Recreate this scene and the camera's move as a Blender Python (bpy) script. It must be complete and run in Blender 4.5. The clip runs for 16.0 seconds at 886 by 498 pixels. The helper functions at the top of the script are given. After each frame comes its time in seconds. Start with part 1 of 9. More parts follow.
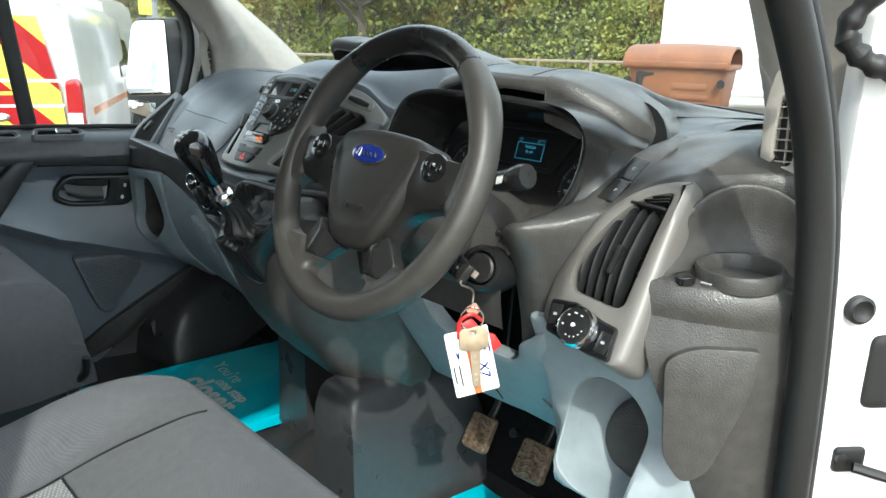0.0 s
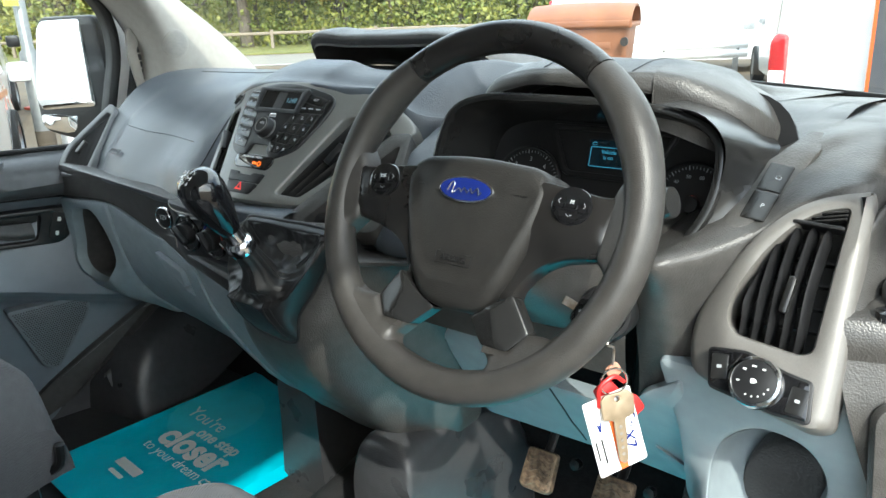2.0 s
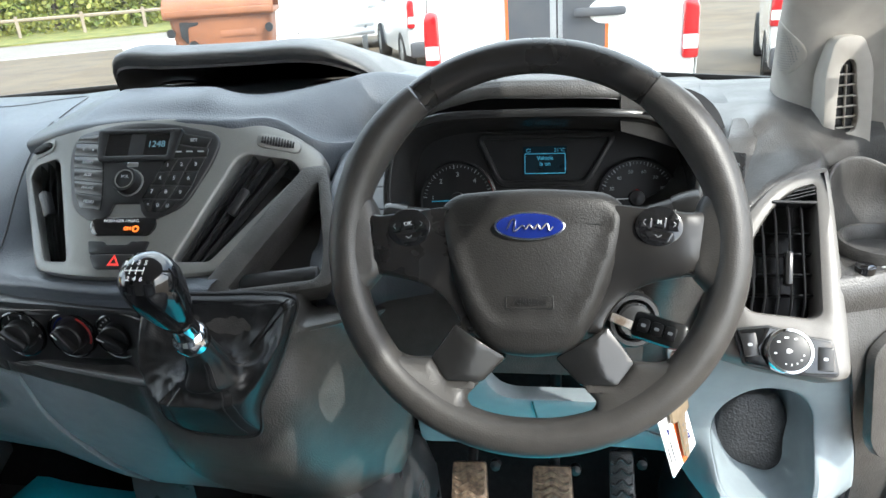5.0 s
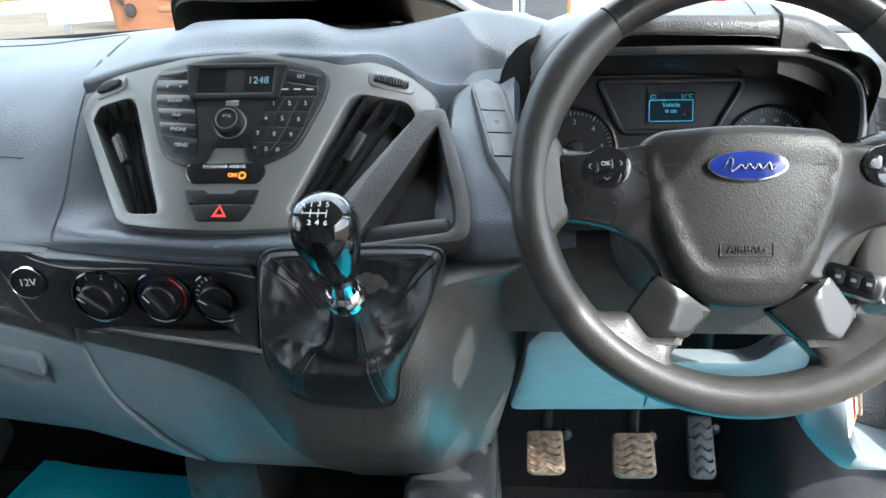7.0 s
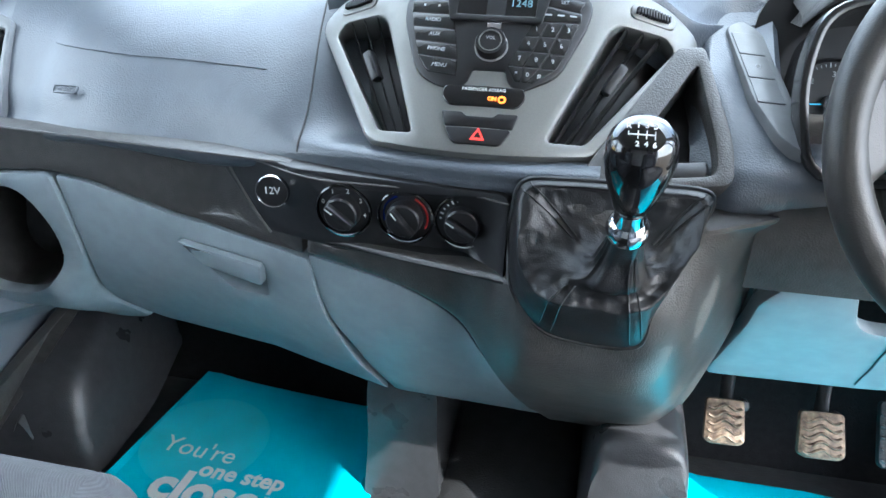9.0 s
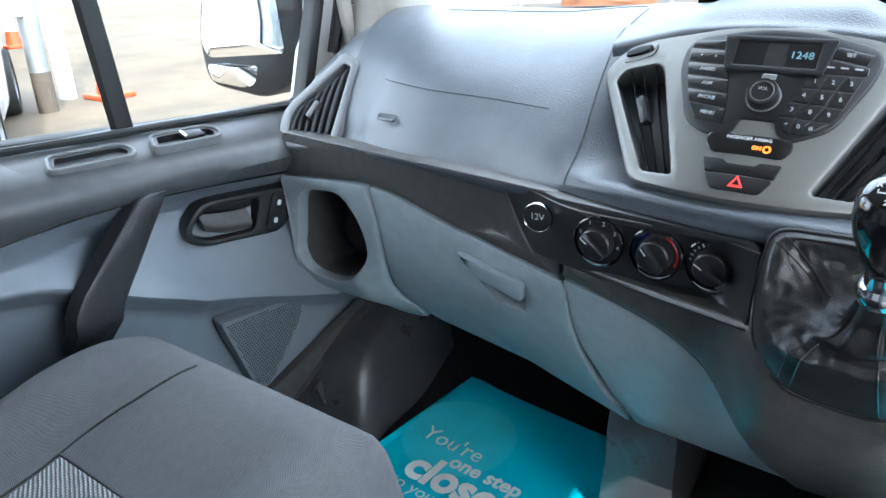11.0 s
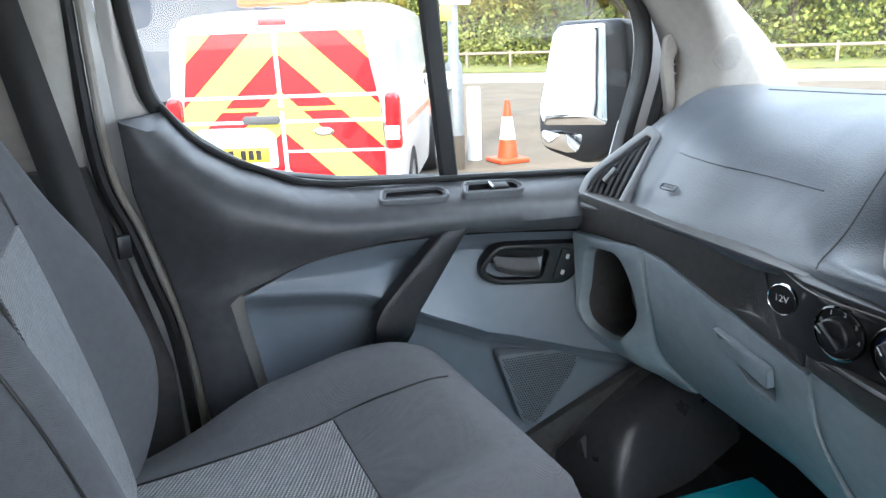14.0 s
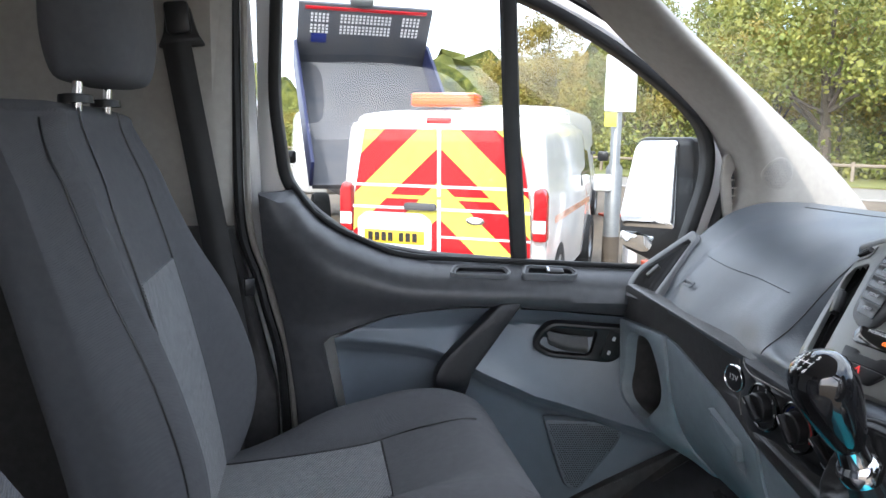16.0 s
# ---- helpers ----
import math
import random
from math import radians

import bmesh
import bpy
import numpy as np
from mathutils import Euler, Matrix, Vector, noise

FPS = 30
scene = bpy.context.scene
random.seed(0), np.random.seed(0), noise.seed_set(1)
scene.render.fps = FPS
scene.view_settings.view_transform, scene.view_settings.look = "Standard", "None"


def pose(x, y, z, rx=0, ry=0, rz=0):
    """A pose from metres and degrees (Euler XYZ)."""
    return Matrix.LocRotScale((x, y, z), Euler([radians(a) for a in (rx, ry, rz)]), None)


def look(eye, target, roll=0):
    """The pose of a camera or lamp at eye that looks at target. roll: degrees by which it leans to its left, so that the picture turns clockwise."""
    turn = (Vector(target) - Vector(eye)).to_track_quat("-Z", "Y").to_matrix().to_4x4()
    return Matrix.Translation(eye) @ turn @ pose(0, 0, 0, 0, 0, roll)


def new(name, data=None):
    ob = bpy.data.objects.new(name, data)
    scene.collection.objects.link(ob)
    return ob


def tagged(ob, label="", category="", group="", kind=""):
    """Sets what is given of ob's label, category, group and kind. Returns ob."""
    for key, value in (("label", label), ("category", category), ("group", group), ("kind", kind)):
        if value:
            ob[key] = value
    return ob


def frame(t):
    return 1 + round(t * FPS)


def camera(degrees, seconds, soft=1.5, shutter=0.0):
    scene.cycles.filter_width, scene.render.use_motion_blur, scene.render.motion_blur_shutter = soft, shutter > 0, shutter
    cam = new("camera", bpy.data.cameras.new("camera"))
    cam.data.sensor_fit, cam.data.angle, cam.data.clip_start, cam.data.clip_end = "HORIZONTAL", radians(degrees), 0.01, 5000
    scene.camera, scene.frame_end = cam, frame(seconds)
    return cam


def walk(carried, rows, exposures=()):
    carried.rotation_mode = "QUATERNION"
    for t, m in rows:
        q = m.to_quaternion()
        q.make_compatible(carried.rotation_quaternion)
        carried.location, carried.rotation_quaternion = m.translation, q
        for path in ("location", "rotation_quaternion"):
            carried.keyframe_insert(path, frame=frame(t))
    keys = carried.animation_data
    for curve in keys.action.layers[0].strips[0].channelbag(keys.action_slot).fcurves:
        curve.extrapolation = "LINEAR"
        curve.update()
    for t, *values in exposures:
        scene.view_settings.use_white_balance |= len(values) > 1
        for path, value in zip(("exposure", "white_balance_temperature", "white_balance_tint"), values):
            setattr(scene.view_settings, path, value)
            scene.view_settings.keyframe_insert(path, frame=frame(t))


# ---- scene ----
import mathutils

cam = camera(62.2, 16.0)
METRES, SIDE, EYE, TILT, LEAN, TURN = 1.7, 1.155, 1.45, -15.75, -1.24, 47.0
ROWS = [
    (0.0, 0.0, 0.0, 0.0, 0.0, 0.0, -0.0),
    (0.5, -0.0233, 0.0459, 0.0145, -0.75, -0.16, 0.75),
    (1.0, -0.0422, 0.0829, 0.0245, -2.06, -0.72, 2.03),
    (1.5, -0.0772, 0.1022, 0.0358, -4.24, -1.63, 3.6),
    (2.0, -0.1176, 0.1128, 0.0533, -7.51, -2.63, 5.56),
    (2.5, -0.1433, 0.1262, 0.0714, -11.76, -3.67, 7.8),
    (3.0, -0.1794, 0.1455, 0.0918, -16.52, -4.62, 9.88),
    (5.5, -0.3122, 0.2508, 0.1272, -37.98, -9.51, 14.19),
    (6.0, -0.3325, 0.2854, 0.1261, -39.42, -10.24, 14.06),
    (6.5, -0.3531, 0.3156, 0.1272, -40.16, -11.05, 13.77),
    (7.0, -0.367, 0.3378, 0.1285, -40.64, -11.86, 13.25),
    (7.5, -0.3829, 0.3536, 0.134, -40.62, -12.62, 12.5),
    (8.0, -0.3978, 0.3764, 0.1348, -39.6, -13.22, 11.43),
    (8.5, -0.4203, 0.3928, 0.1352, -37.16, -13.46, 10.22),
    (9.0, -0.4427, 0.4029, 0.1289, -33.29, -13.24, 9.17),
    (11.5, -0.4299, 0.3453, 0.1276, -4.08, -6.0, 4.81),
    (12.0, -0.4209, 0.3368, 0.1264, 1.11, -4.94, 3.78),
    (12.5, -0.4078, 0.3314, 0.1232, 5.93, -3.97, 2.6),
    (13.0, -0.3905, 0.3318, 0.1193, 10.48, -3.04, 1.43),
    (13.5, -0.3662, 0.3222, 0.1142, 14.95, -1.9, -0.14),
    (14.0, -0.3427, 0.3124, 0.1076, 19.31, -0.62, -2.01),
    (14.5, -0.3131, 0.3029, 0.1031, 23.33, 0.92, -4.07),
    (15.0, -0.2799, 0.2945, 0.0994, 26.84, 2.57, -5.89),
    (15.5, -0.2386, 0.2671, 0.0967, 29.76, 4.22, -7.39),
    (16.0, -0.1788, 0.2262, 0.0875, 31.89, 5.57, -8.46),
]
EXPOSED = [(0.0, 0.78, 6200, 0), (1.5, 1.08, 6200, 0), (3.0, 1.28, 6200, 2), (5.5, 1.40, 6100, 5), (7.0, 1.80, 5950, 5), (8.5, 2.22, 5700, 5), (9.0, 2.42, 5650, 5), (12.0, 2.02, 5800, 6), (14.0, 1.75, 5950, 8), (15.0, 1.52, 6050, 10), (16.0, 1.10, 6100, 12)]
walk(cam, [(t, pose(SIDE, 0, EYE, TILT, LEAN, TURN) @ pose(METRES * x, METRES * y, METRES * z, 90 + pitch, roll, yaw)) for t, x, y, z, yaw, pitch, roll in ROWS], EXPOSED)

from mathutils.bvhtree import BVHTree


# ---- world, sun ----
SUN_DIR = Vector((0.62, -0.44, 0.65)).normalized()
world = bpy.data.worlds.new("sky")
scene.world = world
world.use_nodes = True
wn, wl = world.node_tree.nodes, world.node_tree.links
sky = wn.new("ShaderNodeTexSky")
sky.sky_type, sky.sun_disc = "NISHITA", False
sky.sun_elevation = math.asin(SUN_DIR.z)
sky.sun_rotation = math.atan2(SUN_DIR.x, SUN_DIR.y)
sky.air_density, sky.dust_density = 1.0, 2.5
wco = wn.new("ShaderNodeTexCoord")
wmap = wn.new("ShaderNodeMapping")
wmap.inputs["Scale"].default_value = (1.0, 1.0, 2.6)
cloud = wn.new("ShaderNodeTexNoise")
cloud.inputs["Scale"].default_value, cloud.inputs["Detail"].default_value, cloud.inputs["Roughness"].default_value = 2.2, 7, 0.6
ramp = wn.new("ShaderNodeValToRGB")
ramp.color_ramp.elements[0].position, ramp.color_ramp.elements[1].position = 0.36, 0.62
wmix = wn.new("ShaderNodeMixRGB")
wmix.inputs[2].default_value = (11.0, 11.3, 11.8, 1)
wl.new(wco.outputs["Generated"], wmap.inputs["Vector"])
wl.new(wmap.outputs[0], cloud.inputs["Vector"])
wl.new(cloud.outputs["Fac"], ramp.inputs[0])
wl.new(ramp.outputs[0], wmix.inputs[0])
wl.new(sky.outputs[0], wmix.inputs[1])
wl.new(wmix.outputs[0], wn["Background"].inputs[0])
wn["Background"].inputs[1].default_value = 0.235
sun = new("sun", bpy.data.lights.new("sun", "SUN"))
sun.data.energy, sun.data.angle, sun.data.color = 2.4, radians(0.6), (1.0, 0.94, 0.86)
sun.matrix_basis = look(SUN_DIR * 30, (0, 0, 0))


# ---- materials ----
def mat(name, col, rough=0.5, metal=0.0, col2=None, scale=40.0, bump=0.0, bscale=300.0, kind="noise", stretch=(1, 1, 1),
        wear=0.12, spec=0.5, coat=0.0, emit=0.0, sheen=0.0, rvar=0.12, mixpos=(0.35, 0.65)):
    """A procedural surface: two colours mixed by noise, a fine relief and an uneven gloss, in metres."""
    m = bpy.data.materials.new(name)
    m.use_nodes = True
    n, l = m.node_tree.nodes, m.node_tree.links
    b = n["Principled BSDF"]
    b.inputs["Metallic"].default_value, b.inputs["Specular IOR Level"].default_value = metal, spec
    b.inputs["Coat Weight"].default_value, b.inputs["Sheen Weight"].default_value = coat, sheen
    co = n.new("ShaderNodeTexCoord")
    mp = n.new("ShaderNodeMapping")
    mp.inputs["Scale"].default_value = stretch
    l.new(co.outputs["Object"], mp.inputs["Vector"])
    tx = n.new("ShaderNodeTexNoise")
    tx.inputs["Scale"].default_value, tx.inputs["Detail"].default_value = scale, 6
    l.new(mp.outputs[0], tx.inputs["Vector"])
    rp = n.new("ShaderNodeValToRGB")
    c2 = col2 or tuple(c * (1 - wear) for c in col)
    rp.color_ramp.elements[0].position, rp.color_ramp.elements[1].position = mixpos
    rp.color_ramp.elements[0].color, rp.color_ramp.elements[1].color = (*c2, 1), (*col, 1)
    tone = tx.outputs["Fac"]
    if kind == "weave":
        mp.inputs["Rotation"].default_value = (0.5, 0.6, 0.75)
        waves = []
        for axis in ("X", "DIAGONAL"):
            wv = n.new("ShaderNodeTexWave")
            wv.wave_type, wv.bands_direction = "BANDS", axis
            wv.inputs["Scale"].default_value, wv.inputs["Distortion"].default_value = scale, 1.2
            l.new(mp.outputs[0], wv.inputs["Vector"])
            waves.append(wv)
        mul, mixn = n.new("ShaderNodeMath"), n.new("ShaderNodeMath")
        mul.operation, mixn.operation = "MULTIPLY", "MULTIPLY_ADD"
        l.new(waves[0].outputs["Fac"], mul.inputs[0])
        l.new(waves[1].outputs["Fac"], mul.inputs[1])
        l.new(mul.outputs[0], mixn.inputs[0])
        mixn.inputs[1].default_value = 0.45
        soft = n.new("ShaderNodeMath")
        soft.operation = "MULTIPLY_ADD"
        soft.inputs[1].default_value, soft.inputs[2].default_value = 0.35, 0.32
        l.new(tx.outputs["Fac"], soft.inputs[0])
        l.new(soft.outputs[0], mixn.inputs[2])
        tx.inputs["Scale"].default_value = 90
        tone = mixn.outputs[0]
    l.new(tone, rp.inputs[0])
    l.new(rp.outputs[0], b.inputs["Base Color"])
    t2 = n.new("ShaderNodeTexNoise")
    t2.inputs["Scale"].default_value, t2.inputs["Detail"].default_value = scale * 0.23, 4
    l.new(mp.outputs[0], t2.inputs["Vector"])
    mr = n.new("ShaderNodeMapRange")
    mr.inputs["From Min"].default_value, mr.inputs["From Max"].default_value = 0.3, 0.7
    mr.inputs["To Min"].default_value, mr.inputs["To Max"].default_value = max(0.02, rough - rvar * rough), min(1, rough + rvar * rough)
    l.new(t2.outputs["Fac"], mr.inputs["Value"])
    l.new(mr.outputs[0], b.inputs["Roughness"])
    if bump:
        if kind == "leather":
            g = n.new("ShaderNodeTexVoronoi")
            g.feature = "SMOOTH_F1"
            out = g.outputs["Distance"]
        elif kind == "weave":
            g = n.new("ShaderNodeTexWave")
            g.wave_type, g.bands_direction = "BANDS", "DIAGONAL"
            g.inputs["Distortion"].default_value, g.inputs["Detail"].default_value = 1.0, 2
            out = g.outputs["Fac"]
        else:
            g = n.new("ShaderNodeTexNoise")
            g.inputs["Detail"].default_value = 4
            out = g.outputs["Fac"]
        g.inputs["Scale"].default_value = bscale
        l.new(mp.outputs[0], g.inputs["Vector"])
        bp = n.new("ShaderNodeBump")
        bp.inputs["Strength"].default_value, bp.inputs["Distance"].default_value = bump, 0.45 / bscale
        l.new(out, bp.inputs["Height"])
        l.new(bp.outputs[0], b.inputs["Normal"])
    if emit:
        b.inputs["Emission Color"].default_value, b.inputs["Emission Strength"].default_value = (*col, 1), emit
    return m


def glass(name, tint, gloss=0.9):
    """A thin clear sheet: see-through, with a mirror gloss that grows towards grazing sight."""
    m = bpy.data.materials.new(name)
    m.use_nodes = True
    n, l = m.node_tree.nodes, m.node_tree.links
    tr, gl, lw, mx = (n.new("ShaderNode" + k) for k in ("BsdfTransparent", "BsdfGlossy", "LayerWeight", "MixShader"))
    tr.inputs[0].default_value = (*tint, 1)
    gl.inputs["Color"].default_value, gl.inputs["Roughness"].default_value = (gloss, gloss, gloss, 1), 0.01
    lw.inputs["Blend"].default_value = 0.5
    pw, ad = n.new("ShaderNodeMath"), n.new("ShaderNodeMath")
    pw.operation, ad.operation = "POWER", "MULTIPLY_ADD"
    pw.inputs[1].default_value, ad.inputs[1].default_value, ad.inputs[2].default_value = 4.0, 0.7, 0.05
    l.new(lw.outputs["Facing"], pw.inputs[0])
    l.new(pw.outputs[0], ad.inputs[0])
    l.new(ad.outputs[0], mx.inputs[0])
    l.new(tr.outputs[0], mx.inputs[1])
    l.new(gl.outputs[0], mx.inputs[2])
    l.new(mx.outputs[0], n["Material Output"].inputs[0])
    return m


DARK = mat("grained charcoal plastic", (0.064, 0.061, 0.058), 0.37, scale=60, bump=0.60, bscale=600, kind="leather", rvar=0.2, wear=0.25)
SOFT = mat("soft blue-grey dash skin", (0.085, 0.097, 0.114), 0.36, scale=30, bump=0.55, bscale=580, kind="leather", rvar=0.15)
GRILLE = mat("slate speaker mesh plastic", (0.16, 0.18, 0.20), 0.5, scale=60, wear=0.1)
DOORD = mat("dark grey door trim plastic", (0.070, 0.071, 0.075), 0.38, scale=50, bump=0.35, bscale=720, kind="leather", wear=0.18)
PEDALM = mat("dusty worn pedal steel", (0.24, 0.17, 0.115), 0.55, metal=0.4, scale=120, col2=(0.09, 0.062, 0.045), bump=0.4, bscale=400)
FRAMEG = mat("mid grey vent frame plastic", (0.15, 0.155, 0.16), 0.42, scale=60, bump=0.2, bscale=900, wear=0.15)
SATIN = mat("satin warm-grey plastic", (0.165, 0.156, 0.145), 0.44, metal=0.15, scale=900, wear=0.12, bump=0.05, bscale=2500)
SPOKEM = mat("dark satin spoke plastic", (0.017, 0.016, 0.0155), 0.28, scale=60, wear=0.15, rvar=0.1)
SATIND = mat("smooth black satin plastic", (0.018, 0.018, 0.018), 0.24, scale=60, wear=0.15, rvar=0.1)
FACEM = mat("matt black dial plate", (0.012, 0.012, 0.013), 0.42, scale=60, wear=0.2)
HUBSKIN = mat("coarse grained hub skin", (0.022, 0.021, 0.020), 0.44, scale=70, bump=0.45, bscale=820, kind="leather", wear=0.2, rvar=0.1, spec=0.35)
HANDLEM = mat("grained black handle plastic", (0.022, 0.022, 0.024), 0.42, scale=90, bump=0.7, bscale=520, kind="leather", wear=0.2)
BLACK = mat("black moulded plastic", (0.014, 0.014, 0.015), 0.38, scale=80, bump=0.2, bscale=800, wear=0.3)
GLOSS = mat("piano black plastic", (0.008, 0.008, 0.009), 0.08, scale=50, coat=0.5, rvar=0.3)
LOWER = mat("light grey-blue trim plastic", (0.265, 0.31, 0.335), 0.45, scale=50, bump=0.2, bscale=900, kind="leather", wear=0.1)
DOORG = mat("slate door trim plastic", (0.165, 0.190, 0.218), 0.33, scale=40, bump=0.18, bscale=900, kind="leather", wear=0.05, rvar=0.05)
SILVER = mat("satin silver plastic", (0.215, 0.215, 0.205), 0.36, metal=0.35, scale=900, wear=0.1, bump=0.05, bscale=2500)
WHEELM = mat("steering wheel skin", (0.046, 0.043, 0.040), 0.42, scale=70, bump=0.32, bscale=850, kind="leather", wear=0.2)
CHROME = mat("polished chrome", (0.75, 0.76, 0.78), 0.08, metal=1.0, scale=40)
STEEL = mat("worn bare steel", (0.42, 0.40, 0.37), 0.42, metal=0.8, scale=90, col2=(0.20, 0.15, 0.11), bump=0.3, bscale=400)
LEATHER = mat("black gaiter leather", (0.014, 0.014, 0.015), 0.40, scale=40, bump=0.45, bscale=800, kind="leather")
RUBBER = mat("black rubber flooring", (0.042, 0.042, 0.043), 0.34, scale=40, bump=0.6, bscale=420, kind="leather", wear=0.3)
MATBLACK = mat("black moulded floor plastic", (0.052, 0.053, 0.057), 0.30, scale=60, bump=0.4, bscale=600, kind="leather", wear=0.2)
CARPET = mat("black sound-deadening felt", (0.012, 0.012, 0.013), 0.95, scale=90, bump=0.8, bscale=300, spec=0.1, wear=0.3)
SEAL = mat("black rubber seal", (0.012, 0.012, 0.012), 0.55, scale=120, bump=0.3, bscale=500)
FABRIC = mat("charcoal twill fabric", (0.138, 0.140, 0.149), 0.9, scale=330, col2=(0.090, 0.091, 0.098), bump=0.4, bscale=330, kind="weave", sheen=0.06, spec=0.2, mixpos=(0.40, 0.95))
INSERT = mat("pale grey woven fabric", (0.36, 0.365, 0.37), 0.9, scale=110, col2=(0.15, 0.152, 0.16), bump=0.7, bscale=110, kind="weave", sheen=0.2, spec=0.2, mixpos=(0.42, 0.85))
PILLAR = mat("warm grey pillar trim", (0.375, 0.350, 0.312), 0.6, scale=60, bump=0.2, bscale=900, wear=0.08)
HEADL = mat("pale grey headlining cloth", (0.62, 0.61, 0.59), 0.9, scale=120, bump=0.3, bscale=500, wear=0.08)
WALLP = mat("pale bulkhead lining", (0.74, 0.74, 0.73), 0.6, scale=8, bump=0.1, bscale=300, wear=0.1)
PAINT = mat("white vehicle paint", (0.78, 0.78, 0.77), 0.22, scale=6, coat=0.6, wear=0.06)
PAPER = mat("turquoise paper mat", (0.018, 0.54, 0.70), 0.45, scale=14, col2=(0.014, 0.48, 0.64), bump=0.15, bscale=60)
PAPERL = mat("lighter turquoise print", (0.05, 0.60, 0.74), 0.5, scale=14)
WHITE = mat("white print", (0.75, 0.76, 0.76), 0.55, scale=60, wear=0.05)
REDP = mat("red plastic", (0.55, 0.02, 0.02), 0.35, scale=60)
ORANGEP = mat("orange print", (0.75, 0.13, 0.02), 0.5, scale=60)
BLUEP = mat("deep blue enamel", (0.008, 0.02, 0.16), 0.15, scale=60, coat=0.6)
BRASS = mat("nickel brass key", (0.36, 0.28, 0.19), 0.38, metal=0.6, scale=120)
TICK = mat("backlit pale print", (0.42, 0.44, 0.46), 0.6, emit=0.03)
LCDC = mat("cyan display light", (0.10, 0.50, 0.75), 0.5, emit=0.09)
LCDB = mat("display glass lit blue-black", (0.006, 0.016, 0.024), 0.15, emit=0.12)
LCDD = mat("faint cyan digits", (0.16, 0.30, 0.36), 0.5, emit=0.03)
REDL = mat("red warning light", (0.85, 0.05, 0.04), 0.5, emit=0.3)
ORNL = mat("orange warning light", (1.0, 0.18, 0.02), 0.5, emit=0.6)
WIND = glass("windscreen glass", (0.85, 0.88, 0.865))
SIDEG = glass("side window glass", (0.75, 0.775, 0.765))
MIRROR = mat("mirror silver", (0.9, 0.9, 0.9), 0.015, metal=1.0, wear=0.01, rvar=0.0)


# ---- mesh tools ----
def vec(p):
    return Vector(p)


def thing(name, at, label, category, group="", kind=""):
    ob = new(name)
    ob.location = at
    ob.empty_display_size = 0.05
    return tagged(ob, label, category, group, kind)


def part(name, bm, material, parent=None, label="", category="", kind="", group="", sharp=38, at=None):
    """Links a bmesh, built in world places, as one mesh object under a thing, or alone."""
    bmesh.ops.recalc_face_normals(bm, faces=bm.faces)
    lim = radians(sharp)
    for f in bm.faces:
        f.smooth = True
    for e in bm.edges:
        if len(e.link_faces) == 2 and e.calc_face_angle(0) > lim:
            e.smooth = False
    me = bpy.data.meshes.new(name)
    bm.to_mesh(me)
    bm.free()
    me.materials.append(material)
    ob = new(name, me)
    root = parent
    while root and root.parent:
        root = root.parent
    if root:
        me.transform(Matrix.Translation(-root.location))
        ob.parent = parent
    elif at is not None:
        me.transform(Matrix.Translation(-vec(at)))
        ob.location = at
    return tagged(ob, label, category, group, kind)


def frame3(o, x, y):
    """A flat working frame: x along, y up the surface, z out of it."""
    x, y = vec(x).normalized(), vec(y)
    z = x.cross(y).normalized()
    y = z.cross(x)
    m = Matrix((x, y, z)).transposed().to_4x4()
    m.translation = vec(o)
    return m


def round_poly(pts, r, seg=5):
    out, n = [], len(pts)
    for i in range(n):
        p = Vector(pts[i][:2])
        rad = pts[i][2] if len(pts[i]) > 2 else r
        a, b = Vector(pts[i - 1][:2]) - p, Vector(pts[(i + 1) % n][:2]) - p
        d = min(rad, a.length * 0.48, b.length * 0.48)
        if d < 1e-5:
            out.append(p)
            continue
        p0, p1 = p + a.normalized() * d, p + b.normalized() * d
        for k in range(seg + 1):
            t = k / seg
            out.append(p0 * (1 - t) ** 2 + p * 2 * t * (1 - t) + p1 * t * t)
    return out


def ellipse(cx, cy, rx, ry=None, n=32, a0=0.0):
    ry = rx if ry is None else ry
    return [Vector((cx + rx * math.cos(a0 + math.tau * i / n), cy + ry * math.sin(a0 + math.tau * i / n))) for i in range(n)]


def rect(cx, cy, w, h, r=0.0):
    return round_poly([(cx - w / 2, cy - h / 2), (cx + w / 2, cy - h / 2), (cx + w / 2, cy + h / 2), (cx - w / 2, cy + h / 2)], r, 4)


def area2(p):
    return sum(p[i - 1].x * p[i].y - p[i].x * p[i - 1].y for i in range(len(p)))


def offset(p, d):
    """The outline moved outwards by d."""
    s, n, out = (1 if area2(p) > 0 else -1), len(p), []
    for i in range(n):
        a, b = (p[i] - p[i - 1]), (p[(i + 1) % n] - p[i])
        if a.length < 1e-9 or b.length < 1e-9:
            out.append(p[i].copy())
            continue
        na, nb = Vector((a.y, -a.x)).normalized() * s, Vector((b.y, -b.x)).normalized() * s
        m = na + nb
        k = max(m.length_squared / 2, 0.35)
        out.append(p[i] + m / k * d)
    return out


def inside(q, p):
    c = False
    for i in range(len(p)):
        a, b = p[i - 1], p[i]
        if (a.y > q.y) != (b.y > q.y) and q.x < (b.x - a.x) * (q.y - a.y) / (b.y - a.y) + a.x:
            c = not c
    return c


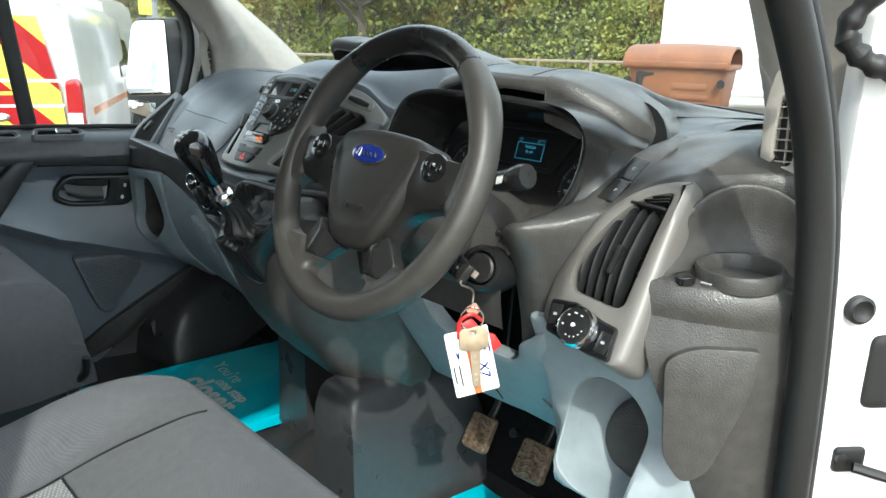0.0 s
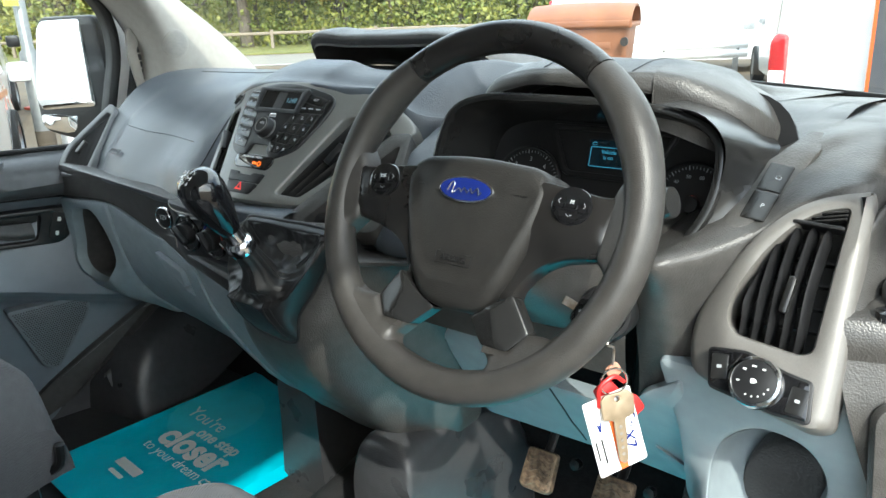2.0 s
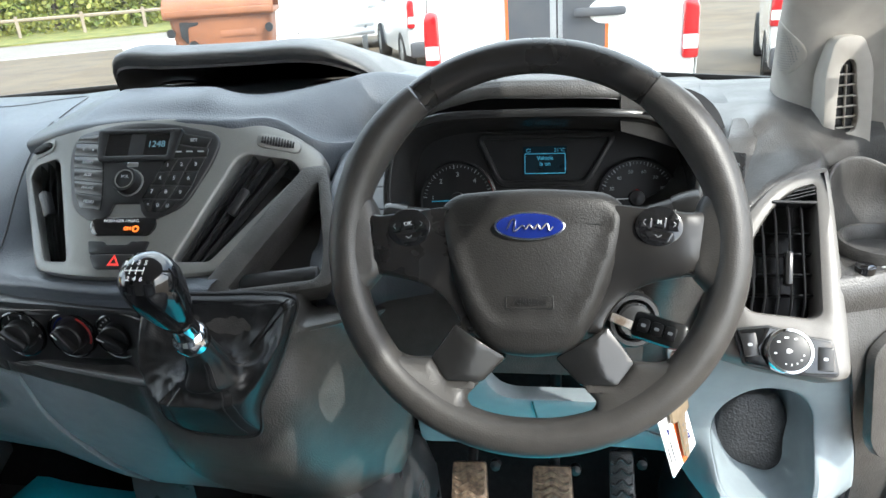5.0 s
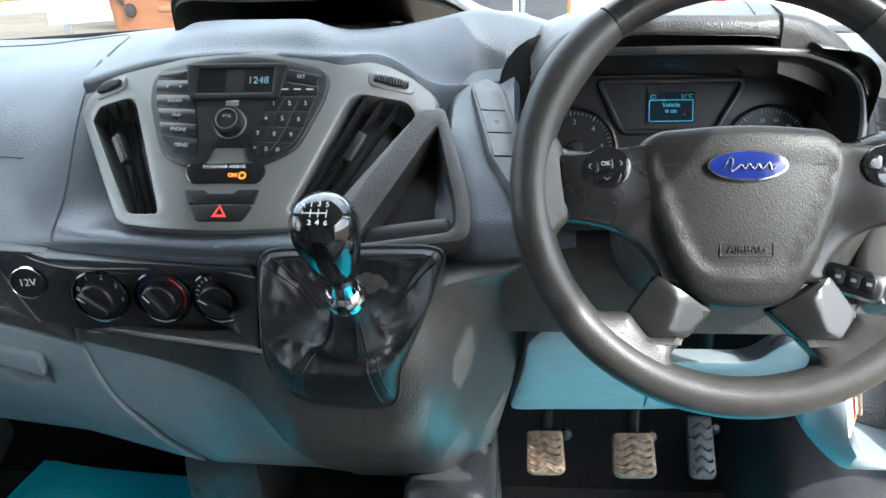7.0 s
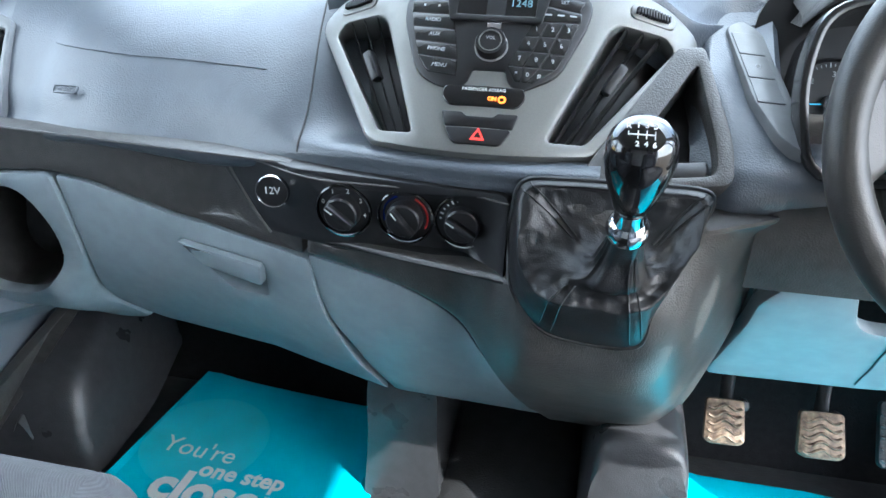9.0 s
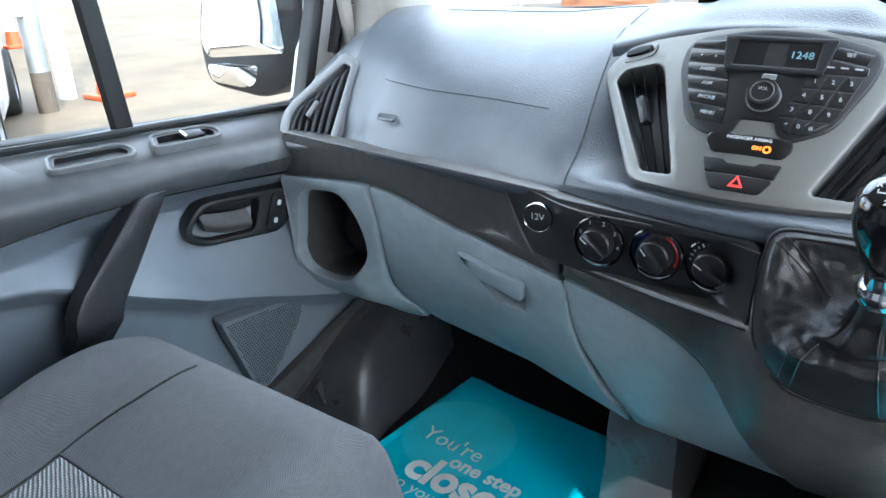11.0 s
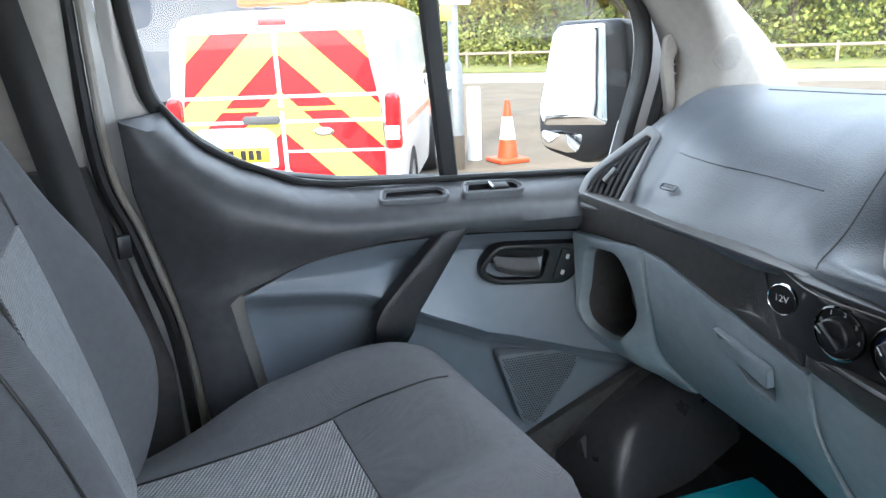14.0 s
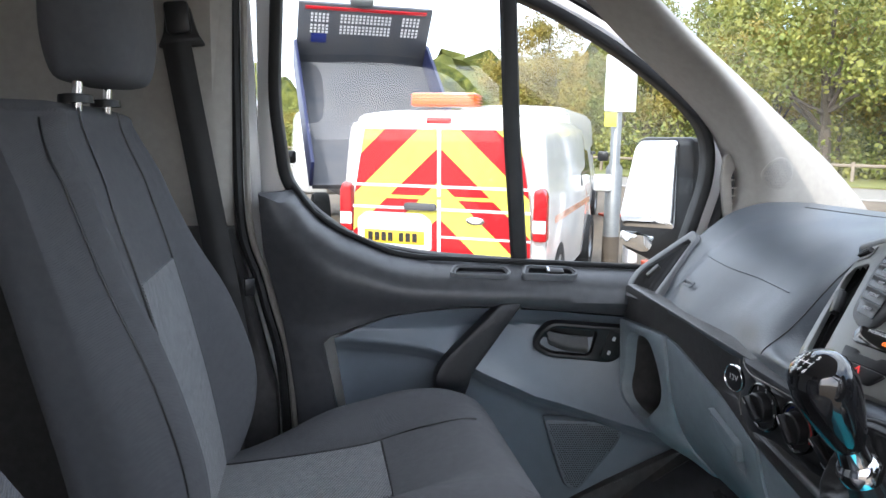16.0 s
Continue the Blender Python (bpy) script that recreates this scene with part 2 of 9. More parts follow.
def plate(m, outer, depth=0.004, bevel=0.001, holes=(), step=0.0, warp=None, bm=None, hole_depth=None):
    """A plate of any outline, with holes through it: its face in the frame's plane, its back depth behind; warp bends it."""
    bm = bm or bmesh.new()
    outer = [Vector(q[:2]) for q in outer]
    holes = [[Vector(q[:2]) for q in h] for h in holes]
    bend = warp or (lambda u, v: 0.0)
    loops = [offset(outer, -bevel)] + [offset(h, bevel) for h in holes]
    co, ed = [], []
    for lp in loops:
        s = len(co)
        co += lp
        ed += [(s + i, s + (i + 1) % len(lp)) for i in range(len(lp))]
    if step:
        xs, ys = [q.x for q in outer], [q.y for q in outer]
        gx, gy = np.arange(min(xs) + step * 0.37, max(xs), step), np.arange(min(ys) + step * 0.41, max(ys), step)
        tight = offset(loops[0], -step * 0.3)
        wide = [offset(h, step * 0.3) for h in loops[1:]]
        for a in gx:
            for b in gy:
                q = Vector((float(a), float(b)))
                if inside(q, tight) and not any(inside(q, h) for h in wide):
                    co.append(q)
    res = mathutils.geometry.delaunay_2d_cdt(co, ed, [], 0, 1e-6)
    vs = [bm.verts.new(m @ Vector((q.x, q.y, bend(q.x, q.y)))) for q in res[0]]
    for f in res[2]:
        c = sum((res[0][i] for i in f), Vector((0, 0))) / len(f)
        if inside(c, loops[0]) and not any(inside(c, h) for h in loops[1:]):
            bm.faces.new([vs[i] for i in f])
    where = {i: vs[k] for k, ids in enumerate(res[3]) for i in ids}
    start = 0
    for k, lp in enumerate([outer] + holes):
        ring = [where[start + i] for i in range(len(lp))]
        start += len(lp)
        sgn = -1 if k == 0 else 1
        dd = depth if k == 0 or hole_depth is None else hole_depth
        steps = ([(0.3, 0.3), (0.0, 1.0)] if bevel > 0 else []) + [(0.0, dd / max(bevel, 1e-9) if bevel > 0 else dd)]
        for a, b in steps:
            base = offset(lp, sgn * bevel * a)
            drop = b * bevel if bevel > 0 else b
            nxt = [bm.verts.new(m @ Vector((q.x, q.y, bend(q.x, q.y) - drop))) for q in base]
            for i in range(len(ring)):
                j = (i + 1) % len(ring)
                if ring[i] is not ring[j]:
                    bm.faces.new((ring[i], ring[j], nxt[j], nxt[i]))
            ring = nxt
    return bm


def cr(p0, p1, p2, p3, t):
    return 0.5 * ((2 * p1) + (p2 - p0) * t + (2 * p0 - 5 * p1 + 4 * p2 - p3) * t * t + (3 * p1 - p0 - 3 * p2 + p3) * t ** 3)


def spline(pts, n, closed=False):
    """n points along a smooth line through pts."""
    pts = [vec(p) for p in pts]
    k = len(pts)
    out = []
    span = k if closed else k - 1
    for i in range(n):
        s = i * span / (n if closed else n - 1)
        j = min(int(s), span - 1)
        t = s - j
        g = (lambda a: pts[a % k]) if closed else (lambda a: pts[a] if 0 <= a < k else (2 * pts[0] - pts[1] if a < 0 else 2 * pts[-1] - pts[-2]))
        out.append(cr(g(j - 1), g(j), g(j + 1), g(j + 2), t))
    return out


def skin(grid, bm=None, closed_u=False, closed_v=False, caps=False):
    bm = bm or bmesh.new()
    vs = [[bm.verts.new(p) for p in row] for row in grid]
    nu, nv = len(vs), len(vs[0])
    for i in range(nu if closed_u else nu - 1):
        for j in range(nv if closed_v else nv - 1):
            a, b = (i + 1) % nu, (j + 1) % nv
            bm.faces.new((vs[i][j], vs[a][j], vs[a][b], vs[i][b]))
    if caps:
        bm.faces.new(vs[0])
        bm.faces.new(list(reversed(vs[-1])))
    return bm


def loft(rows, nu=24, nv=24, thick=0.0, down=(0, 0, -1)):
    """A smooth sheet through rows of points, with a turned-in edge of the given thickness."""
    rows = [spline(r, nv) for r in rows]
    cols = [spline([r[j] for r in rows], nu) for j in range(nv)]
    grid = [[cols[j][i] for j in range(nv)] for i in range(nu)]
    bm = skin(grid)
    if thick:
        d = vec(down).normalized() * thick
        edge = grid[0] + [g[-1] for g in grid[1:]] + list(reversed(grid[-1]))[1:] + [g[0] for g in reversed(grid[1:-1])]
        bm.verts.ensure_lookup_table()
        a = [bm.verts.new(p) for p in edge]
        b = [bm.verts.new(p + d) for p in edge]
        for i in range(len(edge)):
            j = (i + 1) % len(edge)
            bm.faces.new((a[i], a[j], b[j], b[i]))
        bmesh.ops.remove_doubles(bm, verts=bm.verts, dist=1e-6)
    return bm


def sweep(path, radius, seg=12, closed=False, bm=None, flat=1.0, up=None, caps=True):
    """A tube along a line; radius is a number or a function of the way along, flat squeezes it across up."""
    path = [vec(p) for p in path]
    n = len(path)
    grid = []
    ref = vec(up) if up else None
    last = None
    for i, p in enumerate(path):
        if closed:
            t = path[(i + 1) % n] - path[i - 1]
        else:
            t = path[min(i + 1, n - 1)] - path[max(i - 1, 0)]
        t.normalize()
        if ref is not None:
            a = ref - t * ref.dot(t)
        elif last is None:
            a = t.orthogonal()
        else:
            a = last - t * last.dot(t)
        a.normalize()
        last = a
        b = t.cross(a)
        rr = radius(i / max(n - 1, 1)) if callable(radius) else radius
        grid.append([p + a * (rr * flat * math.cos(math.tau * k / seg)) + b * (rr * math.sin(math.tau * k / seg)) for k in range(seg)])
    return skin(grid, bm, closed_u=closed, closed_v=True, caps=caps and not closed)


def lathe(m, prof, seg=32, bm=None, caps=True):
    """Turns (radius, height) about the frame's z."""
    grid = [[m @ Vector((r * math.cos(math.tau * k / seg), r * math.sin(math.tau * k / seg), h)) for k in range(seg)] for r, h in prof]
    return skin(grid, bm, closed_v=True, caps=caps)


def block(m, w, d, h, bevel=0.004, bm=None, seg=2, taper=1.0):
    """A box round the frame's origin, its edges rounded; taper narrows its top."""
    tmp = bmesh.new()
    bmesh.ops.create_cube(tmp, size=1.0)
    for v in tmp.verts:
        k = taper if v.co.z > 0 else 1.0
        v.co = Vector((v.co.x * w * k, v.co.y * d * k, v.co.z * h))
    if bevel:
        bmesh.ops.bevel(tmp, geom=tmp.edges[:], offset=bevel, segments=seg, affect="EDGES", profile=0.5)
    bmesh.ops.transform(tmp, matrix=m, verts=tmp.verts)
    if bm is None:
        return tmp
    me = bpy.data.meshes.new("tmp")
    tmp.to_mesh(me)
    tmp.free()
    bm.from_mesh(me)
    bpy.data.meshes.remove(me)
    return bm


def lettering(name, text, m, size, material, parent, thick=0.0002, align="CENTER", label="", shear=0.0, warp=None, bold=0.0):
    cu = bpy.data.curves.new(name, "FONT")
    cu.body, cu.size, cu.align_x, cu.align_y, cu.extrude, cu.shear, cu.resolution_u = text, size, align, "CENTER", thick, shear, 3
    cu.offset = bold
    tmp = bpy.data.objects.new(name, cu)
    scene.collection.objects.link(tmp)
    me = bpy.data.meshes.new_from_object(tmp.evaluated_get(bpy.context.evaluated_depsgraph_get()))
    bpy.data.objects.remove(tmp)
    bpy.data.curves.remove(cu)
    if warp:
        for v in me.vertices:
            v.co.z += warp(v.co)
    me.transform(m)
    me.name = name
    me.materials.clear()
    me.materials.append(material)
    root = parent
    while root.parent:
        root = root.parent
    me.transform(Matrix.Translation(-root.location))
    ob = new(name, me)
    ob.parent = parent
    return tagged(ob, label)


def at2(m, u, v, w=0.0, rot=0.0):
    """The frame m moved to (u, v, w) on it and turned by rot degrees."""
    return m @ pose(u, v, w, 0, 0, rot)


def smooth_at(x, xs, vs):
    """A smooth curve through the values vs at xs."""
    if x <= xs[0]:
        return vs[0]
    if x >= xs[-1]:
        return vs[-1]
    i = max(k for k in range(len(xs)) if xs[k] <= x)
    t = (x - xs[i]) / (xs[i + 1] - xs[i])
    g = lambda k: vs[min(max(k, 0), len(vs) - 1)]
    return cr(g(i - 1), g(i), g(i + 1), g(i + 2), t)


def cling(ob, pts, d, lift):
    """Lays a line of points on a part's surface, looking along d."""
    tree = BVHTree.FromPolygons([ob.parent.location + v.co for v in ob.data.vertices], [tuple(p.vertices) for p in ob.data.polygons])
    d = Vector(d).normalized()
    out = []
    for p in pts:
        hit = tree.ray_cast(vec(p), d)[0]
        if hit is not None:
            out.append(hit - d * lift)
    return out


# ---- the cab's shell ----
def yplane(y=0.0):
    """A working frame that faces the seats: u to the right, v up."""
    return frame3((0, y, 0), (1, 0, 0), (0, 0, 1))


FACE = yplane()
SIDE_IN = frame3((0, 0, 0), (0, 1, 0), (0, 0, 1))


def cab_shell():
    fl = part("floor", plate(frame3((0, 0, 0.60), (1, 0, 0), (0, 1, 0)), [(-0.90, -0.6), (0.90, -0.6), (0.90, 1.1), (-0.90, 1.1)], 0.05, 0.004, step=0.2),
              RUBBER, label="black grained rubber cab floor", category="floor", kind="structure")
    fw = loft([[(-0.92, 0.98, 0.58), (0, 0.98, 0.58), (0.92, 0.98, 0.58)], [(-0.92, 1.06, 0.75), (0, 1.06, 0.75), (0.92, 1.06, 0.75)],
               [(-0.92, 1.14, 1.25), (0, 1.18, 1.25), (0.92, 1.14, 1.25)]], 8, 8, 0.03, (0, 1, 0))
    part("wall_front", fw, CARPET, label="black sound-deadened firewall under the dashboard", category="wall", kind="structure")
    part("wall_rear", plate(yplane(-0.62) @ pose(0, 0, 0, 0, 180, 0), [(-0.95, 0.5), (0.95, 0.5), (0.95, 1.93), (-0.95, 1.93)], 0.04, 0.01, step=0.15,
                            warp=lambda u, v: 0.012 * math.sin(u * 9) * math.sin(v * 7)), WALLP,
         label="pale grey moulded bulkhead behind the seats", category="wall", kind="structure")
    roof = loft([[(-0.88, -0.65, 1.83), (-0.6, -0.65, 1.92), (0, -0.65, 1.94), (0.6, -0.65, 1.92), (0.88, -0.65, 1.83)],
                 [(-0.87, 0.2, 1.82), (-0.6, 0.2, 1.91), (0, 0.2, 1.93), (0.6, 0.2, 1.91), (0.87, 0.2, 1.82)],
                 [(-0.74, 0.60, 1.80), (-0.5, 0.68, 1.84), (0, 0.74, 1.86), (0.5, 0.64, 1.84), (0.74, 0.52, 1.80)]], 10, 14, 0.04, (0, 0, 1))
    part("ceiling", roof, HEADL, label="light grey fabric headlining", category="ceiling", kind="structure")
    top = loft([[(-0.93, -0.7, 1.86), (0, -0.7, 1.99), (0.93, -0.7, 1.86)], [(-0.92, 0.2, 1.86), (0, 0.2, 1.98), (0.92, 0.2, 1.86)], [(-0.78, 0.60, 1.83), (0, 0.76, 1.90), (0.78, 0.52, 1.83)]], 6, 8, 0.02)
    part("roof", top, PAINT, label="white painted van roof", category="roof", kind="structure")
    bn = loft([[(-0.95, 1.34, 1.25), (0, 1.50, 1.27), (0.95, 1.28, 1.25)], [(-0.90, 1.7, 1.14), (0, 1.85, 1.15), (0.90, 1.7, 1.14)],
               [(-0.80, 1.95, 0.95), (0, 2.1, 0.98), (0.80, 1.95, 0.95)]], 8, 12, 0.02)
    part("bonnet", bn, PAINT, label="white painted bonnet below the windscreen", category="bonnet", kind="structure")
    # windscreen between pillars
    ws = loft([[(-0.81, 1.31, 1.335), (-0.4, 1.43, 1.345), (0, 1.46, 1.348), (0.4, 1.38, 1.345), (0.83, 1.20, 1.335)],
               [(-0.755, 0.94, 1.60), (-0.4, 1.06, 1.62), (0, 1.09, 1.63), (0.4, 1.02, 1.62), (0.775, 0.85, 1.60)],
               [(-0.715, 0.62, 1.81), (-0.4, 0.72, 1.835), (0, 0.76, 1.845), (0.4, 0.69, 1.835), (0.735, 0.54, 1.81)]], 14, 18)
    w = part("window_1", ws, WIND, label="clear raked laminated windscreen", category="windscreen", kind="structure")
    w.visible_shadow = False
    sh = sweep(spline([(-0.82, 1.31, 1.328), (-0.4, 1.43, 1.336), (0, 1.46, 1.339), (0.4, 1.38, 1.336), (0.84, 1.20, 1.326)], 24), 0.012, 8, flat=0.5)
    part("trim_1", sh, SEAL, label="black rubber strip along the windscreen base", category="seal", kind="structure")


def pillar(side, name):
    """A raked front pillar trim with its round tweeter grille and slotted demister vent."""
    s = side
    root = thing(name, (s * 0.80, 0.95, 1.30), "light warm-grey plastic windscreen pillar trim with a round speaker", "pillar", kind="structure")
    e = 0.0 if s < 0 else -0.075
    k = 0.0 if s < 0 else 0.048
    plan = (((0.83, 1.33, 1.23), (0.755, 1.19, 1.24), (0.73, 1.06, 1.23), (0.748, 0.99, 1.22), (0.81, 0.958, 1.21), (0.875, 0.962, 1.20)),
            ((0.815, 1.31, 1.325), (0.74, 1.17, 1.34), (0.716, 1.04, 1.325), (0.735, 0.975, 1.315), (0.80, 0.952, 1.30), (0.865, 0.958, 1.29)),
            ((0.785, 1.175, 1.44), (0.728, 1.085, 1.445), (0.701, 0.990, 1.432), (0.725, 0.958, 1.42), (0.795, 0.958, 1.41), (0.86, 0.970, 1.40)),
            ((0.768, 1.06, 1.52), (0.715, 0.99, 1.525), (0.694, 0.935, 1.517), (0.716, 0.916, 1.51), (0.79, 0.914, 1.505), (0.852, 0.928, 1.495)),
            ((0.752, 0.945, 1.60), (0.704, 0.885, 1.605), (0.688, 0.860, 1.60), (0.712, 0.842, 1.595), (0.785, 0.836, 1.585), (0.845, 0.852, 1.575)),
            ((0.733, 0.785, 1.71), (0.687, 0.745, 1.712), (0.675, 0.722, 1.71), (0.70, 0.702, 1.705), (0.775, 0.693, 1.70), (0.838, 0.703, 1.69)),
            ((0.715, 0.64, 1.815), (0.67, 0.61, 1.82), (0.66, 0.59, 1.82), (0.69, 0.575, 1.815), (0.765, 0.565, 1.81), (0.83, 0.575, 1.80)))
    rows = [[(s * (x + k), y + e, z) for x, y, z in r] for r in plan]
    trim = part("pillar_trim", loft(rows, 30, 26), PILLAR, root)
    n = Vector((-s * 0.985, -0.10, -0.10)).normalized()
    o = Vector((s * (0.7005 + k), 0.990 + e, 1.428 if s < 0 else 1.414))
    ux = n.cross(Vector((0, 0, 1))) * -1
    fx = frame3(o + n * (-0.0025 if s < 0 else -0.002), ux, n.cross(ux))
    lay = lambda pts, lift: cling(trim, [fx @ Vector((u, v, 0.06)) for u, v in pts], -n, lift)
    disc = [lay([(r * math.cos(a), r * math.sin(a)) for a in np.linspace(0, math.tau, 33)[:-1]], h) for r, h in ((0.0325, -0.002), (0.0325, 0.0010), (0.0310, 0.0016), (0.022, 0.0014), (0.011, 0.0014), (0.001, 0.0014))]
    part("tweeter_grille", skin(disc, closed_v=True), PILLAR, root, "round pale speaker grille")
    bm = bmesh.new()
    for i in range(-9, 10):
        for j in range(-9, 10):
            u, v = i * 0.0031, j * 0.0031
            if u * u + v * v < 0.00080:
                vs = [bm.verts.new(q) for q in lay([(u + 0.0008 * math.cos(k * math.tau / 5), v + 0.0008 * math.sin(k * math.tau / 5)) for k in range(5)], 0.0019)]
                if len(vs) == 5:
                    bm.faces.new(vs)
    part("grille_hole", bm, GRILLE, root, kind="stuff")
    # demister vent on the side of the pillar
    n2 = Vector((0.93, -0.32, 0.05) if s < 0 else (0.02, -0.99, 0.06)).normalized()
    up = Vector((-0.02, -0.16, 0.98) if s < 0 else (-0.06, 0.05, 0.99))
    vm = frame3((s * 0.797, 0.965, 1.370) if s < 0 else (0.812, 0.846, 1.360), up.cross(n2), up)
    if s > 0:
        vm = vm @ Matrix.Diagonal((0.74, 0.72, 1.0, 1.0))
    slot = round_poly([(-0.017, -0.052), (0.012, -0.052), (0.017, -0.03), (0.010, 0.058), (0.0, 0.066), (-0.012, 0.05)], 0.008)
    big = round_poly([(-0.034, -0.085), (0.036, -0.085), (0.036, 0.05), (0.02, 0.10), (-0.02, 0.10), (-0.034, 0.04)], 0.016)
    part("vent_panel", plate(vm, big, 0.02 if s < 0 else 0.05, 0.002, [slot], hole_depth=0.018), PILLAR, root, "pale demister vent surround")
    part("vent_back", plate(at2(vm, 0, 0, -0.015), offset(slot, 0.004), 0.002, 0), BLACK, root, "dark vent duct")
    bm = bmesh.new()
    for i in range(6):
        block(at2(vm, 0, -0.045 + i * 0.017, -0.008), 0.034, 0.0025, 0.006, 0.0005, bm=bm, seg=1)
    block(at2(vm, 0, 0.0, -0.010), 0.0022, 0.11, 0.006, 0.0005, bm=bm, seg=1)
    part("vent_slat", bm, PILLAR, root)
    return root


cab_shell()
pillar(-1, "trim_2")
pillar(1, "trim_3")


# ---- the dashboard ----
def smooth01(x, a, b):
    t = min(max((x - a) / (b - a), 0), 1)
    return t * t * (3 - 2 * t)


def front_y(x, z):
    """Where the lower face of the dashboard stands, from the near-side door to the gear lever's console."""
    side = smooth_at(z, (0.80, 0.866, 0.92, 1.0, 1.07, 1.14, 1.22), (0.85, 0.80, 0.752, 0.708, 0.690, 0.685, 0.69))
    mid = smooth_at(z, (0.78, 0.815, 0.852, 0.90, 1.0, 1.10, 1.16, 1.22), (0.80, 0.765, 0.727, 0.695, 0.645, 0.617, 0.614, 0.600))
    low = smooth01(z, 1.12, 1.06)
    ramp = min(max((x + 0.40) / 0.30, 0), 1)
    ramp = 0.6 * ramp + 0.4 * ramp * ramp * (3 - 2 * ramp)
    w = smooth01(x, -0.34, -0.14) * (1 - low) + ramp * low
    y = side * (1 - w) + mid * w
    lift = smooth_at(z, (0.80, 0.85, 0.95, 1.05, 1.12, 1.2, 1.26), (0.0, 0.01, 0.045, 0.068, 0.062, 0.025, 0.0))
    y -= lift * smooth01(x, -0.02, 0.07) * (1 - smooth01(x, 0.17, 0.29))
    return y + 0.10 * smooth01(x, 0.20, 0.31) * smooth01(z, 1.30, 1.04)


def driver_y(x, z):
    y = smooth_at(z, (0.86, 0.894, 0.96, 1.06, 1.10, 1.16), (0.835, 0.805, 0.755, 0.690, 0.672, 0.665))
    return y - 0.045 * smooth01(x, 0.56, 0.68) * smooth01(z, 1.02, 0.93)


dash = thing("dashboard", (0, 0.85, 0.60), "charcoal and grey-blue moulded van dashboard across the cab", "dashboard")


def dash_pads():
    # grained pad in front of the passenger, running under the middle panel
    rows = []
    xs = (-0.632, -0.60, -0.55, -0.47, -0.38, -0.31, -0.22, -0.13, 0.0, 0.12)
    lip_y = (0.692, 0.690, 0.684, 0.676, 0.668, 0.660, 0.640, 0.618, 0.592, 0.588)
    lip_z = (1.180, 1.182, 1.186, 1.190, 1.186, 1.184, 1.196, 1.203, 1.207, 1.210)
    for x, y, z in zip(xs, lip_y, lip_z):
        k = smooth01(x, -0.42, -0.17)
        e = smooth01(x, -0.60, -0.632)
        a = [(y + 0.03, z - 0.012), (y + 0.004, z - 0.006), (y, z + 0.006), (y + 0.008, z + 0.022)]
        side = [(0.712, 1.242), (0.785, 1.308), (0.90, 1.356), (1.06, 1.368), (1.36, 1.332)]
        q2 = 0.022 * smooth01(abs(x), 0.19, 0.10)
        mid = [(0.674 + q2, 1.250 - q2), (0.764 + q2, 1.325 - q2), (0.86, 1.368), (1.03, 1.385), (1.40, 1.335)]
        b = [(p[0] * (1 - k) + q[0] * k, p[1] * (1 - k) + q[1] * k) for p, q in zip(side, mid)]
        e2 = smooth01(x, -0.50, -0.632)
        rows.append([(x - e * (0.0, 0.0, 0.0, 0.002, 0.012, 0.036, 0.07, 0.10, 0.15)[j], q[0] + e2 * (0.004, 0.006, 0.010, 0.022, 0.036, 0.026, 0.01, 0.0, 0.0)[j], q[1]) for j, q in enumerate(a + b)])
    pad = part("passenger_pad", loft(rows, 72, 56), SOFT, dash, "grained blue-grey dash pad with an airbag seam")
    part("dash_end", loft([[(-0.80, 0.74, 1.15), (-0.80, 0.84, 1.26), (-0.80, 0.98, 1.315), (-0.82, 1.25, 1.31)],
                           [(-0.735, 0.73, 1.15), (-0.735, 0.83, 1.285), (-0.735, 0.96, 1.348), (-0.75, 1.28, 1.328)],
                           [(-0.66, 0.73, 1.15), (-0.66, 0.83, 1.310), (-0.68, 0.94, 1.356), (-0.70, 1.28, 1.33)]], 10, 14), SOFT, dash)
    part("airbag_seam", sweep(cling(pad, spline([(-0.575, 0.6, 1.284), (-0.50, 0.6, 1.281), (-0.436, 0.6, 1.279), (-0.343, 0.6, 1.2785), (-0.262, 0.6, 1.2795)], 30), (0, 1, 0), 0.0004), 0.0011, 6), SOFT, dash)
    for line in ([(-0.196, 0.5, 1.212), (-0.2, 0.5, 1.26), (-0.213, 0.5, 1.33), (-0.225, 0.5, 1.365)],):
        part("pad_joint", sweep(cling(pad, spline(line, 24), (0, 1, 0), 0.0002), 0.0012, 6), BLACK, dash, "fine joint line in the pad")
    part("pad_joint", sweep(cling(pad, spline([(-0.60, 0.98, 1.5), (-0.45, 0.985, 1.5), (-0.30, 0.985, 1.5), (-0.235, 0.96, 1.5), (-0.222, 0.87, 1.5)], 30), (0, 0, -1), 0.0002), 0.0012, 6), BLACK, dash)
    part("airbag_mark", plate(frame3((-0.525, 0.708, 1.2425), (1, 0, 0), (0, 0.74, 0.67)), rect(0, 0, 0.034, 0.012, 0.004), 0.002, 0.0004, [rect(0, 0, 0.031, 0.009, 0.003)]), SOFT, dash)
    lettering("airbag_print", "AIRBAG", frame3((-0.525, 0.708, 1.2425), (1, 0, 0), (0, 0.74, 0.67)), 0.0078, SOFT, dash, 0.0006)
    # hump between the middle panel and the tray
    rows = []
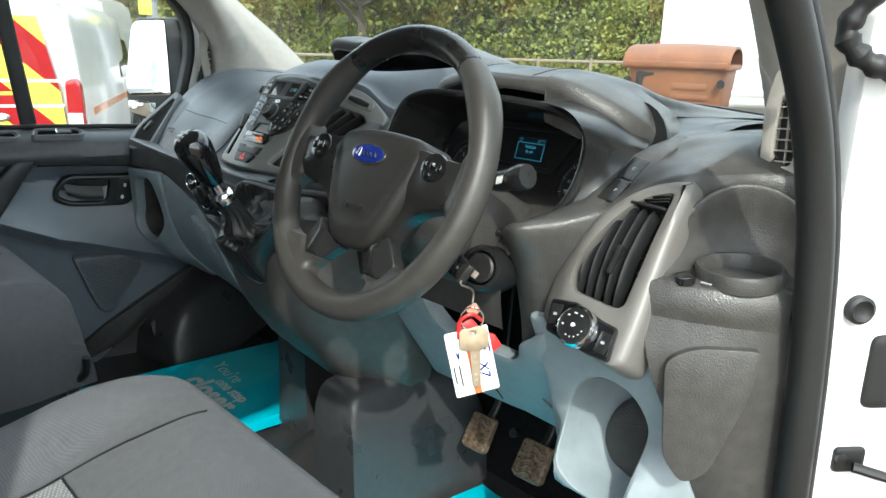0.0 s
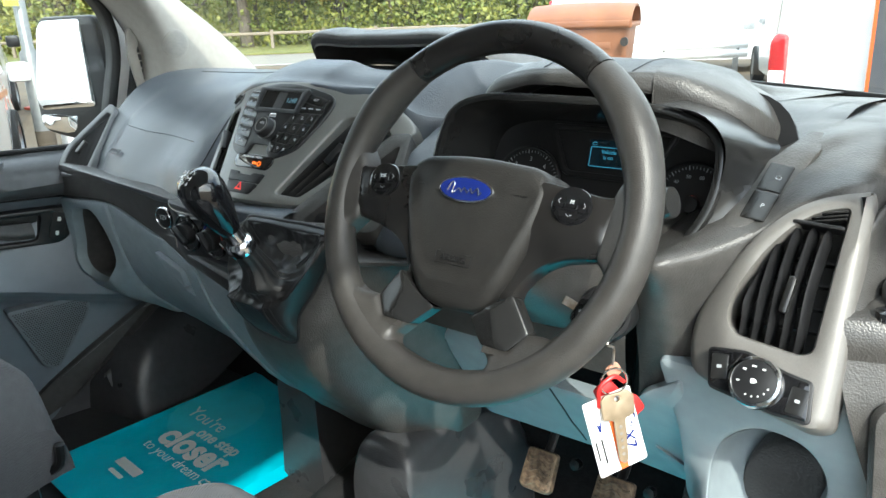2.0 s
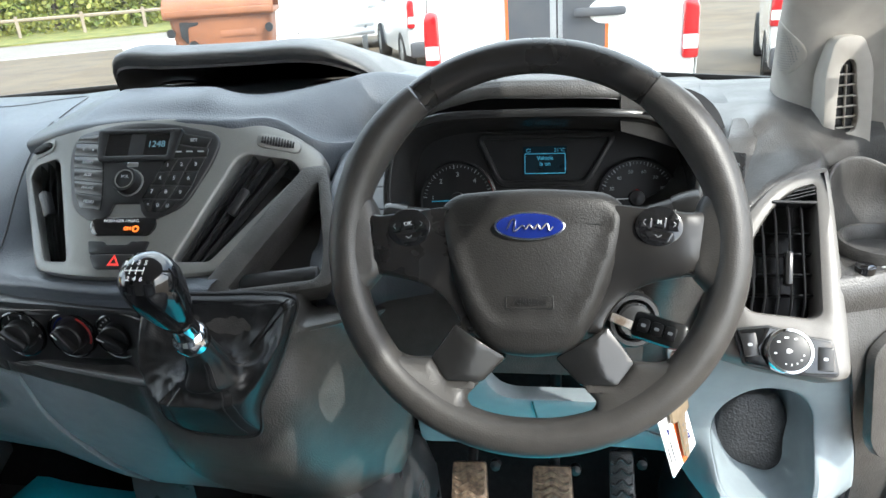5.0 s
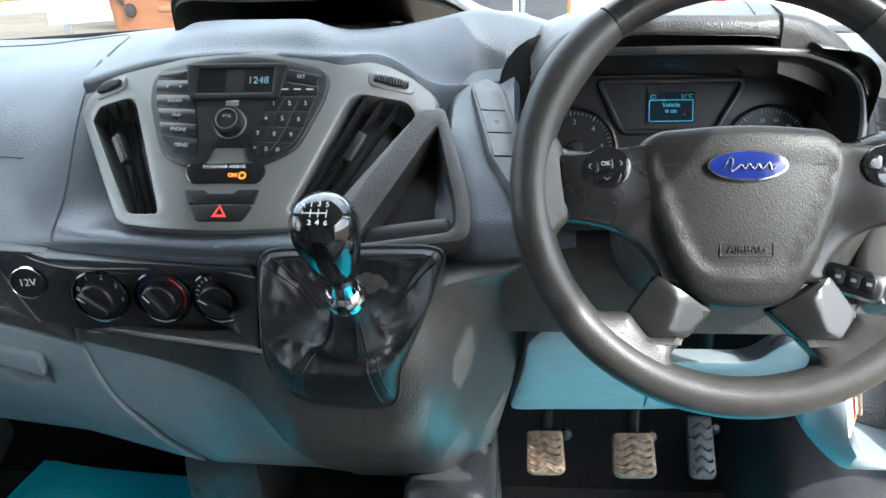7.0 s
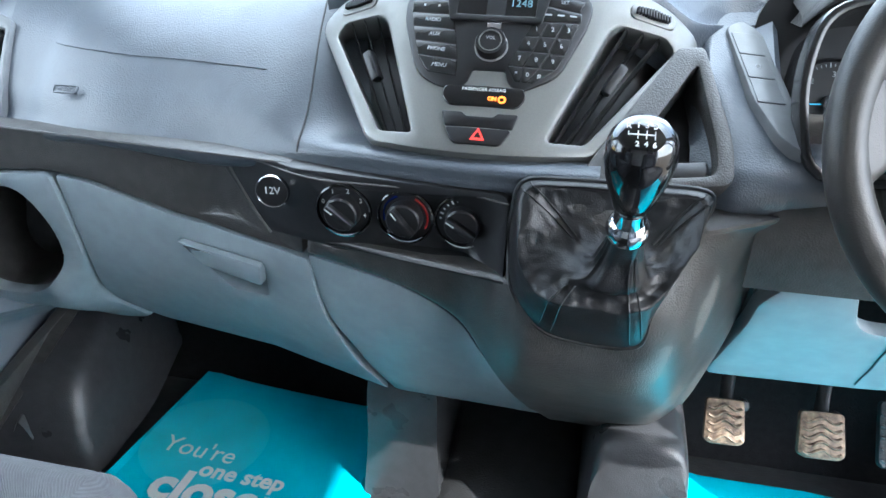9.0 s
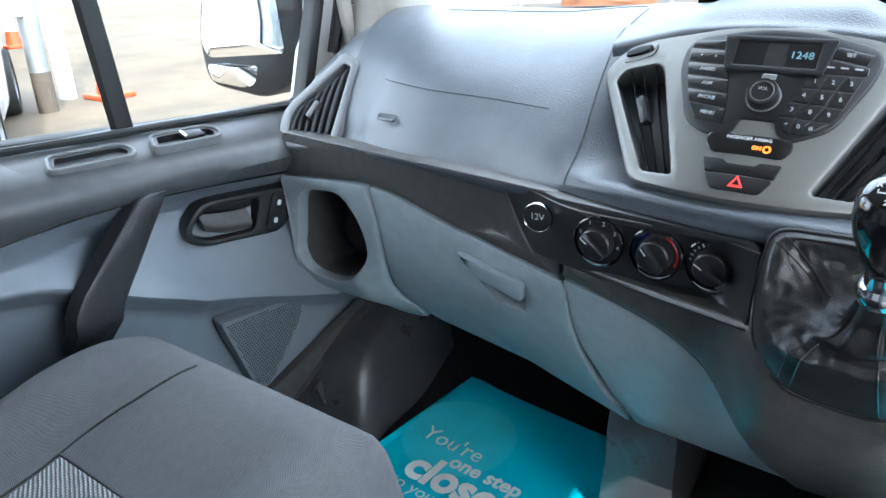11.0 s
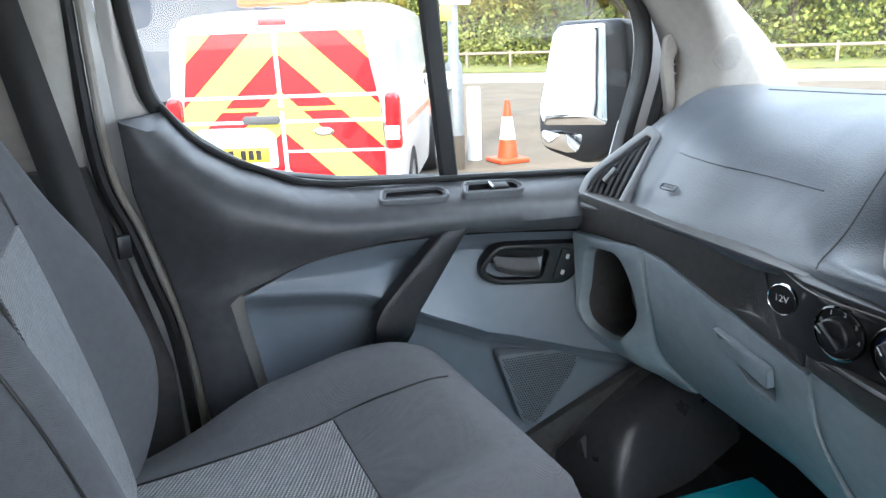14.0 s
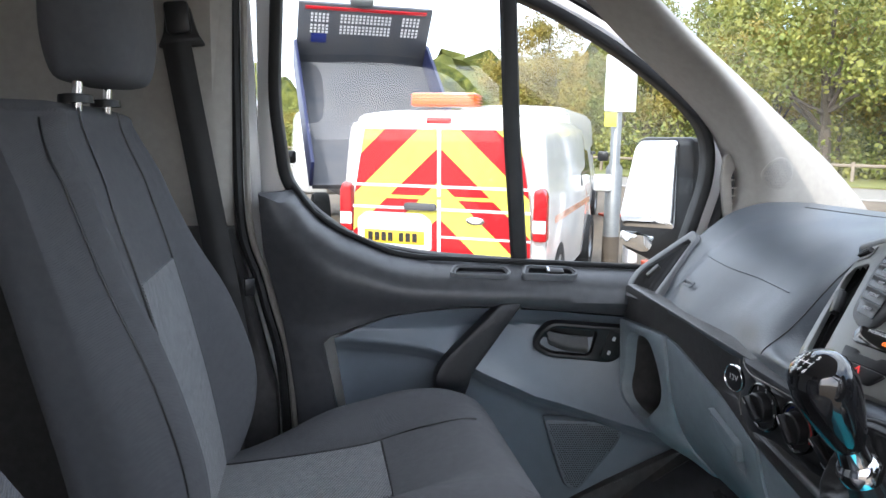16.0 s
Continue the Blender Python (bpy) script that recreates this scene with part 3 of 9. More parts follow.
    for x, ye, ze in ((-0.205, 0.862, 1.366), (-0.165, 0.868, 1.386), (-0.140, 0.862, 1.396), (-0.108, 0.842, 1.400), (-0.084, 0.828, 1.409), (-0.04, 0.812, 1.4125), (0.0, 0.804, 1.413), (0.045, 0.797, 1.413), (0.064, 0.796, 1.4115), (0.086, 0.804, 1.403), (0.110, 0.813, 1.3985),
                      (0.150, 0.832, 1.399), (0.200, 0.868, 1.403), (0.240, 0.900, 1.407), (0.280, 0.905, 1.402), (0.315, 0.905, 1.394), (0.345, 0.905, 1.384)):
        q = min(abs(x), 0.12)
        fy, fz = 0.720 + 1.25 * q * q, 1.386 - 0.80 * q * q
        if x > 0.12:
            fy, fz = smooth_at(x, (0.12, 0.165, 0.19, 0.212, 0.228, 0.245, 0.35), (0.738, 0.764, 0.770, 0.774, 0.800, 0.826, 0.840)), smooth_at(x, (0.12, 0.165, 0.19, 0.212, 0.228, 0.245, 0.35), (1.3745, 1.366, 1.350, 1.326, 1.325, 1.331, 1.335))
        elif x < -0.12:
            fy, fz = 0.738 - 0.40 * (x + 0.12), 1.3745 + 0.26 * (x + 0.12)
        p = 1 - smooth01(x, 0.205, 0.265)
        rows.append([(x, fy + 0.004, fz - 0.014 - 0.05 * smooth01(x, 0.09, 0.13)), (x, fy + 0.001, fz), (x, fy + 0.016, fz + 0.007), (x, (fy + ye) / 2, (fz + ze) / 2 + 0.006), (x, ye - 0.006, ze), (x, ye + 0.004, ze - 0.001), (x, ye + 0.014, ze - 0.008 * p), (x, ye + 0.026, ze - 0.030 * p), (x, ye + 0.05, ze * (1 - p) + 1.372 * p)])
    part("centre_hump", loft(rows, 96, 30, 0.0), SOFT, dash, "smooth blue-grey hump above the radio")
    # open tray with an arched lid
    rows = []
    for x in (-0.165, -0.155, -0.13, -0.05, 0.05, 0.15, 0.21, 0.26, 0.31):
        a = smooth01(x, -0.165, -0.130) * (1 - smooth01(x, 0.16, 0.30))
        rows.append([(x, 0.895 + 0.05 * (1 - a), 1.40 + 0.030 * a - 0.03 * (1 - a)), (x, 0.888 + 0.05 * (1 - a), 1.40 + 0.040 * a - 0.03 * (1 - a)),
                     (x, 0.90 + 0.05 * (1 - a), 1.403 + 0.046 * a - 0.03 * (1 - a)), (x, 0.97, 1.395 + 0.055 * a - 0.02 * (1 - a)), (x, 1.10, 1.385 + 0.03 * a), (x, 1.30, 1.345)])
    part("tray_lid", loft(rows, 48, 24, 0.004), DARK, dash, "arched lid of the dash-top tray")
    part("tray_floor", loft([[(-0.17, 0.87, 1.375), (0.05, 0.87, 1.375), (0.29, 0.87, 1.375)], [(-0.17, 1.05, 1.382), (0.05, 1.05, 1.382), (0.29, 1.05, 1.382)]], 4, 4), BLACK, dash)
    # top and flank round the instruments
    rows = []
    for x, d, up, deep in ((0.205, 0.022, 0.0, 0.020), (0.216, 0.016, 0.022, 0.010), (0.228, 0.008, 0.016, 0.004), (0.240, 0.002, 0.007, 0.0), (0.252, 0.0, 0.0, 0.0), (0.272, 0.004, -0.005, 0.0), (0.294, 0.012, -0.007, 0.0), (0.300, 0.014, -0.010, 0.0), (0.325, 0.018, -0.016, 0.0), (0.350, 0.022, -0.030, 0.0)):
        cut = 1.236 if x > 0.298 else 2.0
        rows.append([(p[0], p[1], min(p[2], cut)) for p in [(x, 0.668 + d, 1.140), (x, 0.654 + d, 1.168), (x, 0.640 + d, 1.190), (x, 0.637 + d, 1.205), (x, 0.645 + d, 1.222), (x, 0.660 + d, 1.235), (x, 0.692 + d * 0.5, 1.258 + up * 0.5 - deep), (x, 0.730, 1.281 + up - deep), (x, 0.767, 1.301 + up * 0.9 - deep),
                     (x, 0.828, 1.333 + up * 0.6 - deep), (x, 0.90, 1.372 - 0.5 * deep), (x, 1.0, 1.376), (x, 1.34, 1.33)]])
    part("driver_flank", loft(rows, 28, 56), SOFT, dash, "blue-grey flank between radio and instruments")
    rows = [[(x, 0.655, 1.10), (x, 0.648, 1.15), (x, 0.655, 1.19), (x, 0.69, 1.222), (x, 0.75, 1.243), (x, 0.80, 1.248)] for x in (0.275, 0.36, 0.43, 0.50, 0.575)]
    part("column_surround", loft(rows, 20, 20), DARK, dash, "dark dash face below the instruments")
    rows = []
    for x, line in ((0.572, ((0.700, 1.060), (0.690, 1.12), (0.668, 1.19), (0.650, 1.222), (0.652, 1.233), (0.675, 1.236), (0.700, 1.238), (0.74, 1.240), (0.80, 1.245))),
                    (0.590, ((0.698, 1.062), (0.684, 1.12), (0.660, 1.19), (0.637, 1.230), (0.640, 1.242), (0.662, 1.244), (0.700, 1.246), (0.75, 1.250), (0.82, 1.260))),
                    (0.612, ((0.698, 1.075), (0.682, 1.13), (0.660, 1.195), (0.636, 1.234), (0.640, 1.247), (0.662, 1.252), (0.702, 1.256), (0.75, 1.264), (0.82, 1.275))),
                    (0.640, ((0.705, 1.09), (0.692, 1.15), (0.680, 1.205), (0.668, 1.238), (0.672, 1.251), (0.695, 1.262), (0.725, 1.276), (0.77, 1.299), (0.86, 1.326))),
                    (0.672, ((0.720, 1.10), (0.712, 1.17), (0.702, 1.230), (0.704, 1.252), (0.708, 1.265), (0.728, 1.279), (0.765, 1.303), (0.83, 1.333), (1.00, 1.352))),
                    (0.702, ((0.735, 1.12), (0.730, 1.20), (0.722, 1.265), (0.724, 1.282), (0.730, 1.293), (0.755, 1.306), (0.790, 1.325), (0.87, 1.346), (1.20, 1.334))),
                    (0.735, ((0.75, 1.14), (0.745, 1.23), (0.734, 1.290), (0.736, 1.305), (0.746, 1.313), (0.780, 1.324), (0.83, 1.338), (0.92, 1.349), (1.20, 1.334))),
                    (0.760, ((0.76, 1.15), (0.755, 1.24), (0.744, 1.298), (0.748, 1.312), (0.760, 1.318), (0.800, 1.329), (0.86, 1.342), (0.95, 1.349), (1.20, 1.334))),
                    (0.776, ((0.79, 1.16), (0.784, 1.25), (0.776, 1.293), (0.780, 1.309), (0.792, 1.317), (0.826, 1.329), (0.88, 1.342), (0.96, 1.348), (1.20, 1.334))),
                    (0.810, ((0.83, 1.17), (0.825, 1.26), (0.822, 1.295), (0.826, 1.312), (0.838, 1.320), (0.865, 1.331), (0.91, 1.342), (0.98, 1.347), (1.20, 1.334))),
                    (0.865, ((0.86, 1.17), (0.855, 1.26), (0.852, 1.292), (0.856, 1.310), (0.866, 1.319), (0.89, 1.330), (0.93, 1.340), (1.00, 1.344), (1.20, 1.334)))):
        rows.append([(x, y, z) for y, z in line])
    part("driver_pad", loft(rows, 48, 40), DARK, dash, "charcoal dash face and top beside the instruments")


def lower_dash():
    f = lambda off: (lambda u, v: -front_y(u, v) + off)
    # black strip that carries the heater controls
    strip = round_poly([(-0.315, 1.182, 0.01), (-0.25, 1.112, 0.02), (-0.17, 1.119, 0.01), (0.040, 1.119, 0.004), (0.040, 1.206, 0.012), (-0.20, 1.204, 0.01), (-0.28, 1.199, 0.015)], 0.01)
    part("control_panel", plate(FACE, strip, 0.03, 0.003, step=0.012, warp=f(0.0066)), BLACK, dash, "black heater control panel")
    rim = [Vector((q.x, front_y(q.x, q.y) - 0.0075, q.y)) for q in spline([(-0.238, 1.112, 0), (-0.262, 1.134, 0), (-0.288, 1.166, 0), (-0.296, 1.178, 0)], 12)]
    part("panel_edge", sweep(rim, 0.0014, 6), SATIN, dash, "thin satin edge line")
    rim = [Vector((q.x, front_y(q.x, q.y) - 0.0070, q.y)) for q in spline([(-0.300, 1.186, 0), (-0.25, 1.195, 0), (-0.15, 1.1975, 0), (0.040, 1.198, 0)], 24)]
    part("panel_edge", sweep(rim, 0.0010, 6), SATIN, dash)
    # dark band under the passenger pad
    band = round_poly([(-0.735, 1.20), (-0.735, 1.130), (-0.56, 1.143), (-0.50, 1.136), (-0.38, 1.101), (-0.195, 1.091), (-0.195, 1.205)], 0.01)
    part("knee_band", plate(FACE, band, 0.03, 0.003, step=0.014, warp=f(0.001)), DARK, dash, "dark band between pad and glovebox")
    # dark console that runs from the control strip down to the floor
    con = round_poly([(-0.185, 1.125, 0.005), (-0.19, 1.098, 0.005), (-0.09, 1.082, 0.03), (-0.022, 1.045, 0.05), (0.022, 0.98, 0.03), (0.064, 0.905, 0.03), (0.090, 0.838, 0.01), (0.20, 0.808, 0.02), (0.262, 0.86, 0.03),
                      (0.292, 1.00, 0.05), (0.300, 1.11, 0.02), (0.296, 1.182, 0.005), (0.218, 1.188, 0.005), (0.206, 1.213, 0.005), (0.046, 1.215, 0.005), (0.046, 1.130, 0.004)], 0.02)
    part("console", plate(FACE, con, 0.05, 0.006, step=0.010, warp=f(0.005)), DARK, dash, "dark centre console under the gear lever")
    # pale lower covers
    low = round_poly([(-0.196, 1.090, 0.01), (-0.09, 1.076, 0.03), (-0.025, 1.040, 0.05), (0.018, 0.975, 0.03), (0.060, 0.900, 0.02), (0.086, 0.832, 0.01), (-0.13, 0.822, 0.01), (-0.160, 0.93, 0.05), (-0.19, 1.00, 0.05)], 0.02)
    part("side_cover", plate(FACE, low, 0.03, 0.004, step=0.02, warp=f(-0.004)), LOWER, dash, "pale grey-blue lower cover")
    hand = round_poly([(-0.388, 1.066, 0.006), (-0.262, 1.058, 0.006), (-0.268, 1.004, 0.008), (-0.325, 0.998, 0.01), (-0.358, 1.035, 0.03)], 0.008)
    gb = round_poly([(-0.548, 1.138, 0.006), (-0.495, 1.130, 0.03), (-0.38, 1.095, 0.03), (-0.194, 1.085, 0.006), (-0.190, 1.00, 0.05), (-0.170, 0.92, 0.05), (-0.140, 0.823, 0.006),
                     (-0.30, 0.836, 0.03), (-0.50, 0.866, 0.02), (-0.556, 0.94, 0.03), (-0.535, 1.02, 0.05)], 0.02)
    g = part("glovebox", plate(FACE, gb, 0.03, 0.003, [hand], step=0.02, warp=f(0.0), hole_depth=0.048), LOWER, dash, "pale grey-blue glovebox lid")
    part("handle_recess", plate(FACE, offset(hand, 0.006), 0.002, 0, step=0.02, warp=f(-0.044)), LOWER, g)
    grip = round_poly([(-0.388, 1.067), (-0.262, 1.059), (-0.268, 1.026), (-0.352, 1.036)], 0.006)
    part("handle", plate(FACE, grip, 0.014, 0.003, step=0.02, warp=f(0.010)), LOWER, g)
    # rounded cup pocket at the door end of the dash
    hole = round_poly([(-0.705, 1.108, 0.03), (-0.612, 1.115, 0.03), (-0.580, 1.075, 0.03), (-0.570, 1.012, 0.04), (-0.600, 0.968, 0.03), (-0.655, 0.944, 0.03), (-0.712, 0.950, 0.02), (-0.728, 1.0, 0.02)], 0.03)
    pk = round_poly([(-0.748, 1.128, 0.01), (-0.556, 1.140, 0.01), (-0.541, 1.08, 0.03), (-0.541, 1.02, 0.05), (-0.562, 0.94, 0.04), (-0.520, 0.868, 0.03), (-0.60, 0.850, 0.05), (-0.71, 0.885, 0.04), (-0.740, 0.93, 0.02)], 0.02)
    cup = lambda u, v: f(0.004)(u, v) + 0.034 * smooth01(v, 1.05, 0.955) * smooth01(v, 0.86, 0.925) * smooth01(u, -0.545, -0.60)
    p = part("end_pocket", plate(FACE, pk, 0.03, 0.008, [hole], step=0.016, warp=cup, hole_depth=0.03), LOWER, dash, "pale grey-blue open cup pocket")
    # the pocket's deep shade is put into the colour: charcoal wall and back
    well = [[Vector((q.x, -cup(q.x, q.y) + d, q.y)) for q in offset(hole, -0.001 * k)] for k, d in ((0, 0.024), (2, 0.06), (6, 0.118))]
    part("pocket_wall", skin(well, closed_v=True), DARK, p, "pocket inside with its shade put into the colour", sharp=60)
    part("pocket_floor", plate(FACE, offset(hole, 0.004), 0.003, 0, step=0.03, warp=lambda u, v: cup(u, v) - 0.115), DARK, p, "pocket back with its shade put into the colour")
    # pale lower cover in front of the driver
    dv = round_poly([(0.282, 0.888, 0.02), (0.300, 1.02, 0.03), (0.302, 1.075, 0.03), (0.335, 1.105, 0.03), (0.39, 1.11, 0.01), (0.41, 1.035, 0.03), (0.56, 1.035, 0.03), (0.580, 1.075, 0.01), (0.628, 1.110, 0.01),
                     (0.632, 1.03, 0.03), (0.632, 0.925, 0.02), (0.48, 0.90, 0.02)], 0.01)
    part("knee_cover", plate(FACE, dv, 0.03, 0.005, step=0.02, warp=lambda u, v: -driver_y(u, v)), LOWER, dash, "pale grey-blue cover below the steering column")
    pull = round_poly([(0.575, 0.975), (0.635, 0.962), (0.632, 0.945), (0.58, 0.955)], 0.004)
    part("cover_latch", plate(FACE, pull, 0.012, 0.002, step=0.02, warp=lambda u, v: -driver_y(u, v) + 0.003), LOWER, dash, "recessed release latch")
    # seam line
    part("cover_seam", sweep([(0.452 + 0.001 * i, driver_y(0.452, 1.03 - i * 0.013) - 0.0008, 1.03 - i * 0.013) for i in range(10)], 0.0012, 5), BLACK, dash)


STK = frame3((0, 0.655, 1.305), (1, 0, 0), (0, 0.63, 0.776))
stack_bend = lambda u, v: -1.7 * u * u


def mirror_u(pts):
    return [(-p[0], *p[1:]) for p in reversed(pts)]


def centre_stack():
    half = [(0.0, -0.088, 0.05), (0.062, -0.083, 0.02), (0.116, -0.072, 0.012), (0.212, 0.084, 0.02), (0.165, 0.113, 0.03), (0.08, 0.112, 0.03), (0.0, 0.107, 0.05)]
    out = round_poly(half + mirror_u(half[1:-1]), 0.02)
    vent = round_poly([(0.066, -0.066), (0.103, -0.062), (0.182, 0.062), (0.172, 0.074), (0.126, 0.072), (0.116, 0.064)], 0.006)
    ventl = [Vector((-q.x, q.y)) for q in reversed(vent)]
    part("stack_panel", plate(STK, out, 0.045, 0.003, [vent, ventl], step=0.012, warp=stack_bend, hole_depth=0.05), SILVER, dash, "satin silver centre panel round the radio")
    for sgn, vv in ((1, vent), (-1, ventl)):
        part("vent_duct", plate(STK, offset(vv, 0.003), 0.002, 0, step=0.03, warp=lambda u, v: stack_bend(u, v) - 0.045), BLACK, dash, "dark air duct")
        for i in range(3):
            t = 0.22 + 0.27 * i
            lo = Vector((sgn * (0.066 + 0.037 * t), -0.065))
            hi = Vector((sgn * (0.118 + 0.062 * t), 0.072))
            line = []
            for k in range(9):
                q = lo.lerp(hi, k / 8)
                line.append(STK @ Vector((q.x, q.y, stack_bend(q.x, 0) - 0.011)))
            part("vent_slat", sweep(line, 0.0080, 8, flat=0.16, up=STK.to_3x3() @ Vector((1, -sgn * 0.4, sgn * 0.12))), SATIND, dash)
        c = Vector((sgn * 0.124, 0.012))
        part("vent_tab", block(at2(STK, c.x, c.y, stack_bend(c.x, 0) - 0.002, -sgn * 27) @ pose(0, 0, 0, 0, sgn * 22, 0), 0.010, 0.034, 0.012, 0.002), BLACK, dash)
        part("thumbwheel_slot", plate(STK, rect(sgn * 0.157, 0.092, 0.046, 0.018, 0.008), 0.006, 0.001, step=0.01, warp=lambda u, v: stack_bend(u, v) + 0.002), SILVER, dash)
        for k in range(12):
            u = sgn * (0.141 + k * 0.0029)
            part("thumbwheel_rib", block(at2(STK, u, 0.092, stack_bend(u, 0) + 0.004) @ pose(0, 0, 0, 0, sgn * 28, 0), 0.002, 0.010 - abs(k - 5.5) * 0.0006, 0.006, 0.0004, seg=1), BLACK, dash)
    # radio keypad
    rad = thing("car_radio", STK @ Vector((0, 0.03, 0)), "black car radio keypad with a small dim display", "radio")
    K = lambda u, v, w=0.0, r=0.0: at2(STK, u, v, stack_bend(u, v) + w, r) @ pose(0, 0, 0, 0, math.degrees(math.atan(3.4 * u)), 0)
    body = round_poly([(-0.088, 0.088, 0.012), (-0.02, 0.096, 0.05), (0.03, 0.096, 0.05), (0.092, 0.088, 0.012), (0.088, 0.06, 0.03), (0.066, 0.004, 0.012), (0.036, -0.014, 0.006),
                       (0.028, -0.008, 0.004), (0.024, 0.006, 0.008), (-0.017, 0.006, 0.008), (-0.022, -0.012, 0.005), (-0.040, -0.014, 0.008), (-0.066, 0.0, 0.014), (-0.088, 0.06, 0.03)], 0.01)
    part("keypad", plate(STK, offset(body, 0.006), 0.008, 0.002, step=0.012, warp=lambda u, v: stack_bend(u, v) + 0.003), BLACK, rad)
    part("bezel", plate(K(0.003, 0.071, 0.0045), round_poly([(-0.054, 0.022), (0.054, 0.022), (0.046, -0.019), (-0.046, -0.019)], 0.004), 0.006, 0.001, [rect(0, 0.002, 0.079, 0.028, 0.001)]), BLACK, rad)
    part("display", plate(K(0.003, 0.073, 0.0028), rect(0, 0, 0.080, 0.029, 0.001), 0.001, 0), GLOSS, rad, "dim unlit car radio display")
    lettering("clock_digits", "1248", at2(K(0.003, 0.073, 0.0028), 0.024, 0, 0.0006), 0.0112, LCDD, rad, label="cyan clock digits")
    part("slot", plate(K(0.003, 0.047, 0.0045), rect(0, 0, 0.014, 0.006, 0.001), 0.002, 0.0004), CHROME, rad)
    km = K(0.003, 0.025, 0.002)
    part("volume_knob", lathe(km, [(0.0150, 0), (0.0150, 0.011), (0.0140, 0.0135), (0.0112, 0.0135), (0.0105, 0.0125), (0.0, 0.0125)], 40, caps=False), BLACK, rad, "ribbed volume knob")
    part("knob_ring", lathe(km, [(0.0165, 0), (0.0165, 0.0025), (0.0155, 0.0030)], 40, caps=False), SILVER, rad)
    part("knob_ring", lathe(km, [(0.0116, 0.0132), (0.0112, 0.0142), (0.0104, 0.0142), (0.0102, 0.0128)], 40, caps=False), SILVER, rad)
    lettering("knob_print", "VOL", at2(km, 0, 0.003, 0.0128), 0.005, TICK, rad)
    bowed = lambda u, v: stack_bend(u, v) + 0.0042
    left = [(-0.0845, 0.0930), (-0.0880, 0.0835), (-0.0868, 0.0665), (-0.0830, 0.0505), (-0.0780, 0.0340), (-0.0725, 0.0170), (-0.0590, -0.0030)]
    right = [(-0.0480, 0.0895), (-0.0450, 0.0765), (-0.0395, 0.0590), (-0.0350, 0.0422), (-0.0315, 0.0257), (-0.0285, 0.0090), (-0.0275, -0.0085)]
    for i, w in enumerate(("", "", "RADIO", "AUX", "PHONE", "MENU")):
        quad = [Vector(left[i + 1]), Vector(right[i + 1]), Vector(right[i]), Vector(left[i])]
        key = part("key", plate(STK, round_poly(offset(quad, -0.0005), 0.0012, 3), 0.004, 0.0007, step=0.02, warp=bowed), SATIND, rad)
        c = sum(quad, Vector((0, 0))) / 4
        if w:
            lettering("key_print", w, K(c.x, c.y, 0.0046, -9), 0.0058, TICK, key)
        elif i:
            for d in (-0.008, 0.008):
                part("key_mark", plate(K(c.x + d, c.y - d * 0.15, 0.0046, -9), rect(0, 0, 0.0022, 0.0022, 0), 0.0003, 0), TICK, key)
    for quad, w in (([(0.0500, 0.0750), (0.0845, 0.0725), (0.0890, 0.0850), (0.0530, 0.0885)], "SET"), ([(0.0425, 0.0560), (0.0870, 0.0620), (0.0870, 0.0715), (0.0495, 0.0738)], "")):
        key = part("key", plate(STK, round_poly([Vector(q) for q in quad], 0.0014, 3), 0.004, 0.0007, step=0.02, warp=bowed), SATIND, rad)
        c = sum((Vector(q) for q in quad), Vector((0, 0))) / 4
        if w:
            lettering("key_print", w, K(c.x, c.y, 0.0046, 5), 0.0055, TICK, key)
        else:
            for d in (-0.012, 0.0, 0.012):
                part("key_mark", plate(K(c.x + d, c.y + d * 0.1, 0.0046, 5), rect(0, 0, 0.007, 0.0016, 0), 0.0003, 0), TICK, key)
    nl = [(0.0405, 0.0545), (0.0340, 0.0385), (0.0275, 0.0225), (0.0205, 0.0055), (0.0300, -0.0105)]
    nr = [(0.0860, 0.0605), (0.0805, 0.0425), (0.0760, 0.0235), (0.0685, 0.0065), (0.0480, -0.0105)]
    for r in range(4):
        for c in range(3):
            at = lambda row, f: Vector(nl[row]).lerp(Vector(nr[row]), f)
            quad = [at(r + 1, c / 3), at(r + 1, (c + 1) / 3), at(r, (c + 1) / 3), at(r, c / 3)]
            key = part("key", plate(STK, round_poly(offset(quad, -0.0005), 0.0010, 3), 0.004, 0.0006, warp=bowed), SATIND, rad)
            q = sum(quad, Vector((0, 0))) / 4
            lettering("key_print", "123456789*0#"[r * 3 + c], K(q.x, q.y, 0.0046, 8), 0.0066, TICK, key)
    # airbag lamp and hazard switch
    o = round_poly([(-0.038, -0.016), (0.040, -0.016), (0.043, -0.026), (0.036, -0.038), (-0.032, -0.038), (-0.040, -0.028)], 0.006)
    sw = part("airbag_lamp", plate(STK, o, 0.006, 0.0015, step=0.012, warp=lambda u, v: stack_bend(u, v) + 0.003), GLOSS, dash, "black airbag warning lamp")
    lettering("lamp_print", "PASSENGER AIRBAG", K(0.002, -0.0215, 0.0036), 0.0048, WHITE, sw)
    lettering("lamp_print", "ON", K(0.011, -0.0305, 0.0036), 0.0055, ORNL, sw, label="glowing orange lettering", bold=0.0003)
    part("lamp_symbol", plate(K(0.0205, -0.0305, 0.0034), ellipse(0, 0, 0.004), 0.0004, 0, [ellipse(0, 0, 0.0022)]), ORNL, sw)
    h1 = round_poly([(-0.037, -0.044), (-0.016, -0.045), (-0.012, -0.049), (0.014, -0.049), (0.018, -0.045), (0.038, -0.044), (0.034, -0.0595), (-0.032, -0.0595)], 0.002)
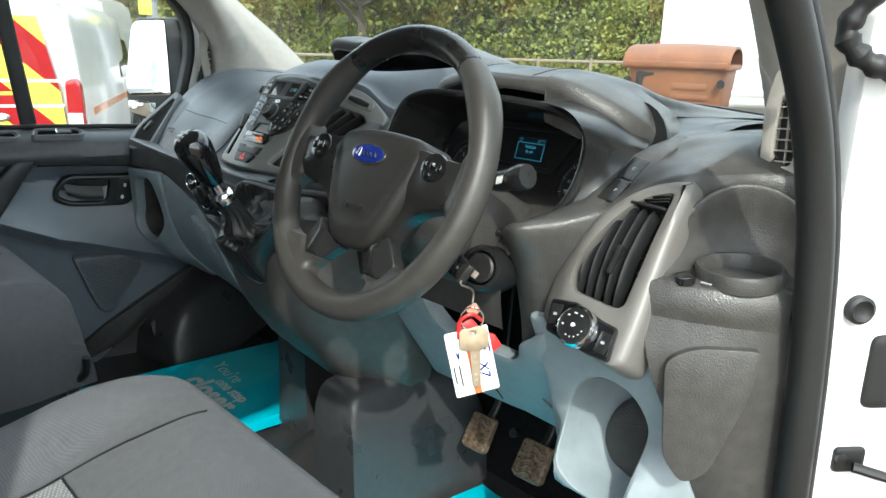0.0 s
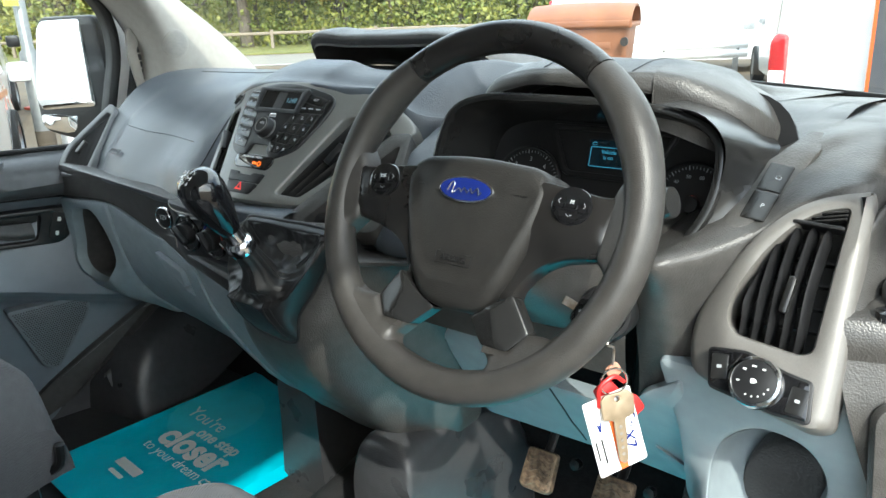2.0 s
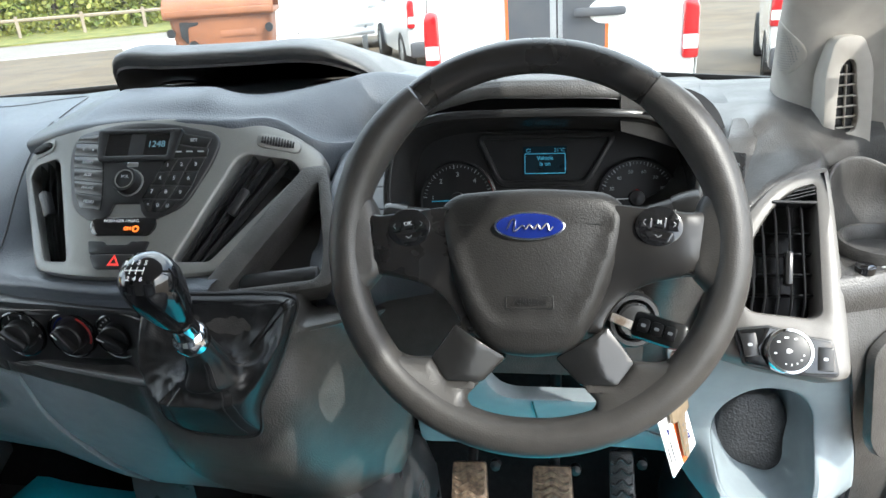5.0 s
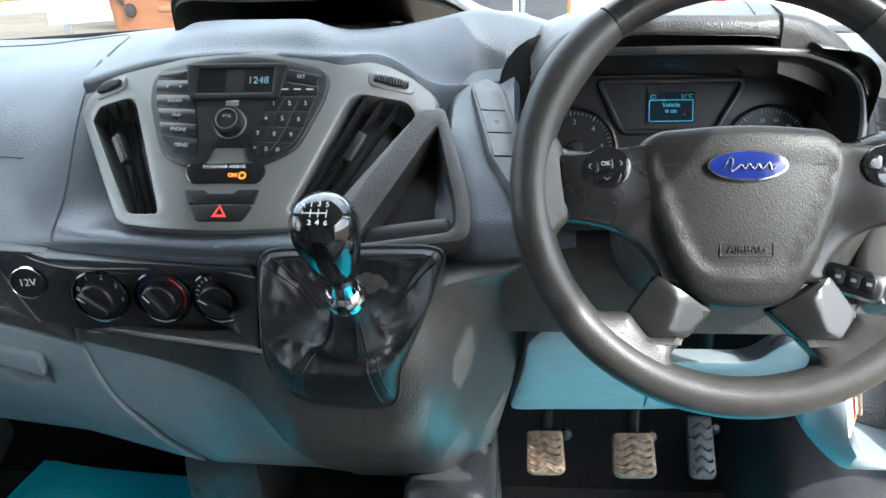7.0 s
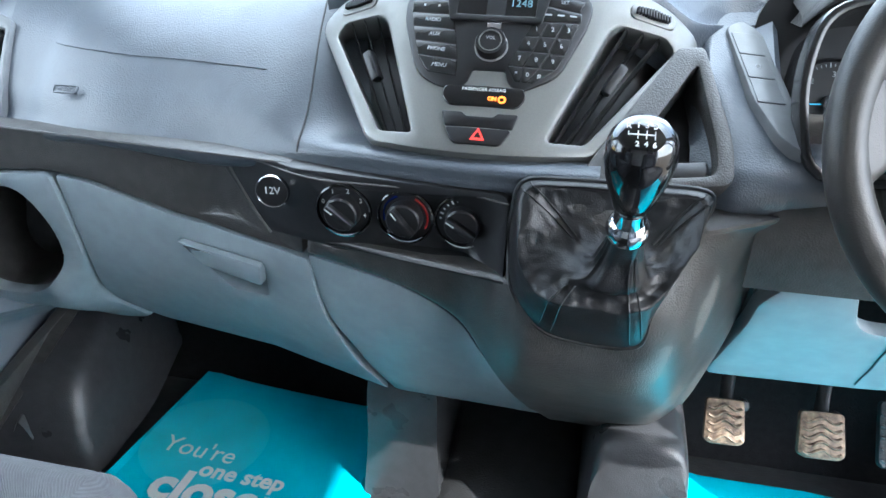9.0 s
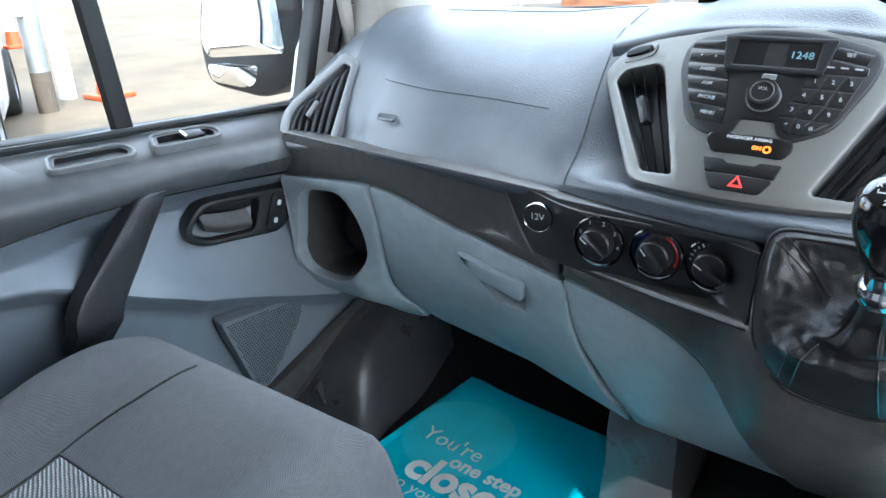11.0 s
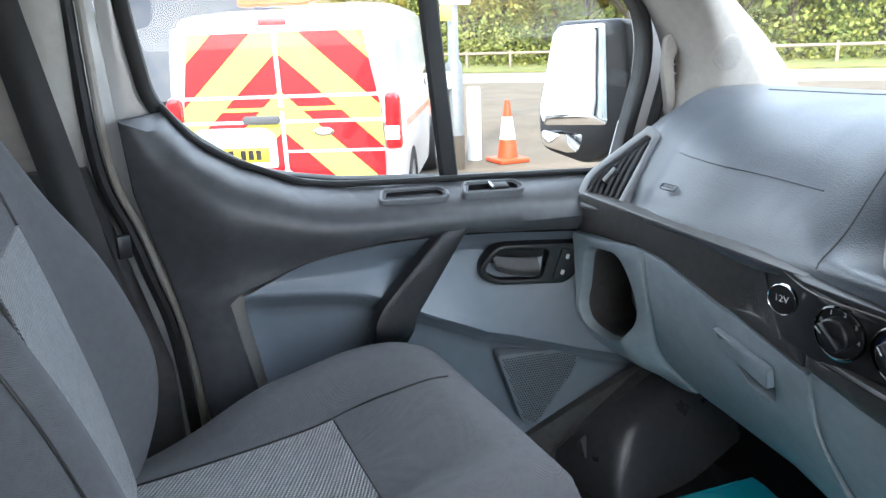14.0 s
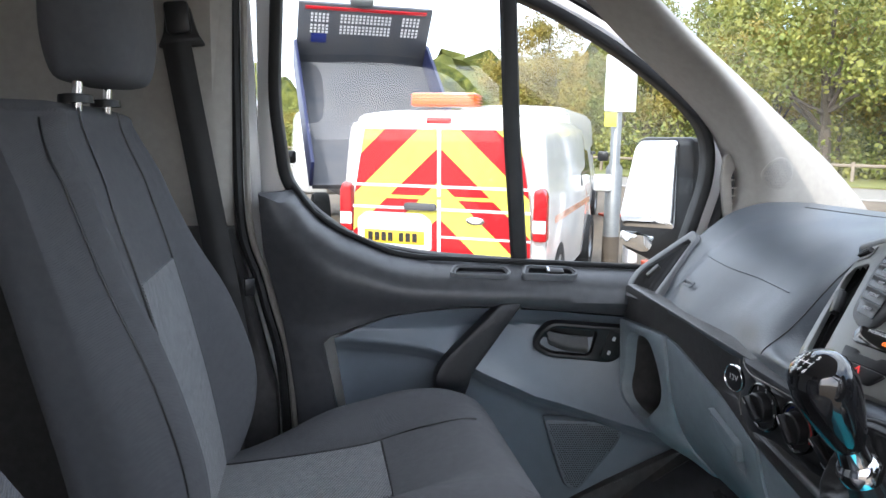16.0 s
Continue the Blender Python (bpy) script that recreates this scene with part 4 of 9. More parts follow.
    part("lock_switch", plate(STK, h1, 0.006, 0.001, step=0.012, warp=lambda u, v: stack_bend(u, v) + 0.003), BLACK, dash, "black door-lock switch")
    h2 = round_poly([(-0.032, -0.0605), (0.034, -0.0605), (0.024, -0.0775), (-0.022, -0.0775)], 0.005)
    hz = part("hazard_switch", plate(STK, h2, 0.006, 0.001, step=0.012, warp=lambda u, v: stack_bend(u, v) + 0.003), BLACK, dash, "black hazard light switch")
    tri = [Vector((0.0085 * math.sin(a), 0.0085 * math.cos(a) - 0.001)) for a in (0, math.tau / 3, 2 * math.tau / 3)]
    part("hazard_mark", plate(K(0.002, -0.0685, 0.0036), tri, 0.0004, 0, [[q * 0.55 for q in tri]]), REDL, hz, "red warning triangle")
    # wedge-shaped open store to the right of the panel
    m = frame3((0.128, 0.606, 1.222), (0.963, 0.268, 0.027), Vector((0.212, 0.746, 1.317)) - Vector((0.135, 0.615, 1.222)))
    so = round_poly([(-0.042, -0.012, 0.008), (0.118, -0.012, 0.014), (0.128, 0.03, 0.02), (0.122, 0.150, 0.008), (0.094, 0.150, 0.006)], 0.01)
    si = round_poly([(0.004, 0.0, 0.006), (0.104, 0.0, 0.012), (0.110, 0.03, 0.02), (0.110, 0.126, 0.006), (0.104, 0.122, 0.004)], 0.008)
    part("store_surround", plate(m, so, 0.03, 0.003, [si], hole_depth=0.055), DARK, dash, "dark wedge-shaped storage surround")
    part("store_back", plate(at2(m, 0, 0, -0.052), offset(si, 0.004), 0.002, 0), BLACK, dash)
    part("store_lip", plate(at2(m, 0.058, 0.012, -0.010), rect(0, 0, 0.090, 0.020, 0.004), 0.04, 0.004), BLACK, dash)


def heater_controls():
    """Three round heater dials and the power socket, standing on the black strip."""
    up = (0, -0.06, 0.99)
    for i, x in enumerate((-0.134, -0.068, -0.008)):
        m = frame3((x, 0.6045, 1.165), (1, 0, 0), up) @ Matrix.Diagonal((1.13, 1.13, 1.1, 1))
        d = thing("heater_dial", m.translation, "round black heater dial with pale markings and a chrome rim", "dial", "heater dials")
        part("rim", lathe(m, [(0.0265, 0), (0.0265, 0.004), (0.0250, 0.005), (0.0240, 0.003), (0.0240, 0)], 36, caps=False), GLOSS, d)
        part("dial_face", plate(at2(m, 0, 0, 0.002), ellipse(0, 0, 0.0245), 0.003, 0.0005), BLACK, d)
        lo = [(0.0235 * math.cos(a), 0.0235 * math.sin(a)) for a in np.linspace(-2.3, -0.85, 9)]
        part("chrome_crescent", sweep([m @ Vector((a, b, 0.0055)) for a, b in lo], lambda t: 0.0004 + 0.0016 * math.sin(math.pi * t), 8), CHROME, d)
        part("knob", lathe(m, [(0.0165, 0.002), (0.0160, 0.012), (0.0145, 0.0135), (0.0, 0.0135)], 32, caps=False), BLACK, d)
        part("grip", block(at2(m, 0, 0, 0.015, (52, 38, 58)[i]), 0.007, 0.030, 0.012, 0.002), BLACK, d)
        part("pointer", block(at2(m, 0, 0, 0.0212, (52, 38, 58)[i]) @ pose(0, 0.010, 0), 0.0012, 0.008, 0.0004, 0), WHITE, d)
        if i == 0:
            for k in range(5):
                a = 2.75 - k * 0.72
                lettering("dial_print", "01234"[k], at2(m, 0.0205 * math.cos(a), 0.0205 * math.sin(a), 0.003), 0.0062, WHITE, d)
        elif i == 1:
            for c, a0, a1 in ((BLUEP, 1.9, 3.4), (REDP, -0.5, 1.1)):
                part("colour_arc", sweep([m @ Vector((0.0205 * math.cos(a), 0.0205 * math.sin(a), 0.0022)) for a in np.linspace(a0, a1, 10)], 0.0013, 6), c, d)
            lettering("dial_print", "A/C", at2(m, -0.015, -0.0165, 0.0025), 0.0042, WHITE, d)
        else:
            bm = bmesh.new()
            for k in range(14):
                a = 0.2 + k * 0.24 - 0.3
                block(at2(m, 0.0208 * math.cos(a), 0.0208 * math.sin(a), 0.0025, math.degrees(a)), 0.0035 if k % 3 == 0 else 0.002, 0.0014, 0.0004, 0, bm=bm)
            part("dial_mark", bm, WHITE, d)
    for x, w in ((-0.103, ""), (-0.038, "A/C")):
        m = frame3((x, 0.6025, 1.187), (1, 0, 0), up)
        b = part("button", plate(m, rect(0, 0, 0.017, 0.015, 0.003), 0.006, 0.001), BLACK, dash)
        if w:
            lettering("button_print", w, at2(m, 0, -0.001, 0.0003), 0.006, TICK, b)
    m = frame3((-0.218, 0.6165, 1.174), (1, 0.12, 0), up)
    s = thing("power_socket", m.translation, "round capped power socket with a bright ring", "socket")
    part("socket_ring", lathe(m, [(0.0185, 0), (0.0185, 0.004), (0.0178, 0.005), (0.0170, 0.004), (0.0168, 0)], 32, caps=False), CHROME, s)
    part("socket_cap", plate(at2(m, 0, 0, 0.004), ellipse(0, 0, 0.0168), 0.004, 0.001), BLACK, s)
    lettering("socket_print", "12V", at2(m, 0, 0.001, 0.0043), 0.0115, WHITE, s)


def side_vent_passenger():
    m = frame3((-0.695, 0.687, 1.184), (1, 0.05, 0.02), (0.0, 0.645, 0.765))
    out = round_poly([(-0.046, -0.008, 0.012), (0.074, -0.004, 0.008), (0.070, 0.026, 0.02), (0.049, 0.160, 0.010), (0.018, 0.174, 0.010), (-0.068, 0.056, 0.03)], 0.01)
    inn = round_poly([(-0.030, 0.008, 0.008), (0.056, 0.011, 0.006), (0.042, 0.146, 0.004), (0.026, 0.150, 0.004), (-0.044, 0.056, 0.02)], 0.006)
    v = thing("side_vent", m.translation, "grey framed side air vent with black slats", "vent", "side vents")
    part("vent_frame", plate(m, out, 0.05, 0.004, [inn], hole_depth=0.045), FRAMEG, v)
    part("vent_back", plate(at2(m, 0, 0, -0.044), offset(inn, 0.003), 0.002, 0), BLACK, v)
    for i in range(6):
        x, x1, y1 = -0.026 + i * 0.0145, -0.028 + i * 0.0122, 0.070 + i * 0.0140
        bow = spline([(x, 0.012, -0.012), (x - 0.002, 0.030, -0.007), ((x + x1) / 2 - 0.001, y1 * 0.55, -0.006), (x1 + 0.001, y1 * 0.88, -0.008), (x1 + 0.003, y1, -0.012)], 12)
        part("vent_slat", sweep([m @ p for p in bow], 0.0080, 8, flat=0.16, up=m.to_3x3() @ Vector((1, 0, 0.35))), BLACK, v)
    part("vent_tab", block(at2(m, 0.004, 0.062, 0.0, -18), 0.012, 0.030, 0.012, 0.002), DARK, v)


DVT = frame3((0.715, 0.66, 1.20), (1, 0, 0), (0, 0.54, 0.84))


def side_vent_driver():
    v = thing("side_vent", DVT.translation, "satin silver framed side air vent with black upright slats", "vent", "side vents")
    out = round_poly([(0.053, 0.138, 0.006), (0.020, 0.1315, 0.03), (-0.010, 0.114, 0.03), (-0.035, 0.083, 0.03), (-0.060, 0.045, 0.03), (-0.078, 0.002, 0.03), (-0.080, -0.030, 0.02), (-0.070, -0.060, 0.012), (-0.030, -0.075, 0.02), (0.044, -0.0885, 0.008), (0.060, -0.081, 0.008), (0.060, -0.035, 0.03), (0.056, 0.052, 0.04)], 0.01)
    inn = round_poly([(0.0355, 0.1165, 0.005), (0.012, 0.1085, 0.02), (-0.006, 0.092, 0.02), (-0.026, 0.0615, 0.03), (-0.0435, 0.0166, 0.02), (-0.0435, -0.006, 0.012), (-0.033, -0.0185, 0.01), (0.0245, -0.0245, 0.006), (0.0330, -0.0195, 0.006), (0.034, 0.038, 0.02)], 0.01)
    bend = lambda p, q: -0.022 * smooth01(p, -0.035, -0.085) - 0.006 * smooth01(q, 0.08, 0.14) - 0.004 * smooth01(p, 0.045, 0.060)
    part("vent_frame", plate(DVT, out, 0.05, 0.007, [inn], step=0.012, warp=bend, hole_depth=0.045), SATIN, v)
    part("vent_back", plate(at2(DVT, 0, 0, -0.050), offset(inn, 0.003), 0.002, 0), BLACK, v)
    for i, (xb, xt, top) in enumerate(((-0.030, -0.026, 0.044), (-0.0185, -0.0165, 0.073), (-0.006, -0.0035, 0.090), (0.007, 0.010, 0.092), (0.0195, 0.0225, 0.091))):
        bot = -0.0165 - 0.12 * (xb + 0.035)
        line = spline([(xb, bot, -0.020), (xb + 0.0015, bot + 0.02, -0.010), (xb + 0.001, (bot + top) / 2, -0.006), (xt, top - 0.012, -0.010), (xt + 0.001, top, -0.018)], 14)
        part("vent_slat", sweep([DVT @ p for p in line], 0.0095, 8, flat=0.14, up=DVT.to_3x3() @ Vector((1, 0, 0.30))), BLACK, v)
    for k in range(4):
        part("rear_slat", block(at2(DVT, 0.0, 0.002 + k * 0.022, -0.032), 0.072, 0.0025, 0.014, 0.0006, seg=1), BLACK, v)
    part("vent_tab", block(at2(DVT, 0.004, 0.026, -0.002, -4), 0.008, 0.036, 0.014, 0.003), SATIND, v)
    part("slat_bridge", block(at2(DVT, 0.014, 0.0965, -0.010, -2), 0.044, 0.0035, 0.02, 0.001, seg=1), BLACK, v)
    for k in range(3):
        part("upper_slat", block(at2(DVT, 0.017 + k * 0.004, 0.1015 + k * 0.0045, -0.010, 14), 0.038 - k * 0.008, 0.0016, 0.016, 0.0005, seg=1), SATIND, v)
    # headlamp switch below it
    s = thing("headlamp_switch", DVT @ Vector((0.0, -0.058, 0)), "black headlamp switch panel with a satin-rimmed dial", "switch")
    sp = round_poly([(-0.0495, -0.0385), (-0.018, -0.0350), (0.019, -0.0455), (0.0395, -0.0485), (0.0430, -0.0810), (0.015, -0.0805), (-0.042, -0.0715)], 0.003)
    # black rim plate draws the shade line round the switch panel
    part("panel_shade", plate(at2(DVT, 0, 0, 0.0022), offset(sp, 0.0025), 0.008, 0.001), BLACK, s, "black border standing in for shade round the panel")
    part("switch_panel", plate(at2(DVT, 0, 0, 0.0045), sp, 0.006, 0.001), GLOSS, s)
    k = at2(DVT, -0.003, -0.0595, 0.0035)
    part("dial_ring", lathe(k, [(0.0235, 0), (0.0230, 0.010), (0.0220, 0.0125), (0.0196, 0.0130), (0.0188, 0.0115)], 40, caps=False), CHROME, s, "bright metal dial rim")
    part("dial_face", plate(at2(k, 0, 0, 0.012), ellipse(0, 0, 0.0192), 0.004, 0.0005), BLACK, s)
    for a, w in ((2.4, 0.0032), (1.75, 0.0040), (1.1, 0.0032), (3.3, 0.0026), (-1.9, 0.0015), (-1.5, 0.0015), (-1.1, 0.0015), (-0.7, 0.0015), (-0.3, 0.0015)):
        part("dial_mark", plate(at2(k, 0.0135 * math.cos(a), 0.0135 * math.sin(a), 0.0123), rect(0, 0, w, 0.0017, 0.0005), 0.0003, 0), WHITE, s)
    part("dial_mark", plate(at2(k, 0, 0, 0.0123), round_poly([(-0.003, -0.002), (0.0, -0.0022), (0.003, 0.0), (0.0, 0.0026), (-0.003, 0.002)], 0.001), 0.0003, 0), WHITE, s)
    for u, vv, rr in ((-0.0375, -0.0530, 8), (0.0325, -0.0660, -4)):
        b = part("button", plate(at2(DVT, u, vv, 0.0052, rr), rect(0, 0, 0.015, 0.024, 0.002), 0.003, 0.0008), SATIND, s)
        part("button_mark", plate(at2(DVT, u, vv, 0.0055, rr), rect(0, 0, 0.0045, 0.003, 0.001), 0.0003, 0), TICK, b)


def cup_pod():
    """Cup holder pod and side panel next to the driver's door."""
    root = thing("cup_holder_pod", (0.83, 0.74, 1.0), "dark grained cup holder pod at the end of the dashboard", "cup holder")
    lerp2 = lambda p, q, s: Vector((p[0] + (q[0] - p[0]) * s, p[1] + (q[1] - p[1]) * s))
    rows = []
    for s in np.linspace(0, 1, 9):
        f = lerp2((0.764, 0.664), (0.890, 0.738), s) + Vector((0.006, -0.009)) * math.sin(math.pi * s)
        bk = lerp2((0.772, 0.790), (0.896, 0.835), s)
        inn = (bk - f).normalized()
        P3 = lambda q, z: (q.x, q.y, z)
        rows.append([P3(f, 1.170), P3(f - inn * 0.003, 1.190), P3(f + inn * 0.002, 1.206), P3(f + inn * 0.013, 1.214), P3(f.lerp(bk, 0.4), 1.215), P3(f.lerp(bk, 0.9), 1.216)])
    part("pod", loft(rows, 28, 40), DARK, root)
    # hollow back wall that curves up from the tray to an arched lip
    lip = spline([(0.762, 0.664, 1.186), (0.763, 0.690, 1.225), (0.767, 0.725, 1.266), (0.777, 0.762, 1.293), (0.800, 0.792, 1.303), (0.832, 0.808, 1.298), (0.864, 0.806, 1.278), (0.884, 0.786, 1.245), (0.892, 0.760, 1.215), (0.891, 0.738, 1.188)], 40)
    foot = spline([(0.776, 0.672, 1.205), (0.778, 0.692, 1.2155), (0.782, 0.725, 1.216), (0.792, 0.765, 1.216), (0.812, 0.792, 1.216), (0.836, 0.800, 1.216), (0.858, 0.796, 1.216), (0.872, 0.780, 1.216), (0.878, 0.760, 1.2155), (0.880, 0.744, 1.205)], 40)
    bowl = []
    for a, b in zip(lip, foot):
        o2 = (a - b).normalized()
        outw = Vector((a.x - 0.83, a.y - 0.73, 0)).normalized()
        bowl.append([b, b.lerp(a, 0.12) + outw * 0.003, b.lerp(a, 0.5) + outw * 0.006, b.lerp(a, 0.9), a + Vector((0, 0, 0.002)), a + outw * 0.005, a + outw * 0.010 - Vector((0, 0, 0.012)), a + outw * 0.012 - Vector((0, 0, 0.05))])
    part("niche_wall", loft(bowl, 48, 28), DARK, root, "curved hollow back of the cup tray")
    side = []
    for z, l, r in ((1.182, (0.764, 0.665), (0.890, 0.739)), (1.12, (0.785, 0.655), (0.893, 0.740)), (1.03, (0.808, 0.688), (0.897, 0.752)), (0.95, (0.828, 0.716), (0.900, 0.766)), (0.80, (0.852, 0.785), (0.905, 0.806)), (0.62, (0.868, 0.846), (0.908, 0.857))):
        side.append([(*(lerp2(l, r, s) + Vector((0.006, -0.009)) * math.sin(math.pi * s)), z) for s in (0, 0.25, 0.5, 0.75, 1.0)])
    part("side_panel", loft(side, 30, 16, 0.01, (0, 1, 0)), DARK, root, "dark tapering side panel")
    pm = frame3((0.8455, 0.678, 1.080), (0.80, 0.58, 0.0), (0.22, 0.22, 0.95))
    cov = round_poly([(-0.050, 0.058, 0.014), (-0.02, 0.074, 0.02), (0.044, 0.076, 0.006), (0.036, 0.02, 0.03), (0.004, -0.066, 0.016), (-0.020, -0.080, 0.012), (-0.042, -0.052, 0.012)], 0.012)
    part("fuse_cover", plate(at2(pm, 0, 0, 0.0012), cov, 0.01, 0.0012), DARK, root)
    m = frame3((0.830, 0.741, 1.212), (1, 0, 0), (0, 1, 0.06))
    part("cup_ring", lathe(m, [(0.045, 0.0), (0.046, 0.014), (0.044, 0.018), (0.040, 0.018), (0.038, 0.014), (0.036, 0.002), (0.034, -0.03), (0.0, -0.031)], 40, caps=False), DARK, root)
    s = frame3((0.797, 0.688, 1.2165), (1, 0, 0), (0, 1, 0.06))
    part("airbag_key_switch", lathe(s, [(0.010, -0.004), (0.010, 0.003), (0.008, 0.004), (0.0, 0.004)], 24, caps=False), GLOSS, root, "small round airbag key switch")
    part("switch_mark", plate(at2(s, 0.022, 0.002, 0.001), rect(0, 0, 0.012, 0.0022, 0.001), 0.001, 0), TICK, root)
    # scooped open bin in the pale lower cover, its lip standing out below
    hole = round_poly([(0.657, 1.010, 0.03), (0.672, 1.050, 0.03), (0.705, 1.074, 0.03), (0.748, 1.068, 0.03), (0.769, 1.035, 0.03), (0.769, 0.985, 0.03), (0.764, 0.935, 0.02), (0.742, 0.915, 0.02), (0.697, 0.926, 0.02), (0.669, 0.950, 0.02)], 0.02)
    body = round_poly([(0.600, 1.128, 0.01), (0.800, 1.126, 0.01), (0.806, 1.05, 0.03), (0.828, 0.95, 0.03), (0.845, 0.82, 0.02), (0.80, 0.83, 0.05), (0.735, 0.885, 0.05), (0.665, 0.908, 0.04), (0.628, 0.935, 0.03), (0.622, 1.03, 0.02)], 0.02)
    w = lambda u, v: -(0.672 + 0.045 * (1.12 - v) / 0.2 * (v < 1.12) - 0.055 * smooth01(v, 1.03, 0.94) * smooth01(v, 0.86, 0.93) * smooth01(u, 0.63, 0.67) * smooth01(u, 0.83, 0.77) + 0.07 * smooth01(v, 0.93, 0.80))
    b = part("door_bin", plate(FACE, body, 0.03, 0.006, [hole], step=0.012, warp=w, hole_depth=0.05), LOWER, root, "pale grey-blue open storage bin")
    inner = [[Vector((q.x + (0.715 - q.x) * k, -(w(q.x, q.y)) + d, q.y + (0.985 - q.y) * k2)) for q in hole] for k, k2, d in ((0.0, 0.0, 0.004), (0.02, 0.02, 0.04), (0.10, 0.08, 0.075), (0.35, 0.3, 0.10), (0.999, 0.999, 0.105))]
    part("bin_liner", skin(inner, closed_v=True), LOWER, b, "pale hollow of the bin", sharp=60)
    # rubber mat at the bottom, drawn larger to darken the bin's shaded hollow
    rub = round_poly([(0.676, 0.952, 0.01), (0.700, 0.932, 0.01), (0.741, 0.922, 0.012), (0.759, 0.940, 0.012), (0.763, 0.990, 0.02), (0.750, 1.018, 0.02), (0.700, 1.018, 0.02), (0.678, 0.990, 0.02)], 0.01)
    part("bin_mat", plate(FACE, rub, 0.05, 0.006, step=0.02, warp=lambda u, v: -0.735 - 0.35 * (v - 0.93)), RUBBER, b, "dark ribbed rubber bin mat, enlarged as painted shade")


def instruments():
    """Instrument binnacle: hood, surround, dials, display and the switches beside it."""
    root = thing("instrument_cluster", (0.46, 0.80, 1.24), "black instrument binnacle with two dials and a lit display", "instruments")
    xs = (0.306, 0.322, 0.345, 0.378, 0.414, 0.47, 0.520, 0.551, 0.585, 0.615, 0.640)
    zz = (1.352, 1.380, 1.398, 1.408, 1.413, 1.413, 1.411, 1.410, 1.399, 1.384, 1.362)
    yy = (0.776, 0.758, 0.748, 0.741, 0.736, 0.732, 0.735, 0.742, 0.752, 0.765, 0.792)
    hh = (0.010, 0.016, 0.019, 0.019, 0.018, 0.019, 0.019, 0.022, 0.026, 0.028, 0.020)
    tail = lambda x: smooth01(x, 0.57, 0.64)
    rows = [[(x, y + 0.110, z - h - 0.006), (x, y + 0.014, z - h - 0.001), (x, y + 0.001, z - h + 0.001), (x, y + 0.001, z - h * 0.5), (x, y + 0.006, z - 0.003), (x, y + 0.016, z + 0.001), (x - 0.02 * tail(x), y + 0.07, z + 0.008 - 0.006 * tail(x)), (x - 0.04 * tail(x), y + 0.16, z * 0.6 + 0.4 * 1.39 + 0.004 - 0.020 * tail(x)), (x - 0.04 * tail(x), 1.02, 1.375 - 0.024 * tail(x)), (x, 1.32, 1.335)]
            for x, y, z, h in zip(xs, yy, zz, hh)]
    hd = part("hood", loft(rows, 64, 40), DARK, root, "charcoal hood over the instruments")
    for x in (0.414, 0.522):
        part("hood_joint", sweep(cling(hd, [(x + 0.02 * t, 0.70 + 0.012 * k, 1.6) for k in range(22) for t in (k / 22,)], (0, 0, -1), 0.0001), 0.0011, 6), BLACK, root, "fine joint across the hood")
    # padded cap that hangs over the door end of the hood
    cap = [[(0.553, 0.742, 1.389), (0.552, 0.740, 1.400), (0.552, 0.744, 1.409), (0.552, 0.756, 1.4135), (0.552, 0.800, 1.417), (0.553, 0.870, 1.412)],
           [(0.585, 0.752, 1.377), (0.584, 0.750, 1.390), (0.584, 0.755, 1.401), (0.585, 0.768, 1.4055), (0.586, 0.812, 1.408), (0.590, 0.880, 1.402)],
           [(0.615, 0.768, 1.362), (0.615, 0.766, 1.375), (0.615, 0.772, 1.386), (0.616, 0.786, 1.3905), (0.613, 0.830, 1.393), (0.604, 0.895, 1.387)],
           [(0.640, 0.788, 1.346), (0.641, 0.787, 1.357), (0.642, 0.794, 1.368), (0.643, 0.808, 1.3715), (0.640, 0.852, 1.372), (0.628, 0.915, 1.368)],
           [(0.651, 0.815, 1.330), (0.654, 0.817, 1.336), (0.656, 0.824, 1.345), (0.656, 0.838, 1.3500), (0.648, 0.880, 1.350), (0.624, 0.955, 1.347)],
           [(0.652, 0.835, 1.322), (0.655, 0.838, 1.325), (0.657, 0.842, 1.330), (0.656, 0.852, 1.334), (0.649, 0.895, 1.338), (0.626, 0.975, 1.340)]]
    part("hood_tail", loft([[(x, 0.86, 1.322), (x, 0.92, 1.340), (x, 1.02, 1.350), (x, 1.26, 1.333)] for x in (0.58, 0.64, 0.70)], 8, 14), DARK, root)
    part("hood_cap", loft(cap, 30, 24, 0.035), DARK, root, "padded charcoal cap at the hood's end")
    cheek = [[(0.576, 0.697, 1.384), (0.583, 0.735, 1.384), (0.592, 0.790, 1.380)], [(0.615, 0.700, 1.378), (0.620, 0.740, 1.372), (0.628, 0.800, 1.364)], [(0.637, 0.706, 1.358), (0.643, 0.750, 1.350), (0.652, 0.822, 1.340)], [(0.641, 0.712, 1.332), (0.650, 0.745, 1.326), (0.668, 0.800, 1.330)],
             [(0.634, 0.712, 1.300), (0.644, 0.728, 1.297), (0.660, 0.755, 1.300)], [(0.618, 0.706, 1.268), (0.630, 0.710, 1.266), (0.648, 0.718, 1.266)], [(0.598, 0.700, 1.240), (0.606, 0.700, 1.240), (0.622, 0.704, 1.240)]]
    part("binnacle_cheek", loft(cheek, 20, 12), SATIND, root, "smooth black cheek beside the dials")
    cm = frame3((0.468, 0.826, 1.318), (1, 0, 0), (0, 0.30, 0.954))
